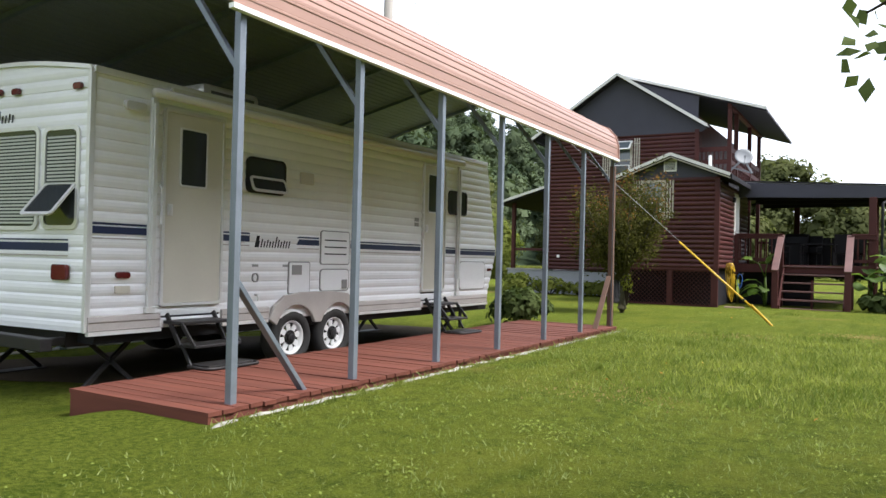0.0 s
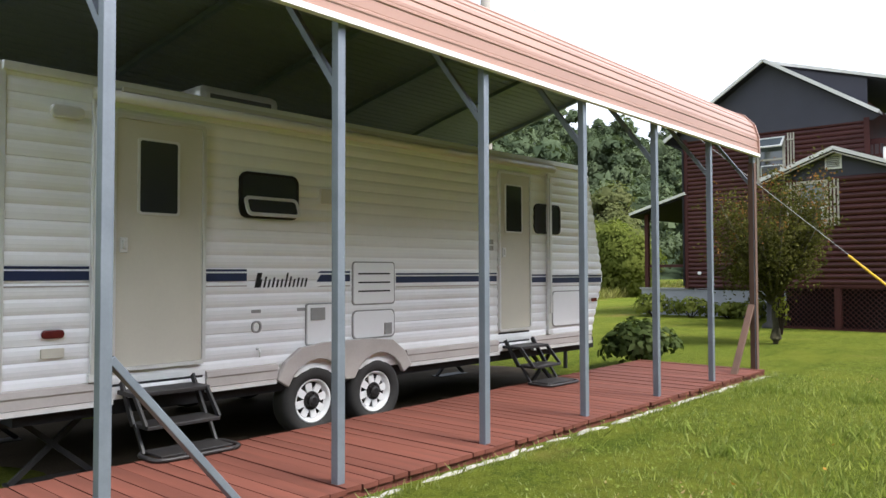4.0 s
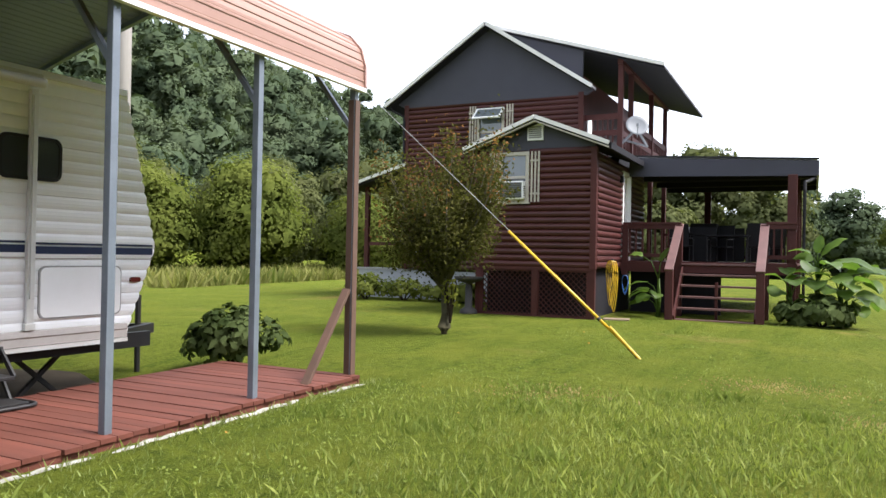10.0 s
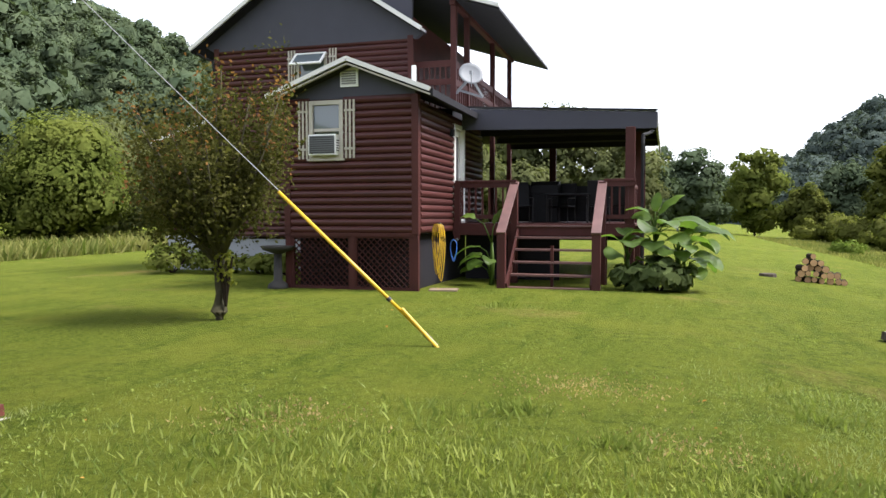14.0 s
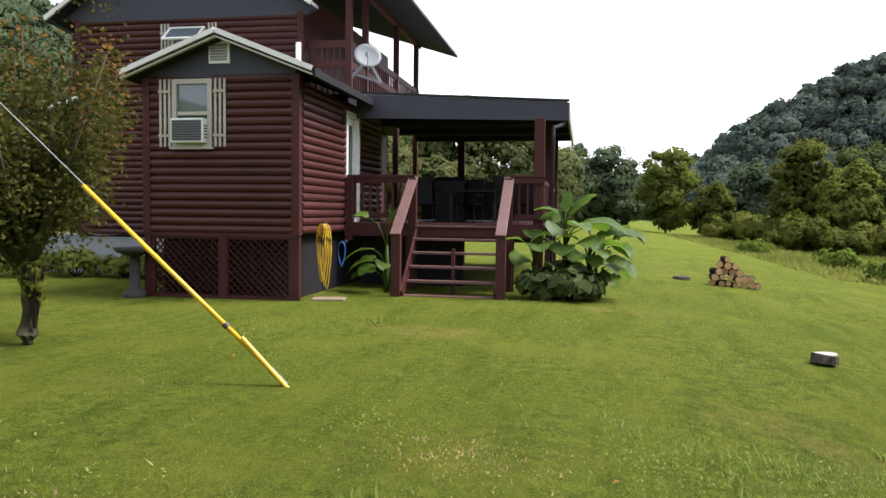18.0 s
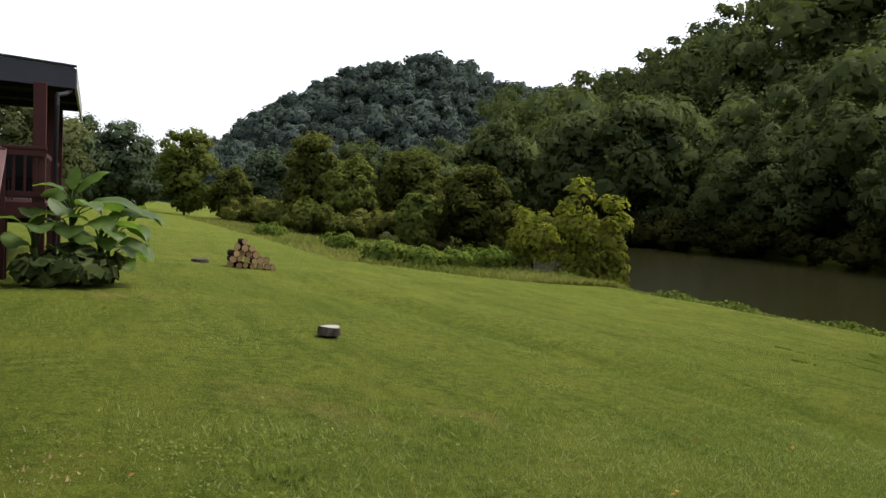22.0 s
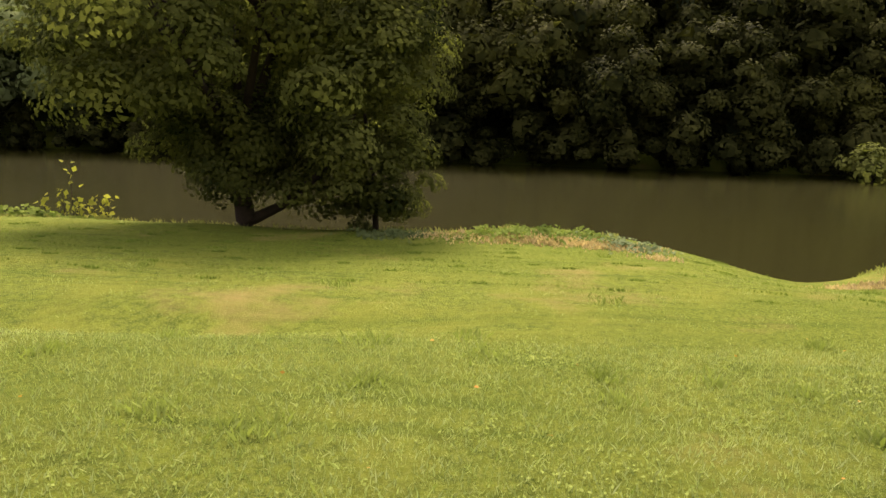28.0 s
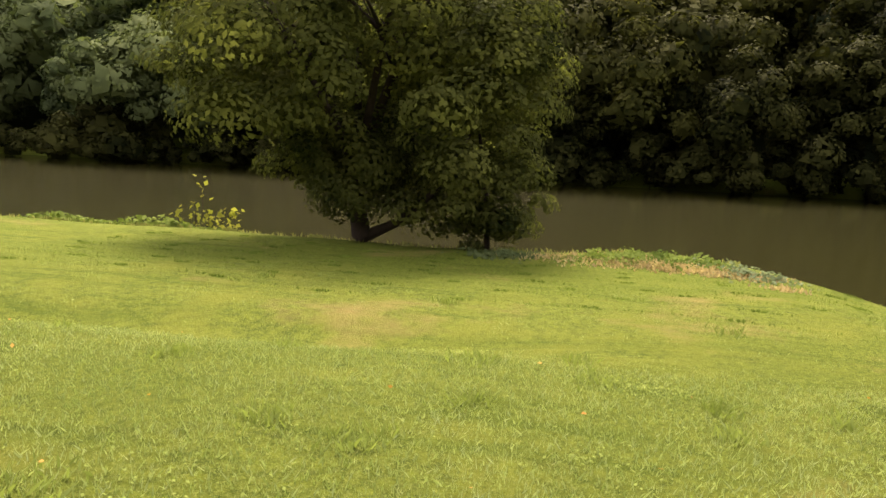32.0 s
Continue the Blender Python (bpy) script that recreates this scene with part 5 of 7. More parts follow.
def rv_window_rear(x0, x1, z0, z1, open_=0.0):
    cx, cz, w, h = (x0 + x1) / 2, (z0 + z1) / 2, abs(x1 - x0), z1 - z0
    m = pose(cx, rear_y(cx), cz, 0, 0, math.degrees(math.atan(0.10)))
    bm = bmesh.new()
    prism(bm, rounded(w, h, 0.06), "y", -0.020, -0.006)
    wd = part("rear_window", bm, M_GLASS, trailer, "dark trailer window with blinds")
    wd.matrix_basis = m
    bm = bmesh.new()
    ring_prism(bm, rounded(w + 0.07, h + 0.07, 0.08), rounded(w - 0.01, h - 0.01, 0.06), "y", -0.032, -0.012)
    part("window_frame", bm, M_ALU, wd)
    zlo = -h / 2 + 0.03 + (h * 0.36 if open_ else 0)
    n_ = int((h / 2 - 0.02 - zlo) / 0.034)
    for k in range(n_):
        bm = bmesh.new()
        zz = zlo + 0.034 * k
        box(bm, (-w / 2 + 0.03, -0.027, zz), (w / 2 - 0.03, -0.0215, zz + 0.019))
        part("blind_slat", bm, M_BLIND, wd)
    if open_:
        hh = h * 0.34
        for nm, lab in (("open_sash", "white-edged sash tilted open"), ("sash_pane", "")):
            bm = bmesh.new()
            if nm == "open_sash":
                ring_prism(bm, rounded(w, hh + 0.12, 0.05, 0, -hh / 2), rounded(w - 0.07, hh + 0.05, 0.03, 0, -hh / 2), "y", -0.010, 0.010)
                ob = part(nm, bm, M_ALU, wd, lab)
            else:
                prism(bm, rounded(w - 0.07, hh + 0.05, 0.03, 0, -hh / 2), "y", -0.003, 0.003)
                ob = part(nm, bm, M_GLASS, wd)
            ob.matrix_basis = pose(0, -0.04, -h / 2 + hh + 0.06, -40, 0, 0)


rv_window_rear(-0.15, -0.60, 1.46, 2.38, 1)
rv_window_rear(-0.72, -1.90, 1.45, 2.40)
rv_window_rear(-2.00, -2.43, 1.46, 2.38, 1)
# lamps
for x, z in ((-0.16, 2.78), (-1.06, 2.79), (-1.33, 2.80), (-1.60, 2.80), (-2.49, 2.80)):
    bm = bmesh.new()
    prism(bm, rounded(0.13, 0.065, 0.03, x, z), "y", rear_y(x) - 0.045, rear_y(x) - 0.008)
    part("marker_lamp", bm, M_REDLENS, trailer, "small red marker lamp", bevel=0.008)
for x in (-0.33, -2.37):
    bm = bmesh.new()
    prism(bm, rounded(0.24, 0.15, 0.03, x, 1.02), "y", rear_y(x) - 0.055, rear_y(x) - 0.008)
    part("tail_lamp", bm, M_REDLENS, trailer, "dark red tail lamp", bevel=0.01)
bm = bmesh.new()
prism(bm, rounded(0.16, 0.065, 0.03, 0.36, 1.0), "x", 0.008, 0.04)
part("marker_lamp", bm, M_REDLENS, trailer, "small red marker lamp", bevel=0.008)
bm = bmesh.new()
prism(bm, rounded(0.16, 0.07, 0.01, 0.36, 0.86), "x", 0.008, 0.03)
part("socket_cover", bm, M_RVDOOR, trailer)
bm = bmesh.new()
prism(bm, rounded(0.12, 0.05, 0.02, 7.80, 1.05), "x", 0.008, 0.035)
part("marker_lamp", bm, M_REDLENS, trailer, "small red marker lamp")
bm = bmesh.new()
prism(bm, rounded(0.24, 0.10, 0.045, 0.44, 2.66), "x", 0.0, 0.06)
part("porch_lamp", bm, M_ALU, trailer, "white oval lamp cover", bevel=0.012)
# lower skirt, in lengths between doors and wheels
for y0, y1 in ((0.0, 0.79), (1.60, 2.32), (3.98, 5.56), (6.28, 7.70)):
    bm = bmesh.new()
    prism(bm, [(0.010, 0.615), (0.040, 0.605), (0.048, 0.56), (0.036, 0.545), (0.042, 0.475), (0.012, 0.46)], "y", y0, y1)
    part("skirt", bm, M_SKIRT, trailer, "tan ribbed skirt panel")
for y0, y1 in ((0.0, 0.80), (1.60, 2.30), (4.02, 5.57), (6.28, 7.70)):
    bm = bmesh.new()
    box(bm, (0.0, y0, 0.43), (0.050, y1, 0.468))
    part("skirt_edge", bm, M_ALU, trailer, "white bottom edge")
# wheel arches: one panel with two round cut-outs
bm = bmesh.new()
out_ = [(2.30, 0.46), (2.38, 0.62), (2.56, 0.74), (2.85, 0.775), (3.44, 0.775), (3.75, 0.74), (3.92, 0.62), (4.02, 0.46)]
low = []
for c in (3.56, 2.76):
    for k in range(11):
        q = radians(8 + 164 * k / 10)
        low.append((c + 0.375 * math.cos(q), 0.22 + 0.40 * math.sin(q)))
low = [p for p in low]
prism(bm, [(2.30, 0.46), (2.38, 0.62), (2.56, 0.74), (2.85, 0.775), (3.44, 0.775), (3.75, 0.74), (3.92, 0.62), (4.02, 0.46)] + [p for p in low if p[1] > 0.30], "x", 0.018, 0.075)
part("wheel_arch", bm, M_SKIRT, trailer, "tan double wheel arch", bevel=0.012)
# wheels
def wheel(y, x, s):
    w = part("wheel", (lambda b_: (tube(b_, [(x - s * 0.18, y, 0.21), (x - s * 0.02, y, 0.21)], 0.06, 10), b_)[1])(bmesh.new()), M_BLACK_MET, trailer, "steel wheel with a black tyre")
    bm = bmesh.new()
    sect = [(0.0, 0.205), (0.03, 0.225), (0.045, 0.28), (0.03, 0.325), (-0.02, 0.342), (-0.15, 0.342), (-0.195, 0.325), (-0.20, 0.25), (-0.17, 0.205)]
    n_ = 36
    rr = [[bm.verts.new((x + s * (dx - 0.04), y + math.cos(2 * math.pi * k / n_) * r, 0.21 + math.sin(2 * math.pi * k / n_) * r)) for dx, r in sect] for k in range(n_)]
    for k in range(n_):
        for j in range(len(sect)):
            j2 = (j + 1) % len(sect)
            bm.faces.new((rr[k][j], rr[k][j2], rr[(k + 1) % n_][j2], rr[(k + 1) % n_][j]))
    part("tyre", bm, M_TYRE, w, smooth=True)
    bm = bmesh.new()
    sect = [(-0.03, 0.21), (0.012, 0.212), (0.012, 0.198), (-0.03, 0.180), (-0.045, 0.165)]
    rr = [[bm.verts.new((x + s * (dx - 0.04), y + math.cos(2 * math.pi * k / n_) * r, 0.21 + math.sin(2 * math.pi * k / n_) * r)) for dx, r in sect] for k in range(n_)]
    for k in range(n_):
        for j in range(len(sect) - 1):
            bm.faces.new((rr[k][j], rr[k][j + 1], rr[(k + 1) % n_][j + 1], rr[(k + 1) % n_][j]))
    part("rim", bm, M_RIM, w, "white steel rim", smooth=True)
    bm = bmesh.new()                     # disc with eight windows: spokes
    for k in range(8):
        q = 2 * math.pi * k / 8 + 0.2
        qa, qb = 0.20, 0.13
        pts = [(0.085, q - 0.39), (0.085, q + 0.39), (0.17, q + 0.22), (0.178, q), (0.17, q - 0.22)]
        prism(bm, [(y + r * math.cos(a_), 0.21 + r * math.sin(a_)) for r, a_ in pts], "x", min(x - s * 0.075, x - s * 0.06), max(x - s * 0.075, x - s * 0.06))
    part("spoke", bm, M_RIM, w)
    bm = bmesh.new()
    tube(bm, [(x - s * 0.08, y, 0.21), (x - s * 0.05, y, 0.21)], [0.095, 0.09], 16)
    tube(bm, [(x - s * 0.05, y, 0.21), (x - s * 0.02, y, 0.21), (x - s * 0.012, y, 0.21)], [0.055, 0.05, 0.035], 12)
    for k in range(5):
        q = 2 * math.pi * k / 5
        tube(bm, [(x - s * 0.05, y + 0.07 * math.cos(q), 0.21 + 0.07 * math.sin(q)), (x - s * 0.03, y + 0.07 * math.cos(q), 0.21 + 0.07 * math.sin(q))], 0.014, 6)
    part("hub", bm, M_BLACK_MET, w)


for y in (2.76, 3.56):
    wheel(y, 0.02, 1)
    wheel(y, -TW - 0.02, -1)
# hatches and vents
def hatch(y0, y1, z0, z1, label, m_=None, r=0.03):
    bm = bmesh.new()
    prism(bm, rounded(y1 - y0, z1 - z0, r, (y0 + y1) / 2, (z0 + z1) / 2), "x", 0.010, 0.026)
    h = part("hatch", bm, m_ or M_SIDING, trailer, label, bevel=0.004)
    bm = bmesh.new()
    ring_prism(bm, rounded(y1 - y0 + 0.03, z1 - z0 + 0.03, r + 0.01, (y0 + y1) / 2, (z0 + z1) / 2), rounded(y1 - y0, z1 - z0, r, (y0 + y1) / 2, (z0 + z1) / 2), "x", 0.010, 0.020)
    part("hatch_rim", bm, M_PANEL, h, "grey rubber rim")
    return h


h = hatch(3.24, 3.80, 1.13, 1.55, "white louvred refrigerator hatch")
for z in (1.25, 1.34, 1.43):
    part("louvre_slot", bxm((0.0265, 3.30, z), (0.029, 3.74, z + 0.016)), M_BLACK, h)
hatch(2.66, 3.02, 0.76, 1.14, "white water heater hatch", r=0.02)
h = part("vent_grille", bxm((0.026, 2.70, 0.99), (0.034, 2.87, 1.11)), M_PANEL, trailer, "grey vent grille")
hatch(3.24, 3.80, 0.78, 1.05, "white storage hatch", r=0.05)
part("outlet_box", bxm((0.026, 3.66, 0.80), (0.036, 3.76, 0.92)), M_PANEL, trailer)
hatch(6.76, 7.62, 0.72, 1.18, "white storage hatch", r=0.06)
for k in range(2):
    part("sticker", bxm((0.010, 5.38, 1.72 + 0.075 * k), (0.0125, 5.50, 1.78 + 0.075 * k)), M_PANEL, trailer, "small grey sticker")
    part("sticker", bxm((0.010, 2.05 + 0.50 * k, 1.085), (0.0125, 2.15 + 0.50 * k, 1.115)), M_PANEL, trailer, "small grey sticker")
# awning: roller and arms
bm = bmesh.new()
tube(bm, [(0.075, 0.62, 2.83), (0.075, 6.72, 2.84)], 0.045, 12)
aw = part("awning_roll", bm, M_RVDOOR, trailer, "rolled cream awning", smooth=True)
bm = bmesh.new()
box(bm, (0.012, 0.85, 2.885), (0.06, 6.72, 2.92))
part("awning_rail", bm, M_RVDOOR, aw)
for y in (0.66, 6.65):
    bm = bmesh.new()
    box(bm, (0.015, y - 0.035, 0.66), (0.055, y + 0.035, 2.78))
    box(bm, (0.055, y - 0.022, 0.90), (0.078, y + 0.022, 2.72))
    box(bm, (0.01, y - 0.05, 0.62), (0.06, y + 0.05, 0.68))
    part("awning_arm", bm, M_ALU, trailer, bevel=0.004)
# roof unit, vents
bm = bmesh.new()
box(bm, (-1.55, 2.0, 3.05), (-0.85, 2.95, 3.33))
part("roof_air_unit", bm, M_ALU, trailer, "white rooftop air unit", bevel=0.08)
# chassis
bm = bmesh.new()
for x in (-0.35, -2.1):
    box(bm, (x - 0.04, 0.0, 0.30), (x + 0.04, 8.3, 0.46))
for y in (0.05, 1.7, 4.4, 6.6):
    box(bm, (-2.1, y, 0.32), (-0.35, y + 0.06, 0.44))
part("chassis", bm, M_BLACK_MET, trailer)
bm = bmesh.new()
box(bm, (-2.30, -0.34, 0.30), (-0.15, -0.22, 0.42))
box(bm, (-0.40, -0.24, 0.32), (-0.32, 0.05, 0.40))
box(bm, (-2.12, -0.24, 0.32), (-2.04, 0.05, 0.40))
part("bumper", bm, M_BLACK_MET, trailer, bevel=0.01)
for x, y in ((-0.35, 0.5), (-2.1, 0.5), (-0.35, 7.0), (-2.1, 7.0)):
    bm = bmesh.new()
    beam(bm, (x, y - 0.30, -0.14), (x, y + 0.25, 0.34), 0.04, 0.04)
    beam(bm, (x, y + 0.30, -0.14), (x, y - 0.25, 0.34), 0.04, 0.04)
    box(bm, (x - 0.10, y - 0.32, -0.19), (x + 0.10, y + 0.32, -0.14))
    part("stabiliser_jack", bm, M_BLACK_MET, trailer)
bm = bmesh.new()
beam(bm, (-0.35, 7.4, 0.38), (-1.22, 9.1, 0.38), 0.08, 0.12)
beam(bm, (-2.10, 7.4, 0.38), (-1.22, 9.1, 0.38), 0.08, 0.12)
tube(bm, [(-1.22, 8.9, -0.2), (-1.22, 8.9, 0.8)], 0.035, 8)
part("tow_frame", bm, M_BLACK_MET, trailer)
# entry steps
for y0, y1 in ((0.84, 1.48), (5.66, 6.26)):
    st = part("entry_step", bxm((0.02, y0, 0.50), (0.30, y1, 0.535)), M_BLACK_MET, trailer, "black folding entry step", bevel=0.006)
    part("tread", bxm((0.22, y0 + 0.02, 0.28), (0.50, y1 - 0.02, 0.31)), M_BLACK_MET, st, bevel=0.006)
    for y in (y0 + 0.02, y1 - 0.02):
        bm = bmesh.new()
        beam(bm, (0.05, y, 0.60), (0.26, y, 0.29), 0.02, 0.05)
        beam(bm, (0.28, y, 0.52), (0.48, y, 0.30), 0.02, 0.04)
        beam(bm, (0.30, y, 0.30), (0.44, y, 0.10), 0.02, 0.03)
        part("step_side", bm, M_BLACK_MET, st)
    bm = bmesh.new()
    loop = [(0.40 + x_, (y0 + y1) / 2 + y_, 0.105) for x_, y_ in rounded(0.36, y1 - y0 + 0.06, 0.10, 0.18, 0)]
    tube(bm, loop + loop[:1], 0.017, 6, False)
    part("foot_bar", bm, M_BLACK_MET, st, "black rounded foot bar resting on the deck", smooth=True)
    part("tread", bxm((0.44, y0 + 0.03, 0.108), (0.70, y1 - 0.03, 0.125)), M_BLACK_MET, st, bevel=0.004)
# added black box that keeps light off the ground below the body
part("underbelly", bxm((-TW + 0.06, 0.12, 0.34), (-0.05, 7.55, 0.455)), M_BLACK, trailer, "black underbelly sheet added to keep light from under the trailer")
part("step_well", bxm((-0.20, 0.80, 0.44), (0.004, 1.58, 0.70)), M_BLACK, trailer)
part("step_well", bxm((-0.20, 5.60, 0.44), (0.004, 6.24, 0.72)), M_BLACK, trailer)
bm = bmesh.new()
ring_prism(bm, rounded(0.10, 0.11, 0.045, 2.10, 0.96), rounded(0.07, 0.08, 0.034, 2.10, 0.96), "x", 0.010, 0.026)
part("water_inlet", bm, M_PANEL, trailer, "round water inlet")
bm = bmesh.new()
tube(bm, [(0.01, 2.11, 0.76), (0.05, 2.11, 0.76), (0.065, 2.11, 0.73), (0.065, 2.11, 0.69)], 0.012, 6)
part("tap", bm, M_ALU, trailer)
bm = bmesh.new()
prism(bm, rounded(0.24, 0.15, 0.02, 2.93, 2.20), "x", 0.010, 0.040)
part("range_vent", bm, M_RVDOOR, trailer, "cream range vent cover", bevel=0.008)
for y in (4.7, 6.0):
    bm = bmesh.new()
    prism(bm, [(y - 0.34, 3.0), (y + 0.34, 3.0), (y + 0.30, 3.12), (y + 0.16, 3.17), (y - 0.16, 3.17), (y - 0.30, 3.12)], "x", -1.5, -0.85)
    part("roof_vent", bm, M_ALU, trailer, "low white roof vent dome", bevel=0.03)
bm = bmesh.new()
box(bm, (-0.852, 2.12, 3.10), (-0.845, 2.83, 3.24))
part("unit_grille", bm, M_GRILLE, trailer, "dark side grille of the roof unit")


# ---- log house ----
house = thing("log_house", "two-storey dark red log-sided house with charcoal gables and pale roof edges", "house")
LOGH = 0.142
log_cache = {}


def log_piece(length, axis, parent):
    """One half-round siding log, along x (facing -y) or along y (facing +x); shared between logs of one length."""
    key = (round(length, 2), axis)
    if key not in log_cache:
        bm = bmesh.new()
        prof_ = [(0.0, 0.0), (0.026, 0.004), (0.056, 0.030), (0.068, 0.071), (0.056, 0.112), (0.026, 0.138), (0.0, LOGH)]
        if axis == "x":
            prism(bm, [(-d, z_) for d, z_ in prof_], "x", 0, length)
        else:
            prism(bm, prof_, "y", 0, length)
        me = bpy.data.meshes.new("log")
        bmesh.ops.recalc_face_normals(bm, faces=bm.faces)
        bm.to_mesh(me)
        bm.free()
        me.materials.append(M_LOG)
        log_cache[key] = me
    ob = new("log", log_cache[key])
    ob.parent = parent
    return ob


def log_wall(axis, at, u0, u1, z0, z1, holes=(), gable=None):
    """A wall with a core behind and siding logs in front; holes are rows of u0, u1, z0, z1. gable: (ridge u, ridge z) cuts the logs to a slope."""
    us = sorted({u0, u1, *[h[0] for h in holes], *[h[1] for h in holes]})
    zz = sorted({z0, z1, *[h[2] for h in holes], *[h[3] for h in holes]})
    bm = bmesh.new()
    for ua, ub in zip(us, us[1:]):
        for za, zb in zip(zz, zz[1:]):
            if any(h[0] <= (ua + ub) / 2 <= h[1] and h[2] <= (za + zb) / 2 <= h[3] for h in holes):
                continue
            if axis == "x":
                box(bm, (ua, at, za), (ub, at + 0.14, zb))
            else:
                box(bm, (at - 0.14, ua, za), (at, ub, zb))
    bmesh.ops.remove_doubles(bm, verts=bm.verts, dist=0.001)
    wall = part("wall", bm, M_TRIM_RED, house, "wall of dark red half-round logs")
    z = z0
    while z < z1 - 0.05:
        spans = [(u0, u1)]
        for h in holes:
            if z + LOGH > h[2] + 0.02 and z < h[3] - 0.02:
                spans = [s for a, b in spans for s in ((a, min(b, h[0])), (max(a, h[1]), b)) if s[1] - s[0] > 0.03]
        for a, b in spans:
            ob = log_piece(b - a, axis, wall)
            ob.matrix_basis = pose(a, at, z) if axis == "x" else pose(at, a, z)
        z += LOGH
    return wall


def window(name, label, cx, cz, w, h, y, parent=house, sash=True):
    """A double-hung window in a wall that faces -y."""
    bm = bmesh.new()
    ring_prism(bm, [(cx - w / 2, cz - h / 2), (cx + w / 2, cz - h / 2), (cx + w / 2, cz + h / 2), (cx - w / 2, cz + h / 2)],
               [(cx - w / 2 + 0.085, cz - h / 2 + 0.07), (cx + w / 2 - 0.085, cz - h / 2 + 0.07), (cx + w / 2 - 0.085, cz + h / 2 - 0.085), (cx - w / 2 + 0.085, cz + h / 2 - 0.085)], "y", y - 0.085, y + 0.06)
    fr = part(name, bm, M_CREAM, parent, label, bevel=0.005)
    part("window_pane", bxm((cx - w / 2 + 0.08, y - 0.03, cz), (cx + w / 2 - 0.08, y - 0.022, cz + h / 2 - 0.08)), M_GLASS_SKY, fr)
    part("window_pane", bxm((cx - w / 2 + 0.08, y - 0.01, cz - h / 2 + 0.06), (cx + w / 2 - 0.08, y - 0.002, cz + 0.01)), M_GLASS, fr)
    part("sash_rail", bxm((cx - w / 2 + 0.083, y - 0.055, cz - 0.035), (cx + w / 2 - 0.083, y + 0.01, cz + 0.025)), M_CREAM, fr, bevel=0.004)
    part("window_sill", bxm((cx - w / 2 - 0.03, y - 0.12, cz - h / 2 - 0.045), (cx + w / 2 + 0.03, y + 0.02, cz - h / 2 - 0.002)), M_CREAM, fr, bevel=0.004)
    return fr


def shutter(cx, z0, z1, y, parent=house):
    """Three upright cream battens held by two cross pieces."""
    s = part("shutter", bxm((cx - 0.115, y - 0.095, z0 + 0.17), (cx + 0.115, y - 0.075, z0 + 0.21)), M_CREAM, parent, "open batten shutter in cream")
    part("cross_piece", bxm((cx - 0.115, y - 0.095, z1 - 0.23), (cx + 0.115, y - 0.075, z1 - 0.19)), M_CREAM, s)
    for k in (-1, 0, 1):
        part("batten", bxm((cx + 0.083 * k - 0.021, y - 0.075, z0), (cx + 0.083 * k + 0.021, y - 0.057, z1)), M_CREAM, s)


def ac_unit(cx, z0, y, w=0.60, h=0.41):
    a = thing("window_air_conditioner", "white window air conditioner standing out of the lower sash", "air conditioner", "window air conditioners", at=(cx, y, z0))
    part("case", bxm((-w / 2, -0.22, 0), (w / 2, 0.0, h)), M_WHITE, a, bevel=0.015)
    part("front_grille", bxm((-w / 2 + 0.03, -0.228, 0.03), (w / 2 - 0.03, -0.218, h - 0.03)), M_GRILLE, a)
    for k in range(8):
        part("grille_slat", bxm((-w / 2 + 0.035, -0.236, 0.045 + 0.042 * k), (w / 2 - 0.035, -0.227, 0.058 + 0.042 * k)), M_TYRE, a)
    for k in range(5):
        part("side_slot", bxm((w / 2 - 0.004, -0.19, 0.08 + 0.05 * k), (w / 2 + 0.003, -0.05, 0.10 + 0.05 * k)), M_BLACK, a)
    return a


# front wing
WX0, WX1, WY, WY1 = -7.05, -4.32, 23.1, 28.3
WB = 1.12
win = (-6.55, -5.81, 2.60, 3.75)
log_wall("x", WY, WX0, WX1, WB, 3.82, [win])
log_wall("y", WX1, WY + 0.15, WY1, WB, 3.72, [(25.62, 26.50, 1.30, 3.52)])
part("wall", bxm((WX0, WY + 0.15, WB), (WX0 + 0.14, 27.0, 3.75)), M_TRIM_RED, house, "plain dark red side wall")
for x in (WX0, WX1):
    part("corner_board", bxm((x - 0.065, WY - 0.075, WB - 0.02), (x + 0.075, WY + 0.07, 3.80)), M_TRIM_RED, house, bevel=0.006)
# gable of the wing: dark boards, vent, roof
WRX, WRZ = -5.60, 4.50


def roof_slab(x0, z0, x1, z1, y0, y1, th, top, name="roof", label=""):
    """A sloped slab from (x0, z0) to (x1, z1), with a pale edge strip on its front."""
    bm = bmesh.new()
    prism(bm, [(x0, z0), (x1, z1), (x1, z1 - th), (x0, z0 - th)], "y", y0, y1)
    return part(name, bm, top, house, label)


bm = bmesh.new()
prism(bm, [(WX0, 3.78), (WX1, 3.78), (WX1, 3.94), (WRX, 4.40), (WX0, 3.90)], "y", WY - 0.03, WY + 0.10)
part("gable", bm, M_GABLE, house, "charcoal gable boarding")
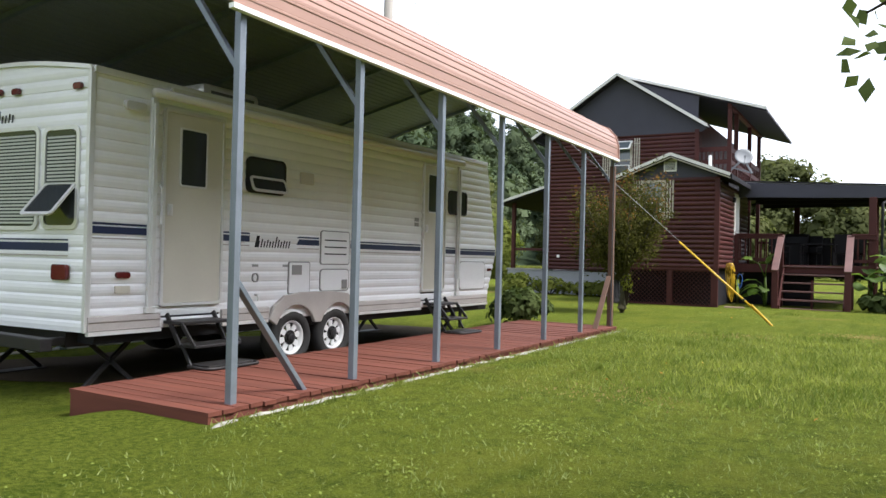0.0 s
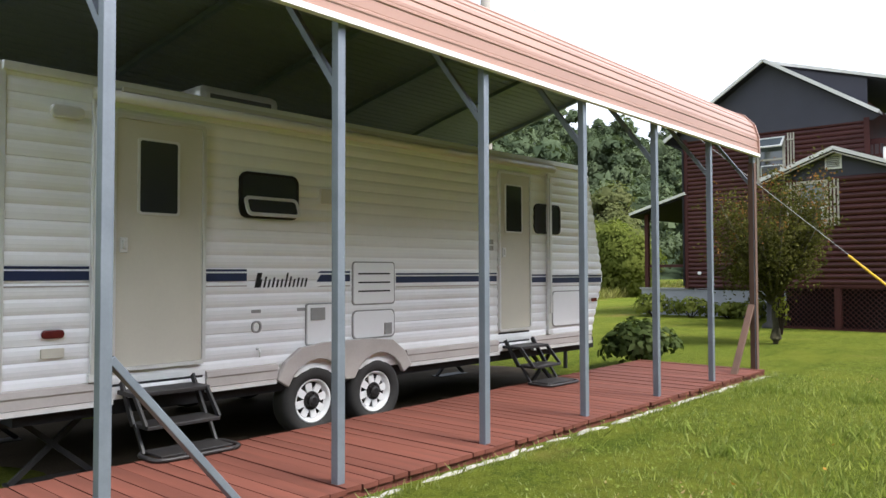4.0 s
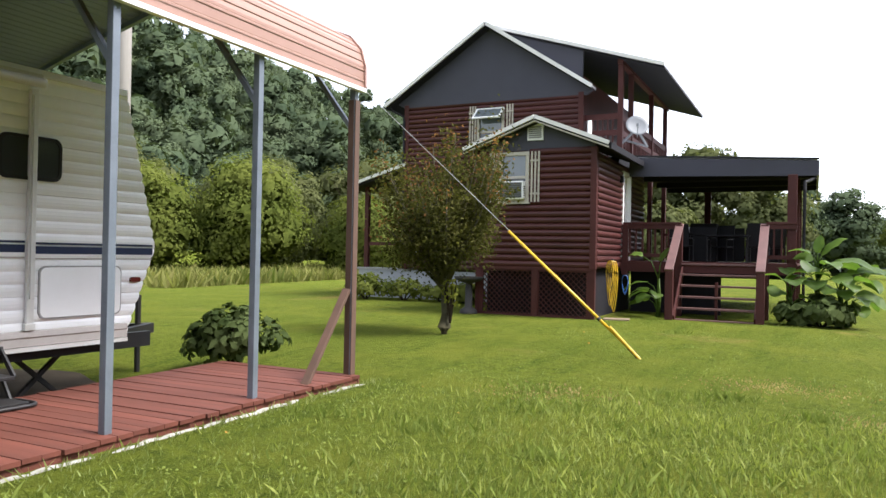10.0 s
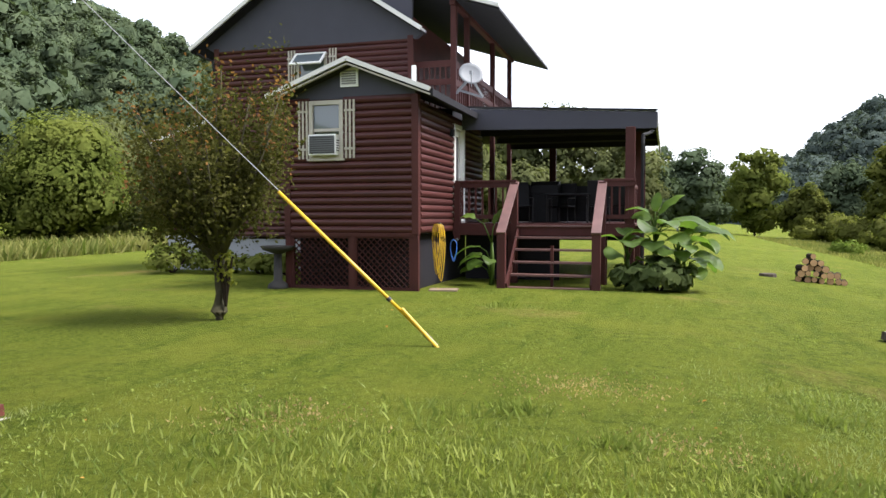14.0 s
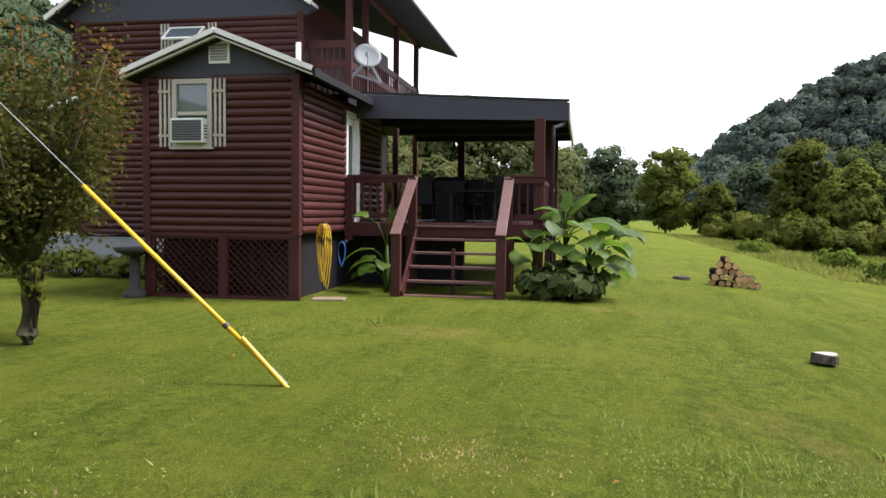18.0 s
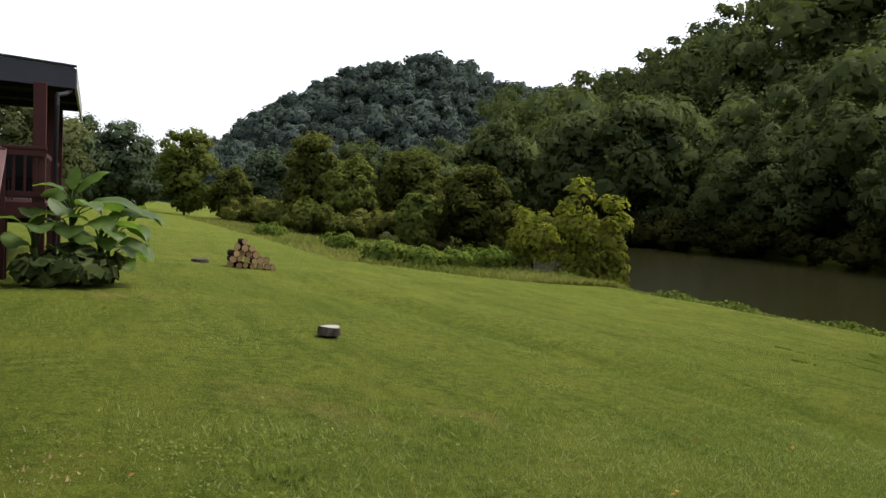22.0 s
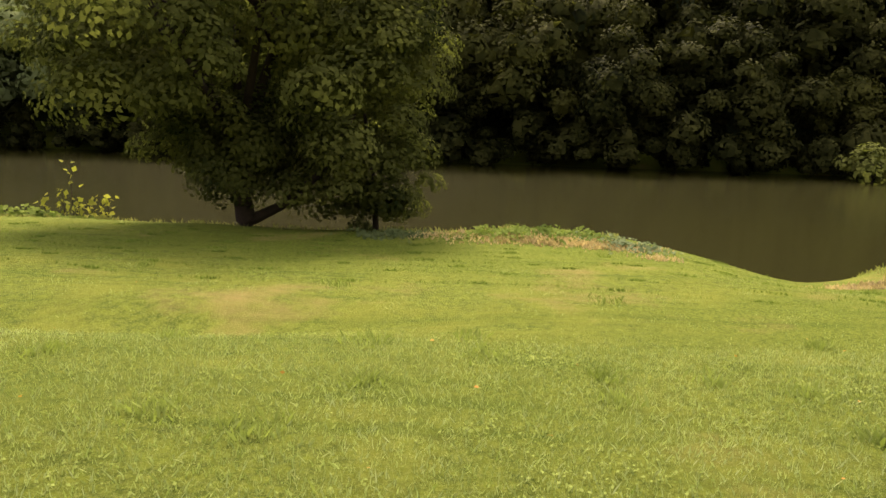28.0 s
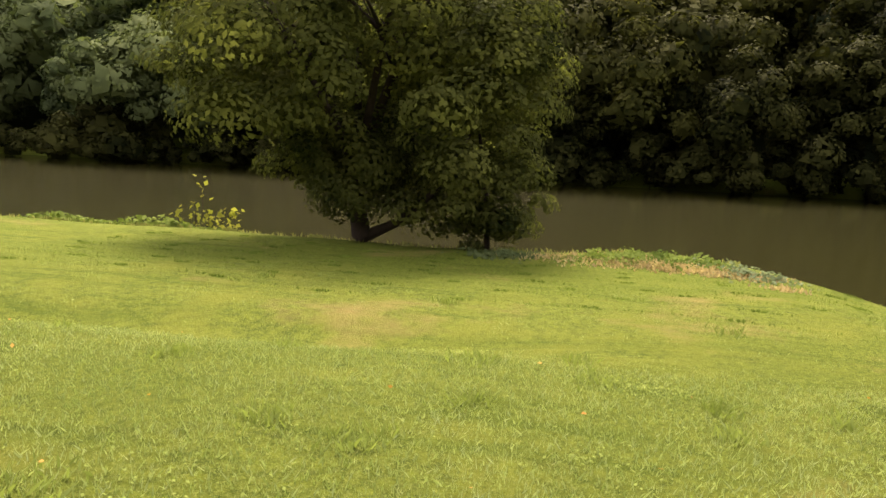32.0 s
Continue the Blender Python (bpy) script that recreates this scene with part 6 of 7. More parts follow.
for (xa, za), (xb, zb) in (((WRX, WRZ), (-7.34, 3.84)), ((WRX, WRZ), (-3.92, 3.84))):
    roof_slab(xa, za, xb, zb, 22.74, 27.2, 0.022, M_ROOF_TOP, "roof", "grey metal roof over the wing")
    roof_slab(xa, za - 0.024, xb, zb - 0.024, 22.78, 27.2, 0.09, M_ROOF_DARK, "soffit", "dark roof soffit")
    bm = bmesh.new()
    beam(bm, (xa, 22.72, za - 0.015), (xb, 22.72, zb - 0.015), 0.085, 0.06, (0, 1, 0))
    part("verge_trim", bm, M_ROOF_MET, house, "pale metal verge trim")
    bm = bmesh.new()
    beam(bm, (xa, 22.765, za - 0.11), (xb, 22.765, zb - 0.11), 0.03, 0.07, (0, 1, 0))
    part("verge_board", bm, M_CREAM, house, "cream verge board")
bm = bmesh.new()
box(bm, (-3.95, 22.76, 3.70), (-3.87, 26.25, 3.835))
part("gutter", bm, M_ROOF_DARK, house, "dark gutter along the wing's eaves")
v = part("gable_vent", bxm((-5.87, WY - 0.07, 4.00), (-5.49, WY - 0.03, 4.38)), M_WHITE, house, "white louvred gable vent", bevel=0.005)
for k in range(6):
    bm = bmesh.new()
    zz = 4.05 + 0.047 * k
    prism(bm, [(WY - 0.075, zz + 0.03), (WY - 0.098, zz), (WY - 0.090, zz - 0.004), (WY - 0.070, zz + 0.026)], "x", -5.83, -5.53)
    part("vent_slat", bm, M_PANEL, v)
window("window", "cream-framed sash window of the wing", -6.18, 3.175, 0.74, 1.15, WY)
shutter(-6.685, 2.60, 3.75, WY)
shutter(-5.665, 2.60, 3.75, WY)
ac_unit(-6.20, 2.66, WY)
# side door on the porch
d = part("door_leaf", bxm((WX1 - 0.07, 25.70, 1.32), (WX1 - 0.03, 26.42, 3.44)), M_GLASS, house, "dark glazed porch door", bevel=0.004)
for lo, hi in (((25.60, 1.30), (25.71, 3.54)), ((26.41, 1.30), (26.52, 3.54)), ((25.71, 3.43), (26.41, 3.54)), ((25.71, 1.30), (26.41, 1.38))):
    part("door_frame", bxm((WX1 - 0.10, lo[0], lo[1]), (WX1 + 0.075, hi[0], hi[1])), M_WHITE, d, "white door frame", bevel=0.004)
for lo, hi in (((25.71, 1.38), (25.83, 3.43)), ((26.29, 1.38), (26.41, 3.43)), ((25.83, 3.29), (26.29, 3.43)), ((25.83, 1.38), (26.29, 1.66))):
    part("door_stile", bxm((WX1 - 0.075, lo[0] + 0.002, lo[1] + 0.002), (WX1 - 0.022, hi[0] - 0.002, hi[1] - 0.002)), M_WHITE, d, "white door stile", bevel=0.004)
part("door_handle", bxm((WX1 - 0.022, 26.30, 2.28), (WX1 + 0.03, 26.36, 2.36)), M_ALU, d)
lamp = thing("porch_lamp", "small dark porch wall lamp beside the door", "wall lamp", at=(WX1 + 0.06, 25.35, 3.30))
part("lamp_body", bxm((-0.02, -0.05, -0.08), (0.08, 0.05, 0.08)), M_BLACK, lamp, bevel=0.02)
# lattice skirt under the wing
for x0, x1 in ((WX0 + 0.06, -5.66), (-5.62, WX1 - 0.06)):
    lat = part("lattice_frame", (lambda b_: (ring_prism(b_, [(x0, 0.0), (x1, 0.0), (x1, 1.10), (x0, 1.10)], [(x0 + 0.07, 0.06), (x1 - 0.07, 0.06), (x1 - 0.07, 1.02), (x0 + 0.07, 1.02)], "y", WY - 0.03, WY + 0.02), b_)[1])(bmesh.new()), M_TRIM_RED, house, "framed red lattice skirt panel")
    for sgn in (1, -1):
        bm = bmesh.new()
        w_, h_ = x1 - x0 - 0.14, 0.96
        s = -h_
        while s < w_:
            a0, b0 = max(s, 0), max(-s, 0)
            ln = min(w_ - a0, h_ - b0)
            if ln > 0.03:
                xa, za = x0 + 0.07 + a0, 0.06 + b0
                xb, zb = xa + ln, za + ln
                if sgn < 0:
                    xa, xb = x0 + x1 - xa, x0 + x1 - xb
                beam(bm, (xa, WY - 0.012 + 0.010 * (sgn > 0), za), (xb, WY - 0.012 + 0.010 * (sgn > 0), zb), 0.009, 0.056, (0, 1, 0))
            s += 0.125
        tagged(part("lattice", bm, M_TRIM_RED, lat), kind="stuff")
for x in (WX0, -5.64, WX1):
    part("skirt_post", bxm((x - 0.06, WY - 0.045, -0.05), (x + 0.06, WY + 0.05, 1.12)), M_TRIM_RED, house)
# solid block in a dark colour, added as the shade behind the lattice
part("under_wing_shade", bxm((WX0 + 0.1, WY + 0.30, -0.05), (WX1 - 0.1, 27.2, 1.1)), M_ROOF_DARK, house, "dark solid block put in as shade under the wing")
part("band_board", bxm((WX0 - 0.03, WY - 0.06, 1.06), (WX1 + 0.03, WY - 0.002, 1.13)), M_TRIM_RED, house)

# main block
HX0, HX1, HY, HY1 = -11.2, -5.75, 27.0, 34.5
RX, RZ = -8.5, 8.05
win2 = (-8.85, -8.0, 4.25, 5.62)
log_wall("x", HY, HX0, HX1, 0.92, 5.86, [win2])
part("wall", bxm((HX1 - 0.14, HY + 0.15, 0.92), (HX1, HY1, 6.4)), M_TRIM_RED, house, "dark red side wall under the balcony")
part("wall", bxm((HX0, HY + 0.15, 0.92), (HX0 + 0.14, HY1, 5.9)), M_TRIM_RED, house, "dark red side wall")
part("wall", bxm((HX0, HY1 - 0.14, 0.92), (HX1, HY1, 5.9)), M_TRIM_RED, house, "dark red rear wall")
for x in (HX0, HX1):
    part("corner_board", bxm((x - 0.075, HY - 0.08, 0.90), (x + 0.075, HY + 0.07, 5.90)), M_TRIM_RED, house, bevel=0.006)
bm = bmesh.new()
prism(bm, [(HX0 - 0.1, 5.82), (HX1 + 0.15, 5.82), (-5.42, 5.95), (RX, RZ - 0.12), (-11.56, 5.98)], "y", HY - 0.07, HY + 0.06)
part("gable", bm, M_GABLE, house, "charcoal gable boarding")
roof_slab(RX, RZ, -11.78, 5.88, 26.58, 34.9, 0.06, M_ROOF_TOP, "roof", "grey metal main roof")
roof_slab(RX, RZ - 0.062, -11.78, 5.818, 26.62, 34.9, 0.05, M_ROOF_DARK, "soffit", "dark roof soffit")
roof_slab(RX, RZ, -5.36, 5.99, 26.58, 27.0, 0.06, M_ROOF_TOP, "roof", "grey metal main roof")
roof_slab(RX, RZ - 0.062, -5.36, 5.928, 26.62, 27.0, 0.05, M_ROOF_DARK, "soffit", "dark roof soffit")
for (xa, za), (xb, zb) in (((RX, RZ), (-11.78, 5.88)), ((RX, RZ), (-5.36, 5.99))):
    bm = bmesh.new()
    beam(bm, (xa, 26.57, za - 0.03), (xb, 26.57, zb - 0.03), 0.10, 0.06, (0, 1, 0))
    part("verge_trim", bm, M_ROOF_MET, house, "pale metal verge trim")
# low-pitched roof over the balcony
BX, BZ = -3.55, 6.50
roof_slab(RX, RZ + 0.01, BX, BZ, 26.98, 34.7, 0.07, M_ROOF_TOP, "balcony_roof", "low grey metal roof over the balcony")
roof_slab(RX, RZ - 0.062, BX, BZ - 0.072, 27.02, 34.7, 0.06, M_ROOF_DARK, "soffit", "dark roof soffit")
bm = bmesh.new()
beam(bm, (RX, 26.96, RZ - 0.02), (BX, 26.96, BZ - 0.03), 0.09, 0.06, (0, 1, 0))
part("verge_trim", bm, M_ROOF_MET, house, "pale metal verge trim")
bm = bmesh.new()
prism(bm, [(RX + 0.3, RZ - 0.45), (-5.75, 6.24), (-5.75, 7.06), (RX + 0.3, RZ - 0.18)], "y", 27.06, 27.16)
part("gable", bm, M_GABLE, house, "charcoal boarding beside the balcony roof")
# balcony: floor, rails, posts
BF, BXE = 4.10, -4.72
part("balcony_floor", bxm((HX1, 27.1, BF - 0.18), (BXE, 34.4, BF)), M_ROOF_DARK, house, "dark balcony floor")
for y in (27.25, 28.5, 31.5, 34.0):
    z0 = BF if y < 30 else 0.0
    bm = bmesh.new()
    box(bm, (BXE - 0.08, y - 0.07, z0), (BXE + 0.06, y + 0.07, 6.78))
    part("post", bm, M_TRIM_RED, house, "dark red balcony post", bevel=0.006)
part("balcony_beam", bxm((BXE - 0.08, 27.1, 6.62), (BXE + 0.06, 34.4, 6.80)), M_TRIM_RED, house)
for z, h in ((5.14, 0.16), (4.70, 0.15)):
    part("balcony_rail", bxm((HX1, 27.20, z), (BXE, 27.25, z + h)), M_TRIM_RED, house, "dark red balcony rail")
    part("balcony_rail", bxm((BXE - 0.02, 27.25, z), (BXE + 0.03, 34.3, z + h)), M_TRIM_RED, house, "dark red balcony rail")
for k in range(7):
    x = HX1 + 0.12 + 0.14 * k
    part("baluster", bxm((x - 0.02, 27.21, 4.12), (x + 0.02, 27.24, 5.14)), M_TRIM_RED, house)
for k in range(38):
    y = 27.4 + 0.18 * k
    part("baluster", bxm((BXE - 0.012, y - 0.02, 4.12), (BXE + 0.02, y + 0.02, 5.14)), M_TRIM_RED, house)
bm = bmesh.new()
tube(bm, [(-4.80, 24.4, 4.05), (-4.80, 24.4, 4.62)], 0.05, 10)
part("vent_pipe", bm, M_WHITE, house, "white vent pipe through the wing's roof")
# upper window: open awning sash, shutters
wu = window("window", "cream-framed upper window with its top sash swung out", -8.42, 4.95, 0.86, 1.34, HY)
shutter(-8.99, 4.40, 5.72, HY)
shutter(-7.83, 4.40, 5.72, HY)
bm = bmesh.new()
ring_prism(bm, [(-0.43, -0.50), (0.43, -0.50), (0.43, 0), (-0.43, 0)], [(-0.38, -0.45), (0.38, -0.45), (0.38, -0.05), (-0.38, -0.05)], "y", -0.02, 0.02)
ob = part("open_sash", bm, M_WHITE, wu, "white sash swung outward")
ob.matrix_basis = pose(-8.42, HY - 0.09, 5.62, -48, 0, 0)
ob = part("sash_pane", bxm((-0.38, -0.004, -0.45), (0.38, 0.004, -0.05)), M_GLASS_SKY, wu)
ob.matrix_basis = pose(-8.42, HY - 0.09, 5.62, -48, 0, 0)
ac_unit(-8.38, 4.34, HY, 0.62, 0.42)
# foundation and west porch
part("foundation", bxm((-12.9, 27.06, -0.1), (-7.0, 27.26, 0.86)), M_BLOCK, house, "pale grey block foundation")
part("foundation_cap", bxm((-12.95, 27.02, 0.862), (-11.1, 27.32, 0.92)), M_PANEL, house)
part("porch_floor", bxm((-12.9, 27.27, 0.70), (-11.21, 34.3, 0.86)), M_TRIM_RED, house, "west porch floor")
for y in (27.45, 30.8, 34.1):
    part("post", bxm((-12.93, y - 0.07, 0.86), (-12.79, y + 0.07, 3.5)), M_TRIM_RED, house, "dark red porch post", bevel=0.006)
roof_slab(HX0, 4.12, -13.25, 3.52, 26.9, 34.6, 0.06, M_ROOF_TOP, "porch_roof", "lean-to porch roof")
roof_slab(HX0, 4.055, -13.25, 3.455, 26.94, 34.6, 0.08, M_ROOF_DARK, "soffit", "dark roof soffit")
bm = bmesh.new()
beam(bm, (HX0, 26.88, 4.09), (-13.25, 26.88, 3.49), 0.09, 0.06, (0, 1, 0))
part("verge_trim", bm, M_ROOF_MET, house, "pale metal verge trim")
part("porch_rail", bxm((-12.9, 27.42, 1.62), (-11.2, 27.48, 1.72)), M_TRIM_RED, house)
bm = bmesh.new()
tube(bm, [(-11.66, 26.75, 5.86), (-11.66, 26.75, 5.76), (-11.30, 26.90, 5.56), (-11.27, 26.90, 5.40), (-11.27, 26.90, 1.0)], 0.035, 8)
part("downspout", bm, M_BLACK, house, "dark downspout")
bm = bmesh.new()
tube(bm, [(-10.75, HY - 0.04, 1.42), (-10.75, HY - 0.10, 1.42)], 0.06, 12)
part("pipe_cap", bm, M_WHITE, house, "round white pipe cap")

# ---- east porch: deck, stairs, rails, roof ----
PF = 1.30                                     # deck level
PYF = 25.55                                   # its front
PXE = -0.30
porch = thing("porch", "raised dark red porch deck under a flat dark roof", "porch")
part("deck_floor", bxm((WX1 + 0.06, PYF, PF - 0.05), (PXE, 33.4, PF)), M_TRIM_RED, porch)
part("rim_board", bxm((WX1 + 0.06, PYF - 0.04, PF - 0.26), (PXE, PYF - 0.001, PF - 0.01)), M_TRIM_RED, porch)
for x, y in ((PXE - 0.1, PYF + 0.1), (-2.95, PYF + 0.1), (-0.95, PYF + 0.1), (PXE - 0.1, 29.4), (PXE - 0.1, 33.2), (-3.1, 33.2)):
    part("deck_pier", bxm((x - 0.07, y - 0.07, -0.15), (x + 0.07, y + 0.07, PF - 0.05)), M_TRIM_RED, porch)
# roof
RY0, RYE = 26.3, 33.6
RXE = 0.08
bm = bmesh.new()
prism(bm, [(-4.25, 3.98), (RXE, 3.75), (RXE, 3.68), (-4.25, 3.90)], "y", RY0, RYE)
part("porch_roof", bm, M_ROOF_TOP, porch, "flat grey porch roof")
bm = bmesh.new()
prism(bm, [(-4.25, 3.945), (RXE + 0.03, 3.715), (RXE + 0.03, 3.36), (-4.25, 3.46)], "y", RY0 - 0.045, RY0 - 0.002)
part("fascia", bm, M_GABLE, porch, "charcoal porch fascia")
bm = bmesh.new()
prism(bm, [(-4.25, 4.005), (RXE + 0.04, 3.775), (RXE + 0.04, 3.735), (-4.25, 3.965)], "y", RY0 - 0.07, RY0 - 0.003)
part("drip_edge", bm, M_BLACK, porch)
part("fascia", bxm((RXE + 0.002, RY0, 3.40), (RXE + 0.045, RYE, 3.72)), M_PANEL, porch, "pale end fascia")
for y in (28.1, 30.0, 31.9):
    part("rafter", bxm((-4.25, y, 3.50), (RXE, y + 0.05, 3.635)), M_ROOF_DARK, porch)
part("porch_ceiling", bxm((-4.25, RY0 + 0.01, 3.64), (RXE - 0.01, RYE, 3.66)), M_ROOF_DARK, porch)
for x, y in ((PXE - 0.12, PYF + 0.16), (-3.15, 33.2), (PXE - 0.12, 33.2), (PXE - 0.12, 29.4)):
    part("post", bxm((x - 0.10, y - 0.08, PF if y > 26 else -0.1), (x + 0.10, y + 0.08, 3.68 if y > 26 else 3.34)), M_TRIM_RED, porch, "dark red porch post", bevel=0.008)
bm = bmesh.new()
tube(bm, [(0.02, 26.35, 3.40), (0.02, 26.35, 3.32), (-0.05, 26.2, 3.25), (-0.17, 25.9, 3.18), (-0.17, 25.85, 3.0), (-0.17, 25.85, 0.1)], 0.04, 8)
part("downspout", bm, M_BLACK, porch, "black downspout")
# front rails
SX0, SX1 = -2.95, -0.90                       # stairs, outer faces of the newels
for x0, x1 in ((WX1 + 0.10, SX0 + 0.12), (SX1 - 0.05, PXE)):
    part("top_rail", bxm((x0, PYF - 0.03, 2.20), (x1, PYF + 0.10, 2.25)), M_TRIM_RED, porch, bevel=0.004)
    part("rail_board", bxm((x0, PYF - 0.005, 2.09), (x1, PYF + 0.035, 2.20)), M_TRIM_RED, porch)
    part("bottom_rail", bxm((x0, PYF - 0.005, 1.40), (x1, PYF + 0.035, 1.49)), M_TRIM_RED, porch)
    n_ = int((x1 - x0) / 0.145)
    for k in range(1, n_):
        x = x0 + (x1 - x0) * k / n_
        part("baluster", bxm((x - 0.02, PYF + 0.036, 1.42), (x + 0.02, PYF + 0.07, 2.16)), M_TRIM_RED, porch)
part("rail_post", bxm((WX1 + 0.08, PYF - 0.045, 0.95), (WX1 + 0.22, PYF + 0.09, 2.20)), M_TRIM_RED, porch, bevel=0.005)
# side rail and back rail
for z in (2.14, 1.42):
    part("side_rail", bxm((PXE - 0.14, PYF + 0.25, z), (PXE - 0.09, 33.1, z + 0.08)), M_TRIM_RED, porch)
    part("back_rail", bxm((-4.6, 33.24, z), (PXE - 0.2, 33.29, z + 0.08)), M_TRIM_RED, porch)
for k in range(44):
    y = PYF + 0.4 + 0.17 * k
    part("baluster", bxm((PXE - 0.13, y - 0.02, 1.5), (PXE - 0.10, y + 0.02, 2.14)), M_TRIM_RED, porch)
for k in range(26):
    x = -4.5 + 0.16 * k
    part("baluster", bxm((x - 0.02, 33.25, 1.5), (x + 0.02, 33.28, 2.14)), M_TRIM_RED, porch)
# stairs: five open treads between newels, with sloping hand boards
stairs = thing("porch_stairs", "open dark red wooden stairs with sloping hand boards", "stairs")
NY = 24.22
for s, x in ((0, SX0), (1, SX1)):
    xo = x + (0.08 if s == 0 else -0.08)
    part("newel", bxm((xo - 0.085, NY - 0.07, -0.2), (xo + 0.085, NY + 0.07, 1.12)), M_TRIM_RED, stairs, bevel=0.006)
    part("upper_newel", bxm((xo - 0.075, PYF - 0.06, 0.0), (xo + 0.075, PYF + 0.06, 2.18)), M_TRIM_RED, stairs, bevel=0.006)
    bm = bmesh.new()
    beam(bm, (xo, NY - 0.10, 1.115), (xo, PYF + 0.04, 2.20), 0.19, 0.045)
    part("hand_board", bm, M_TREAD, stairs, bevel=0.006)
    bm = bmesh.new()
    beam(bm, (xo + (0.10 if s == 0 else -0.10), NY + 0.02, 0.02), (xo + (0.10 if s == 0 else -0.10), PYF, 1.14), 0.04, 0.22)
    part("stringer", bm, M_TRIM_RED, stairs)
for k in range(6):
    z = 0.02 + 0.25 * k
    y = NY + 0.06 + 0.235 * k
    part("tread", bxm((SX0 + 0.15, y - 0.02, z - 0.045), (SX1 - 0.15, y + 0.21, z)), M_TREAD, stairs, bevel=0.006)
part("stringer", bxm((-1.96, NY + 0.55, -0.1), (-1.90, NY + 0.62, 0.85)), M_TRIM_RED, stairs)
# dark screens on the back rail, and sheets added as shade under the deck
for k in range(3):
    x = -3.75 + 1.0 * k
    part("screen_panel", bxm((x, 30.4, 1.32), (x + 0.97, 30.43, 2.30)), M_BLACK, porch, "black mesh privacy screen")
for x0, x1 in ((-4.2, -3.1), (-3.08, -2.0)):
    part("shade_sheet", bxm((x0, 26.4, -0.1), (x1, 26.45, 1.24)), M_ROOF_DARK, porch, "dark sheet added as the shade under the deck")
part("shade_sheet", bxm((-2.0, 26.4, 0.92), (-0.5, 26.45, 1.24)), M_ROOF_DARK, porch, "dark sheet added as the shade under the deck")


# ---- things on the porch and by the house ----
def mesh_chair(x, y, rz):
    c = thing("patio_chair", "black patio chair with a high mesh back", "chair", "black patio chairs on the porch", at=(x, y, PF), rz=rz)
    part("seat", bxm((-0.27, -0.26, 0.40), (0.27, 0.26, 0.44)), M_BLACK, c, bevel=0.02)
    bm = bmesh.new()
    prism(bm, [(0.24, 0.44), (0.28, 0.44), (0.40, 1.02), (0.36, 1.03)], "x", -0.26, 0.26)
    part("backrest", bm, M_BLACK, c)
    for sx in (-0.27, 0.27):
        bm = bmesh.new()
        tube(bm, [(sx, -0.25, 0), (sx, -0.25, 0.62), (sx, 0.22, 0.64)], 0.016, 6)
        part("arm", bm, M_BLACK_MET, c)
        bm = bmesh.new()
        tube(bm, [(sx, 0.28, 0), (sx, 0.25, 0.45)], 0.016, 6)
        part("leg", bm, M_BLACK_MET, c)


for x, y, rz in ((-3.2, 28.0, 20), (-2.3, 29.0, -15), (-1.3, 28.2, 185), (-1.0, 29.3, 200), (-2.9, 29.9, 90)):
    mesh_chair(x, y, rz)
tb = thing("patio_table", "dark patio table on the porch", "table", at=(-2.0, 28.1, PF))
part("tabletop", bxm((-0.55, -0.45, 0.68), (0.55, 0.45, 0.72)), M_BLACK, tb, bevel=0.01)
for sx in (-0.5, 0.5):
    for sy in (-0.4, 0.4):
        bm = bmesh.new()
        tube(bm, [(sx, sy, 0), (sx, sy, 0.68)], 0.02, 6)
        part("leg", bm, M_BLACK_MET, tb)
gr = thing("grill", "black covered barbecue grill on the porch", "grill", at=(-2.75, 29.2, PF))
bm = bmesh.new()
box(bm, (-0.35, -0.25, 0.0), (0.35, 0.25, 0.75))
part("cabinet", bm, M_BLACK, gr, bevel=0.03)
bm = bmesh.new()
prism(bm, [(-0.27, 0.75), (0.27, 0.75), (0.24, 0.98), (0.10, 1.08), (-0.10, 1.08), (-0.24, 0.98)], "x", -0.37, 0.37)
part("lid", bm, M_BLACK, gr, bevel=0.02)
part("side_shelf", bxm((0.36, -0.2, 0.72), (0.62, 0.2, 0.75)), M_BLACK, gr)

dish = thing("satellite_dish", "grey satellite dish on a bracket at the balcony corner", "satellite dish", at=(-4.24, 27.0, 4.87))
bm = bmesh.new()
n_, rg_ = 24, [(0.0, 0.0), (0.12, 0.008), (0.22, 0.028), (0.30, 0.055)]
rr = []
for k in range(n_):
    q = 2 * math.pi * k / n_
    rr.append([bm.verts.new((r * math.cos(q), -d_, r * math.sin(q))) for r, d_ in rg_[1:]])
c0 = bm.verts.new((0, 0, 0))
for k in range(n_):
    a, b = rr[k], rr[(k + 1) % n_]
    bm.faces.new((c0, a[0], b[0]))
    for j in range(2):
        bm.faces.new((a[j], a[j + 1], b[j + 1], b[j]))
ob = part("reflector", bm, M_DISH, dish, smooth=True)
ob.matrix_basis = pose(0, 0, 0, -25, 0, 25)
md = ob.modifiers.new("thick", "SOLIDIFY")
md.thickness = 0.012
bm = bmesh.new()
beam(bm, (0.0, 0.03, -0.05), (-0.45, 0.25, -0.40), 0.05, 0.05)
beam(bm, (0.0, 0.03, -0.05), (0.25, 0.2, -0.52), 0.05, 0.05)
beam(bm, (0.25, 0.2, -0.52), (-0.40, 0.25, -0.30), 0.05, 0.05)
beam(bm, (0.02, 0.0, -0.28), (0.12, -0.42, -0.05), 0.02, 0.02)
part("mount", bm, M_DISH, dish)
bm = bmesh.new()
box(bm, (0.09, -0.47, -0.08), (0.15, -0.39, 0.0))
part("receiver", bm, M_DISH, dish)

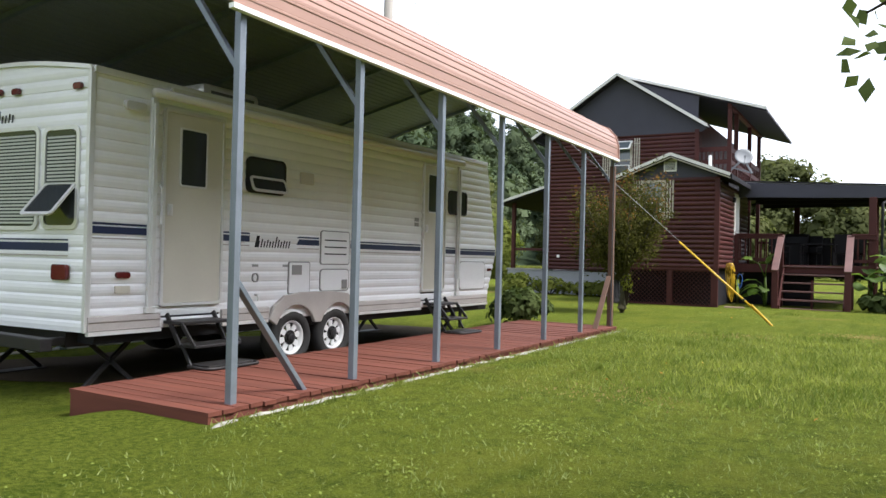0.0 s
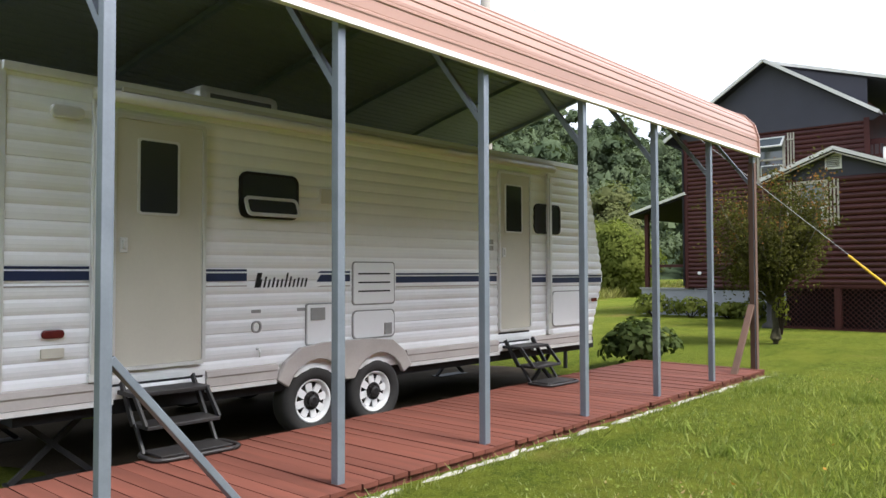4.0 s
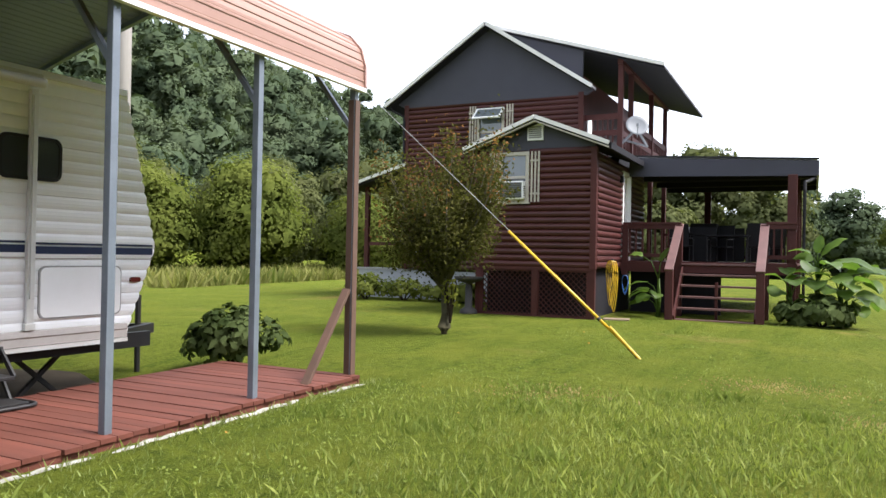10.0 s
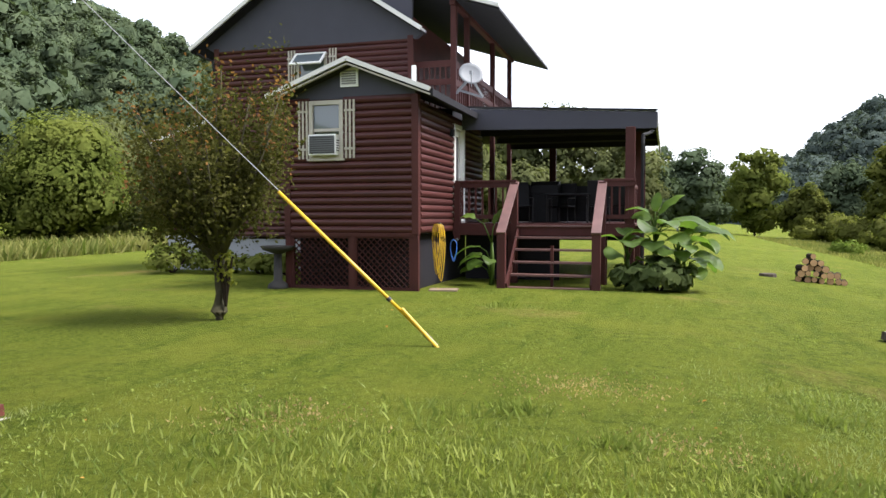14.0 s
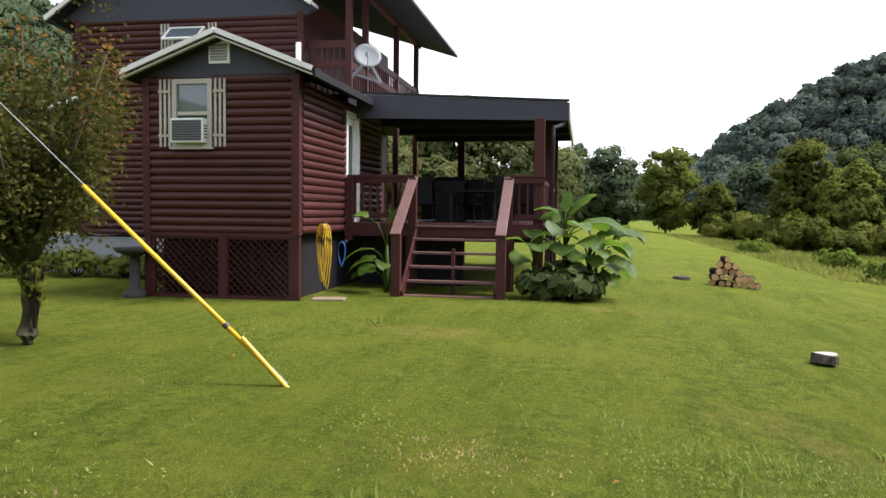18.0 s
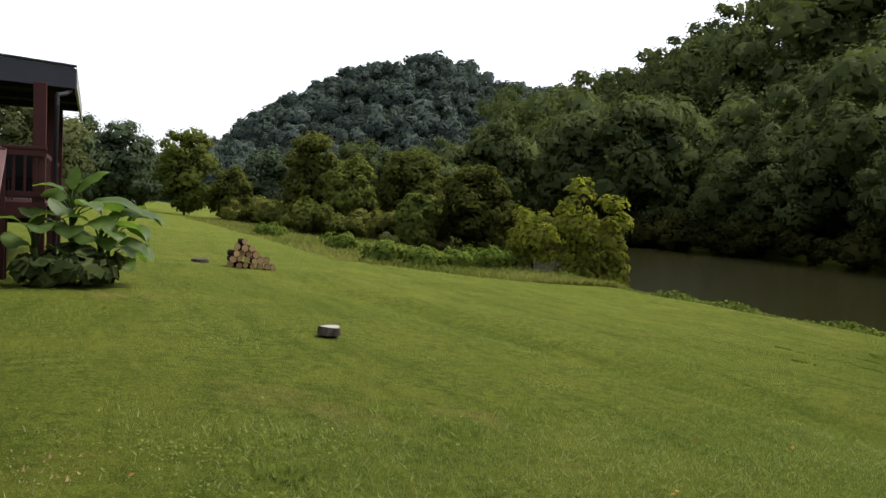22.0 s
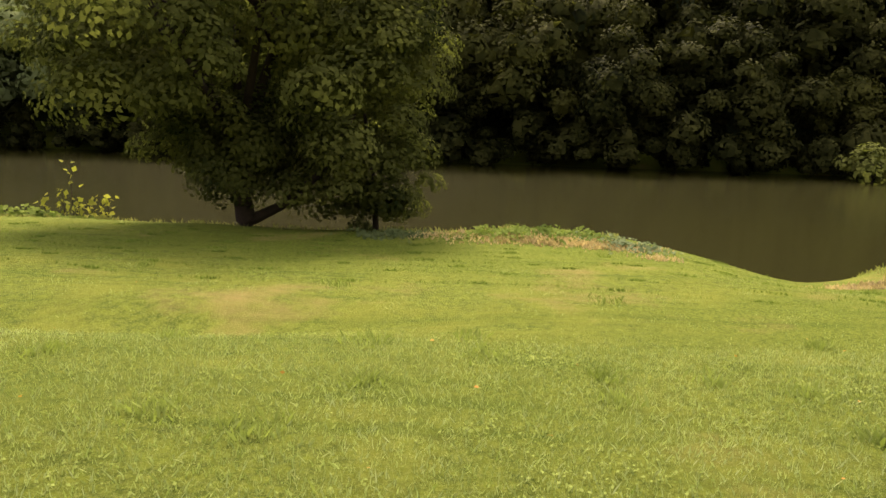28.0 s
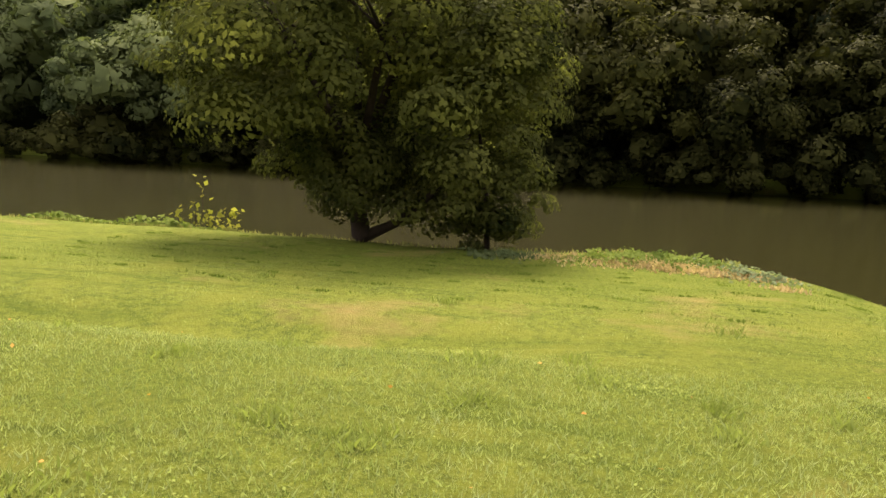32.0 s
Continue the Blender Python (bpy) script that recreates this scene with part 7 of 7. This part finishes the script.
# garden hoses on the wing's corner
def hose(name, label, mat_, x, y, z, rx, rz, loops, r, seed):
    h = thing(name, label, "hose", "coiled garden hoses", at=(x, y, 0))
    rh = random.Random(seed)
    for k in range(loops):
        bm = bmesh.new()
        dz, dx = rh.uniform(-0.35, 0.12), rh.uniform(-0.06, 0.06)
        pts = []
        for j in range(21):
            q = 2 * math.pi * j / 20
            pts.append((dx + rx * math.sin(q) * (0.7 + 0.3 * math.cos(q)), -0.02 * k, z - rz * (1 - math.cos(q)) * (1 + dz)))
        tube(bm, pts, r, 6, False)
        part("hose_loop", bm, mat_, h, smooth=True)
    bm = bmesh.new()
    tube(bm, [(0, 0.0, z), (0, 0.12, z)], 0.03, 8)
    part("hook", bm, M_BLACK_MET, h)
    return h


hose("garden_hose", "yellow garden hose hung in long coils by the wing", M_YELLOW, -4.02, 23.62, 1.30, 0.105, 0.52, 5, 0.009, 2)
hose("garden_hose", "thin blue garden hose hung beside the yellow one", M_BLUEHOSE, -3.74, 23.9, 0.98, 0.09, 0.26, 2, 0.008, 4)
pv = tagged(part("paving_slab", bxm((-0.28, -0.2, 0), (0.28, 0.2, 0.05)), M_SLAB, bevel=0.01), "small flat paving slab in the grass", "slab")
pv.matrix_basis = pose(-3.85, 23.4, -0.02, 0, 0, 10)
bb = thing("bird_bath", "dark pedestal bird bath beside the wing", "bird bath", at=(-7.2, 22.9, 0))
bm = bmesh.new()
tube(bm, [(0, 0, -0.05), (0, 0, 0.08), (0, 0, 0.16), (0, 0, 0.70)], [0.22, 0.20, 0.09, 0.08], 14)
part("pedestal", bm, M_TYRE, bb, smooth=True)
bm = bmesh.new()
tube(bm, [(0, 0, 0.70), (0, 0, 0.78), (0, 0, 0.86)], [0.08, 0.30, 0.36], 18)
part("basin", bm, M_TYRE, bb, smooth=True)


# ---- plants ----
def paddle(bm, root, az, pitch, length, width, droop, n_=9, roll=0.0):
    """A broad leaf that leaves its stalk at a pitch and bends down along its length."""
    a = radians(az)
    h = Vector((math.cos(a), math.sin(a), 0))
    side0 = Vector((-math.sin(a), math.cos(a), 0))
    c = Vector(root)
    prev = None
    for k in range(n_ + 1):
        u = k / n_
        p = radians(pitch - droop * u)
        d = h * math.cos(p) + Vector((0, 0, math.sin(p)))
        nrm = h * -math.sin(p) + Vector((0, 0, math.cos(p)))
        side = side0 * math.cos(roll) + nrm * math.sin(roll)
        w = width * 0.5 * math.sin(math.pi * min(1.0, 0.06 + 0.93 * u)) ** 0.62 * (1 + 0.06 * math.sin(9 * u + az))
        up = nrm * (0.16 * w + 0.012 * math.sin(14 * u + az))
        cur = [bm.verts.new(c - side * w + up), bm.verts.new(c - side * w * 0.5 + up * 0.75), bm.verts.new(c), bm.verts.new(c + side * w * 0.5 + up * 0.75), bm.verts.new(c + side * w + up)]
        if prev:
            for m in range(4):
                bm.faces.new((prev[m], prev[m + 1], cur[m + 1], cur[m]))
        prev = cur
        c = c + d * (length / n_)


def banana(x, y, tall, leaves_, seed, label="lush broad-leaved plant with arching green leaves beside the stairs"):
    t = thing("banana_plant", label, "banana plant", "broad-leaved plants beside the stairs", at=(x, y, gz(x, y)))
    r_ = random.Random(seed)
    bm = bmesh.new()
    tube(bm, [(0, 0, -0.05), (0.02, 0, tall * 0.5), (0.0, 0.02, tall)], [0.06, 0.05, 0.03], 8)
    part("stem", bm, M_BANANA, t, smooth=True)
    for az, z, reach, pitch, ln, w, droop in leaves_:
        a = radians(az + r_.uniform(-8, 8))
        root = Vector((reach * math.cos(a), reach * math.sin(a), z))
        bm = bmesh.new()
        z0 = max(0.1, min(tall, z - 0.35))
        tube(bm, [(0, 0, z0), (root.x * 0.45, root.y * 0.45, z0 + (z - z0) * 0.75), tuple(root)], [0.02, 0.014, 0.008], 5)
        paddle(bm, root, math.degrees(a), pitch, ln, w, droop, roll=r_.uniform(-0.5, 0.5))
        part("leaf", bm, M_BANANA, t, smooth=True)


banana(0.10, 25.05, 1.3, [
    (15, 1.51, 0.10, 48, 0.61, 0.33, 22), (70, 1.56, 0.05, 72, 0.42, 0.25, 12), (170, 1.53, 0.14, 30, 0.46, 0.43, 55), (-8, 1.32, 0.30, 22, 0.87, 0.38, 75),
    (25, 1.24, 0.30, 25, 0.64, 0.38, 80), (-60, 1.30, 0.22, 25, 0.51, 0.43, 80), (-110, 1.24, 0.20, 20, 0.46, 0.45, 80), (-150, 1.12, 0.25, 15, 0.46, 0.43, 70),
    (-30, 1.00, 0.30, 15, 0.55, 0.43, 80), (140, 1.36, 0.15, 40, 0.46, 0.38, 70), (-85, 0.94, 0.28, 10, 0.46, 0.45, 75), (200, 1.00, 0.25, 20, 0.46, 0.40, 70)], 1)
banana(0.68, 25.20, 0.55, [
    (0, 1.10, 0.30, 30, 0.75, 0.36, 85), (35, 1.15, 0.20, 45, 0.60, 0.34, 75), (-40, 0.95, 0.30, 20, 0.65, 0.38, 85), (150, 1.20, 0.15, 50, 0.50, 0.36, 65), (-90, 0.80, 0.25, 15, 0.55, 0.40, 80), (-15, 0.66, 0.28, 5, 0.55, 0.40, 75), (20, 0.55, 0.25, 5, 0.50, 0.36, 70), (-60, 0.45, 0.25, 0, 0.45, 0.38, 60)], 6)
banana(0.55, 24.95, 1.0, [
    (5, 1.16, 0.30, 25, 0.78, 0.33, 85), (-25, 1.00, 0.30, 15, 0.60, 0.35, 85), (40, 1.12, 0.25, 30, 0.55, 0.33, 80), (-70, 0.89, 0.25, 20, 0.46, 0.40, 80),
    (180, 1.06, 0.2, 35, 0.41, 0.38, 70), (-120, 0.83, 0.25, 15, 0.41, 0.40, 75), (-45, 0.65, 0.3, 10, 0.46, 0.38, 70), (-5, 0.71, 0.3, 5, 0.51, 0.35, 70)], 2)
banana(-0.42, 24.80, 0.75, [
    (190, 1.00, 0.2, 30, 0.41, 0.43, 70), (-75, 0.94, 0.2, 20, 0.41, 0.45, 75), (-130, 0.71, 0.2, 15, 0.37, 0.43, 75), (10, 0.89, 0.2, 20, 0.37, 0.43, 70), (-30, 0.59, 0.25, 10, 0.37, 0.40, 70), (100, 1.06, 0.1, 50, 0.37, 0.38, 60)], 3)
banana(-3.22, 24.85, 0.9, [
    (172, 1.42, 0.40, 22, 0.35, 0.25, 45), (65, 1.30, 0.10, 62, 0.41, 0.30, 25), (185, 0.80, 0.25, 5, 0.69, 0.30, 65), (205, 0.60, 0.25, 0, 0.60, 0.33, 60), (160, 0.62, 0.25, 10, 0.60, 0.30, 70),
    (230, 0.50, 0.2, 5, 0.46, 0.33, 60), (-80, 0.55, 0.15, 15, 0.37, 0.30, 70), (195, 0.40, 0.2, 0, 0.51, 0.30, 45)], 4, "dark drooping broad-leaved plant between the porch and the stairs")


def bush(name, label, at, w, h, n_lobes, per, leaf, mat_, rng_, group="", aspect=0.55):
    t = thing(name, label, "bush", group, at)
    for k in range(7):
        q = 2 * math.pi * k / 7
        bm = bmesh.new()
        tube(bm, [(0, 0, -0.05), (0.2 * w * math.cos(q), 0.2 * w * math.sin(q), h * 0.4), (0.36 * w * math.cos(q), 0.36 * w * math.sin(q), h * 0.75)], [0.02, 0.014, 0.006], 5)
        part("stem", bm, M_BARK, t)
    v_ = dome_crown(rng_, (0, 0, h * 0.5), (w / 2, w / 2, h * 0.52), n_lobes * 2, per // 2, leaf, 0.34, 0.7, aspect=aspect)
    v_[:, 2] = np.maximum(v_[:, 2], 0.01)
    crown_mesh("foliage", v_, mat_, t)
    return t


rng = np.random.default_rng(21)
bush("hydrangea_bush", "leafy green bush at the end of the deck", (-6.35, 14.0, -0.05), 1.10, 0.74, 14, 110, 0.13, M_LEAF_BUSH, rng)
bush("low_bush", "low leafy growth under the stairs' plants", (0.2, 24.6, gz(0.15, 24.5)), 1.35, 0.62, 9, 46, 0.25, M_LEAF_BUSH, rng, aspect=0.8)
bush("low_bush", "low leafy growth under the stairs' plants", (-0.30, 24.45, gz(-0.3, 24.4)), 0.8, 0.5, 6, 40, 0.22, M_LEAF_BUSH, rng, aspect=0.8)
for x, y, w, h in ((-11.9, 25.9, 1.5, 0.75), (-10.7, 26.1, 1.4, 0.62), (-9.6, 26.3, 1.2, 0.5), (-8.8, 26.2, 1.2, 0.55)):
    bush("foundation_bush", "low green bush against the block foundation", (x, y, gz(x, y)), w, h, 9, 110, 0.13, M_LEAF_WILLOW, rng, "bushes along the foundation")
for x, y, w, h in ((-11.5, 2.6, 2.2, 2.2), (-11.7, 4.4, 2.4, 2.5), (-11.6, 6.2, 2.2, 2.3), (-12.2, 8.2, 2.4, 2.4), (-12.4, 10.6, 2.4, 2.4)):
    bush("dark_bush", "dark purple-leaved bush behind the carport", (x, y, gz(x, y)), w, h, 20, 260, 0.15, M_LEAF_PURPLE, rng, "bushes behind the carport")

# reddish ornamental tree before the house
rng = np.random.default_rng(31)
orn = thing("ornamental_tree", "small twiggy ornamental tree with reddish-green leaves", "tree", at=(-5.65, 18.44, 0))
bm = bmesh.new()
tube(bm, [(0, 0, -0.1), (0.0, 0, 0.12), (0.02, 0.02, 0.5), (0.0, 0.0, 1.0)], [0.16, 0.12, 0.09, 0.085], 9)
tw = []
for k in range(34):
    q = 2 * math.pi * k / 34 * 3.7
    f = 0.25 + 0.75 * rng.random()
    top = np.array([math.cos(q) * 1.16 * f - 0.04, math.sin(q) * 1.2 * f, 3.2 - 1.9 * f * f * rng.random() + rng.normal() * 0.2])
    mid_ = np.array([top[0] * 0.58, top[1] * 0.58, 1.0 + (top[2] - 1.0) * 0.5])
    tube(bm, [(0, 0, 0.95 - 0.2 * rng.random()), tuple(mid_), tuple(top)], [0.045, 0.022, 0.006], 5)
    tw.append((mid_, top))
part("trunk", bm, M_BARK_MOSS, orn, smooth=True)
cs = []
for a, b in tw:
    for _ in range(10):
        u = 1.25 * rng.random() ** 1.25 - 0.25
        p0 = a + (b - a) * u
        e = p0 + rng.normal(size=3) * 0.26 - (0, 0, 0.06)
        k = 46
        cs.append(p0 + (e - p0) * rng.random((k, 1)) + rng.normal(size=(k, 3)) * 0.11)
cs = np.concatenate(cs)
v = leaf_quads(cs, rng.normal(size=cs.shape) + (0, 0, 0.6), 0.04 + 0.05 * rng.random(len(cs)), rng)
np_mesh("crown", v, quads_of(v), M_LEAF_RED, orn)
kk = 1500
a_ = rng.uniform(0, 2 * np.pi, kk)
r_ = 0.95 * np.sqrt(rng.random(kk))
low_ = np.stack([r_ * np.cos(a_) - 0.04, r_ * np.sin(a_), 1.05 + 0.75 * r_ * rng.random(kk) + 0.45 * rng.random(kk)], -1)
v = leaf_quads(low_, rng.normal(size=low_.shape) + (0, 0, 0.6), 0.045 + 0.05 * rng.random(kk), rng)
np_mesh("lower_leaves", v, quads_of(v), M_LEAF_RED, orn)
tips = np.concatenate([b + rng.normal(size=(26, 3)) * (0.10, 0.10, 0.16) for _, b in tw])
v = leaf_quads(tips, rng.normal(size=tips.shape) + (0, 0, 0.6), 0.035 + 0.045 * rng.random(len(tips)), rng)
np_mesh("young_leaves", v, quads_of(v), M_LEAF_TIP, orn, "reddish young leaves at the twig ends")
bush("basal_shoots", "bright green shoots at the foot of the ornamental tree", (-5.52, 18.40, 0.25), 0.30, 0.85, 5, 50, 0.07, M_LEAF_YEL, rng)

# tree beside the path whose bough hangs into the first view
bt = thing("lawn_tree", "leafy lawn tree with a low hanging bough", "tree", at=(2.9, 4.3, gz(2.9, 4.3)))
rng = np.random.default_rng(41)
bm = bmesh.new()
limbs(bm, (0, 0, 0), 6.5, 2.0, rng, 0.16, 6, 0.4)
tube(bm, [(0, 0, 2.4), (-1.2, -0.1, 3.0), (-2.4, -0.2, 2.95), (-3.05, -0.22, 2.62)], [0.07, 0.045, 0.02, 0.006], 6)
part("trunk", bm, M_BARK, bt, smooth=True)
v = lobe_crown(rng, (0.3, 0, 4.9), (1.9, 1.9, 1.8), 10, 60, 0.2, 0.4)
k = 90
u = rng.random(k)
c1 = np.stack([-2.45 - 0.68 * u, -0.2 + rng.normal(size=k) * 0.10, 2.86 - 0.36 * u + rng.normal(size=k) * 0.11], -1)
v = np.concatenate([v, leaf_quads(c1, rng.normal(size=(k, 3)) + (0, -0.6, 0.4), 0.08 + 0.04 * rng.random(k), rng, 0.65)])
np_mesh("crown", v, quads_of(v), M_LEAF_BUSH, bt)

# ---- utility pole and its stay ----
POLE_X, POLE_Y = -11.83, 16.95
pole = thing("utility_pole", "tall weathered wooden utility pole behind the carport", "utility pole", at=(POLE_X, POLE_Y, gz(POLE_X, POLE_Y)))
bm = bmesh.new()
tube(bm, [(0, 0, -0.3), (0, 0, 5), (0, 0, 11.0)], [0.16, 0.14, 0.11], 14)
part("shaft", bm, M_POLE, pole, smooth=True)
bm = bmesh.new()
tube(bm, [(0.16, -0.1, 9.3), (0.16, -0.1, 10.0)], 0.13, 10)
part("transformer", bm, M_PANEL, pole)
guy = thing("guy_wire", "slanting steel guy wire with a yellow plastic guard", "guy wire", at=(-2.08, 17.22, 0))
top = Vector((POLE_X + 2.08, POLE_Y - 17.22, 0.90 * (-2.08 - POLE_X)))
bm = bmesh.new()
tube(bm, [(0, 0, 0.02), tuple(top)], 0.0055, 6)
part("wire", bm, M_CABLE, guy)
dirn = top.normalized()
bm = bmesh.new()
tube(bm, [tuple(dirn * 0.12), tuple(dirn * 2.59)], 0.021, 10)
part("guard", bm, M_YELLOW, guy, "yellow plastic cable guard", smooth=True)
bm = bmesh.new()
tube(bm, [tuple(dirn * 0.62 + Vector((0.05, -0.02, 0))), (0.02, -0.03, -0.02)], 0.02, 8)
part("guard_tail", bm, M_YELLOW, guy, "split end of the yellow guard")
bm = bmesh.new()
tube(bm, [(0.03, 0.0, -0.2), tuple(dirn * 0.10)], 0.013, 6)
for k in (0.10, 0.16, 0.74):
    tube(bm, [tuple(dirn * k), tuple(dirn * (k + 0.045))], 0.030, 8)
part("anchor_rod", bm, M_BLACK_MET, guy)

# ---- stump, slab, wood pile ----
st = thing("tree_stump", "low weathered tree stump with a pale cut top", "stump", at=(3.30, 20.75, gz(3.30, 20.75)))
bm = bmesh.new()
tube(bm, [(0, 0, -0.08), (0, 0, 0.03), (0.02, 0.01, 0.125)], [0.19, 0.155, 0.145], 11)
rs = random.Random(4)
for q in bm.verts:
    q.co += Vector((rs.uniform(-0.018, 0.018), rs.uniform(-0.018, 0.018), 0.05 * q.co.x if q.co.z > 0.08 else 0))
part("bark", bm, M_OLDBARK, st)
bm = bmesh.new()
tube(bm, [(0.02, 0.01, 0.130), (0.02, 0.01, 0.140)], [0.142, 0.134], 11)
for q in bm.verts:
    q.co.z += 0.05 * q.co.x
part("cut_top", bm, M_STUMPTOP, st, "pale weathered cut face")
sl = tagged(part("flat_stump", (lambda b_: (tube(b_, [(0, 0, -0.05), (0, 0, 0.12), (0, 0, 0.14)], [0.26, 0.23, 0.21], 12), b_)[1])(bmesh.new()), M_OLDBARK), "flat low stump cut near the ground", "stump")
sl.matrix_basis = pose(3.1, 32.4, gz(3.1, 32.4) - 0.05)
pile = (4.3, 31.5)
rl = random.Random(9)
for level, cnt in enumerate((7, 6, 4, 3, 1)):
    for k in range(cnt):
        r = rl.uniform(0.075, 0.105)
        x = pile[0] - 0.62 + 0.19 * k + (0.10, 0.12, 0.22, 0.26, 0.42)[level] + rl.uniform(-0.03, 0.03)
        z = gz(x, pile[1]) + 0.08 + 0.155 * level + rl.uniform(-0.02, 0.02)
        lg = thing("firewood_log", "short split firewood log with a pale cut end, in a heap", "log", "logs of the firewood heap", at=(x, pile[1] + rl.uniform(-0.12, 0.12), z), rz=rl.uniform(-14, 14))
        bm = bmesh.new()
        tube(bm, [(0, 0, 0), (0, 0.42, 0)], r, 9)
        part("bark", bm, M_BARK, lg)
        bm = bmesh.new()
        tube(bm, [(0, -0.012, 0), (0, -0.001, 0)], r * 0.93, 9)
        part("cut_end", bm, M_CUT, lg)
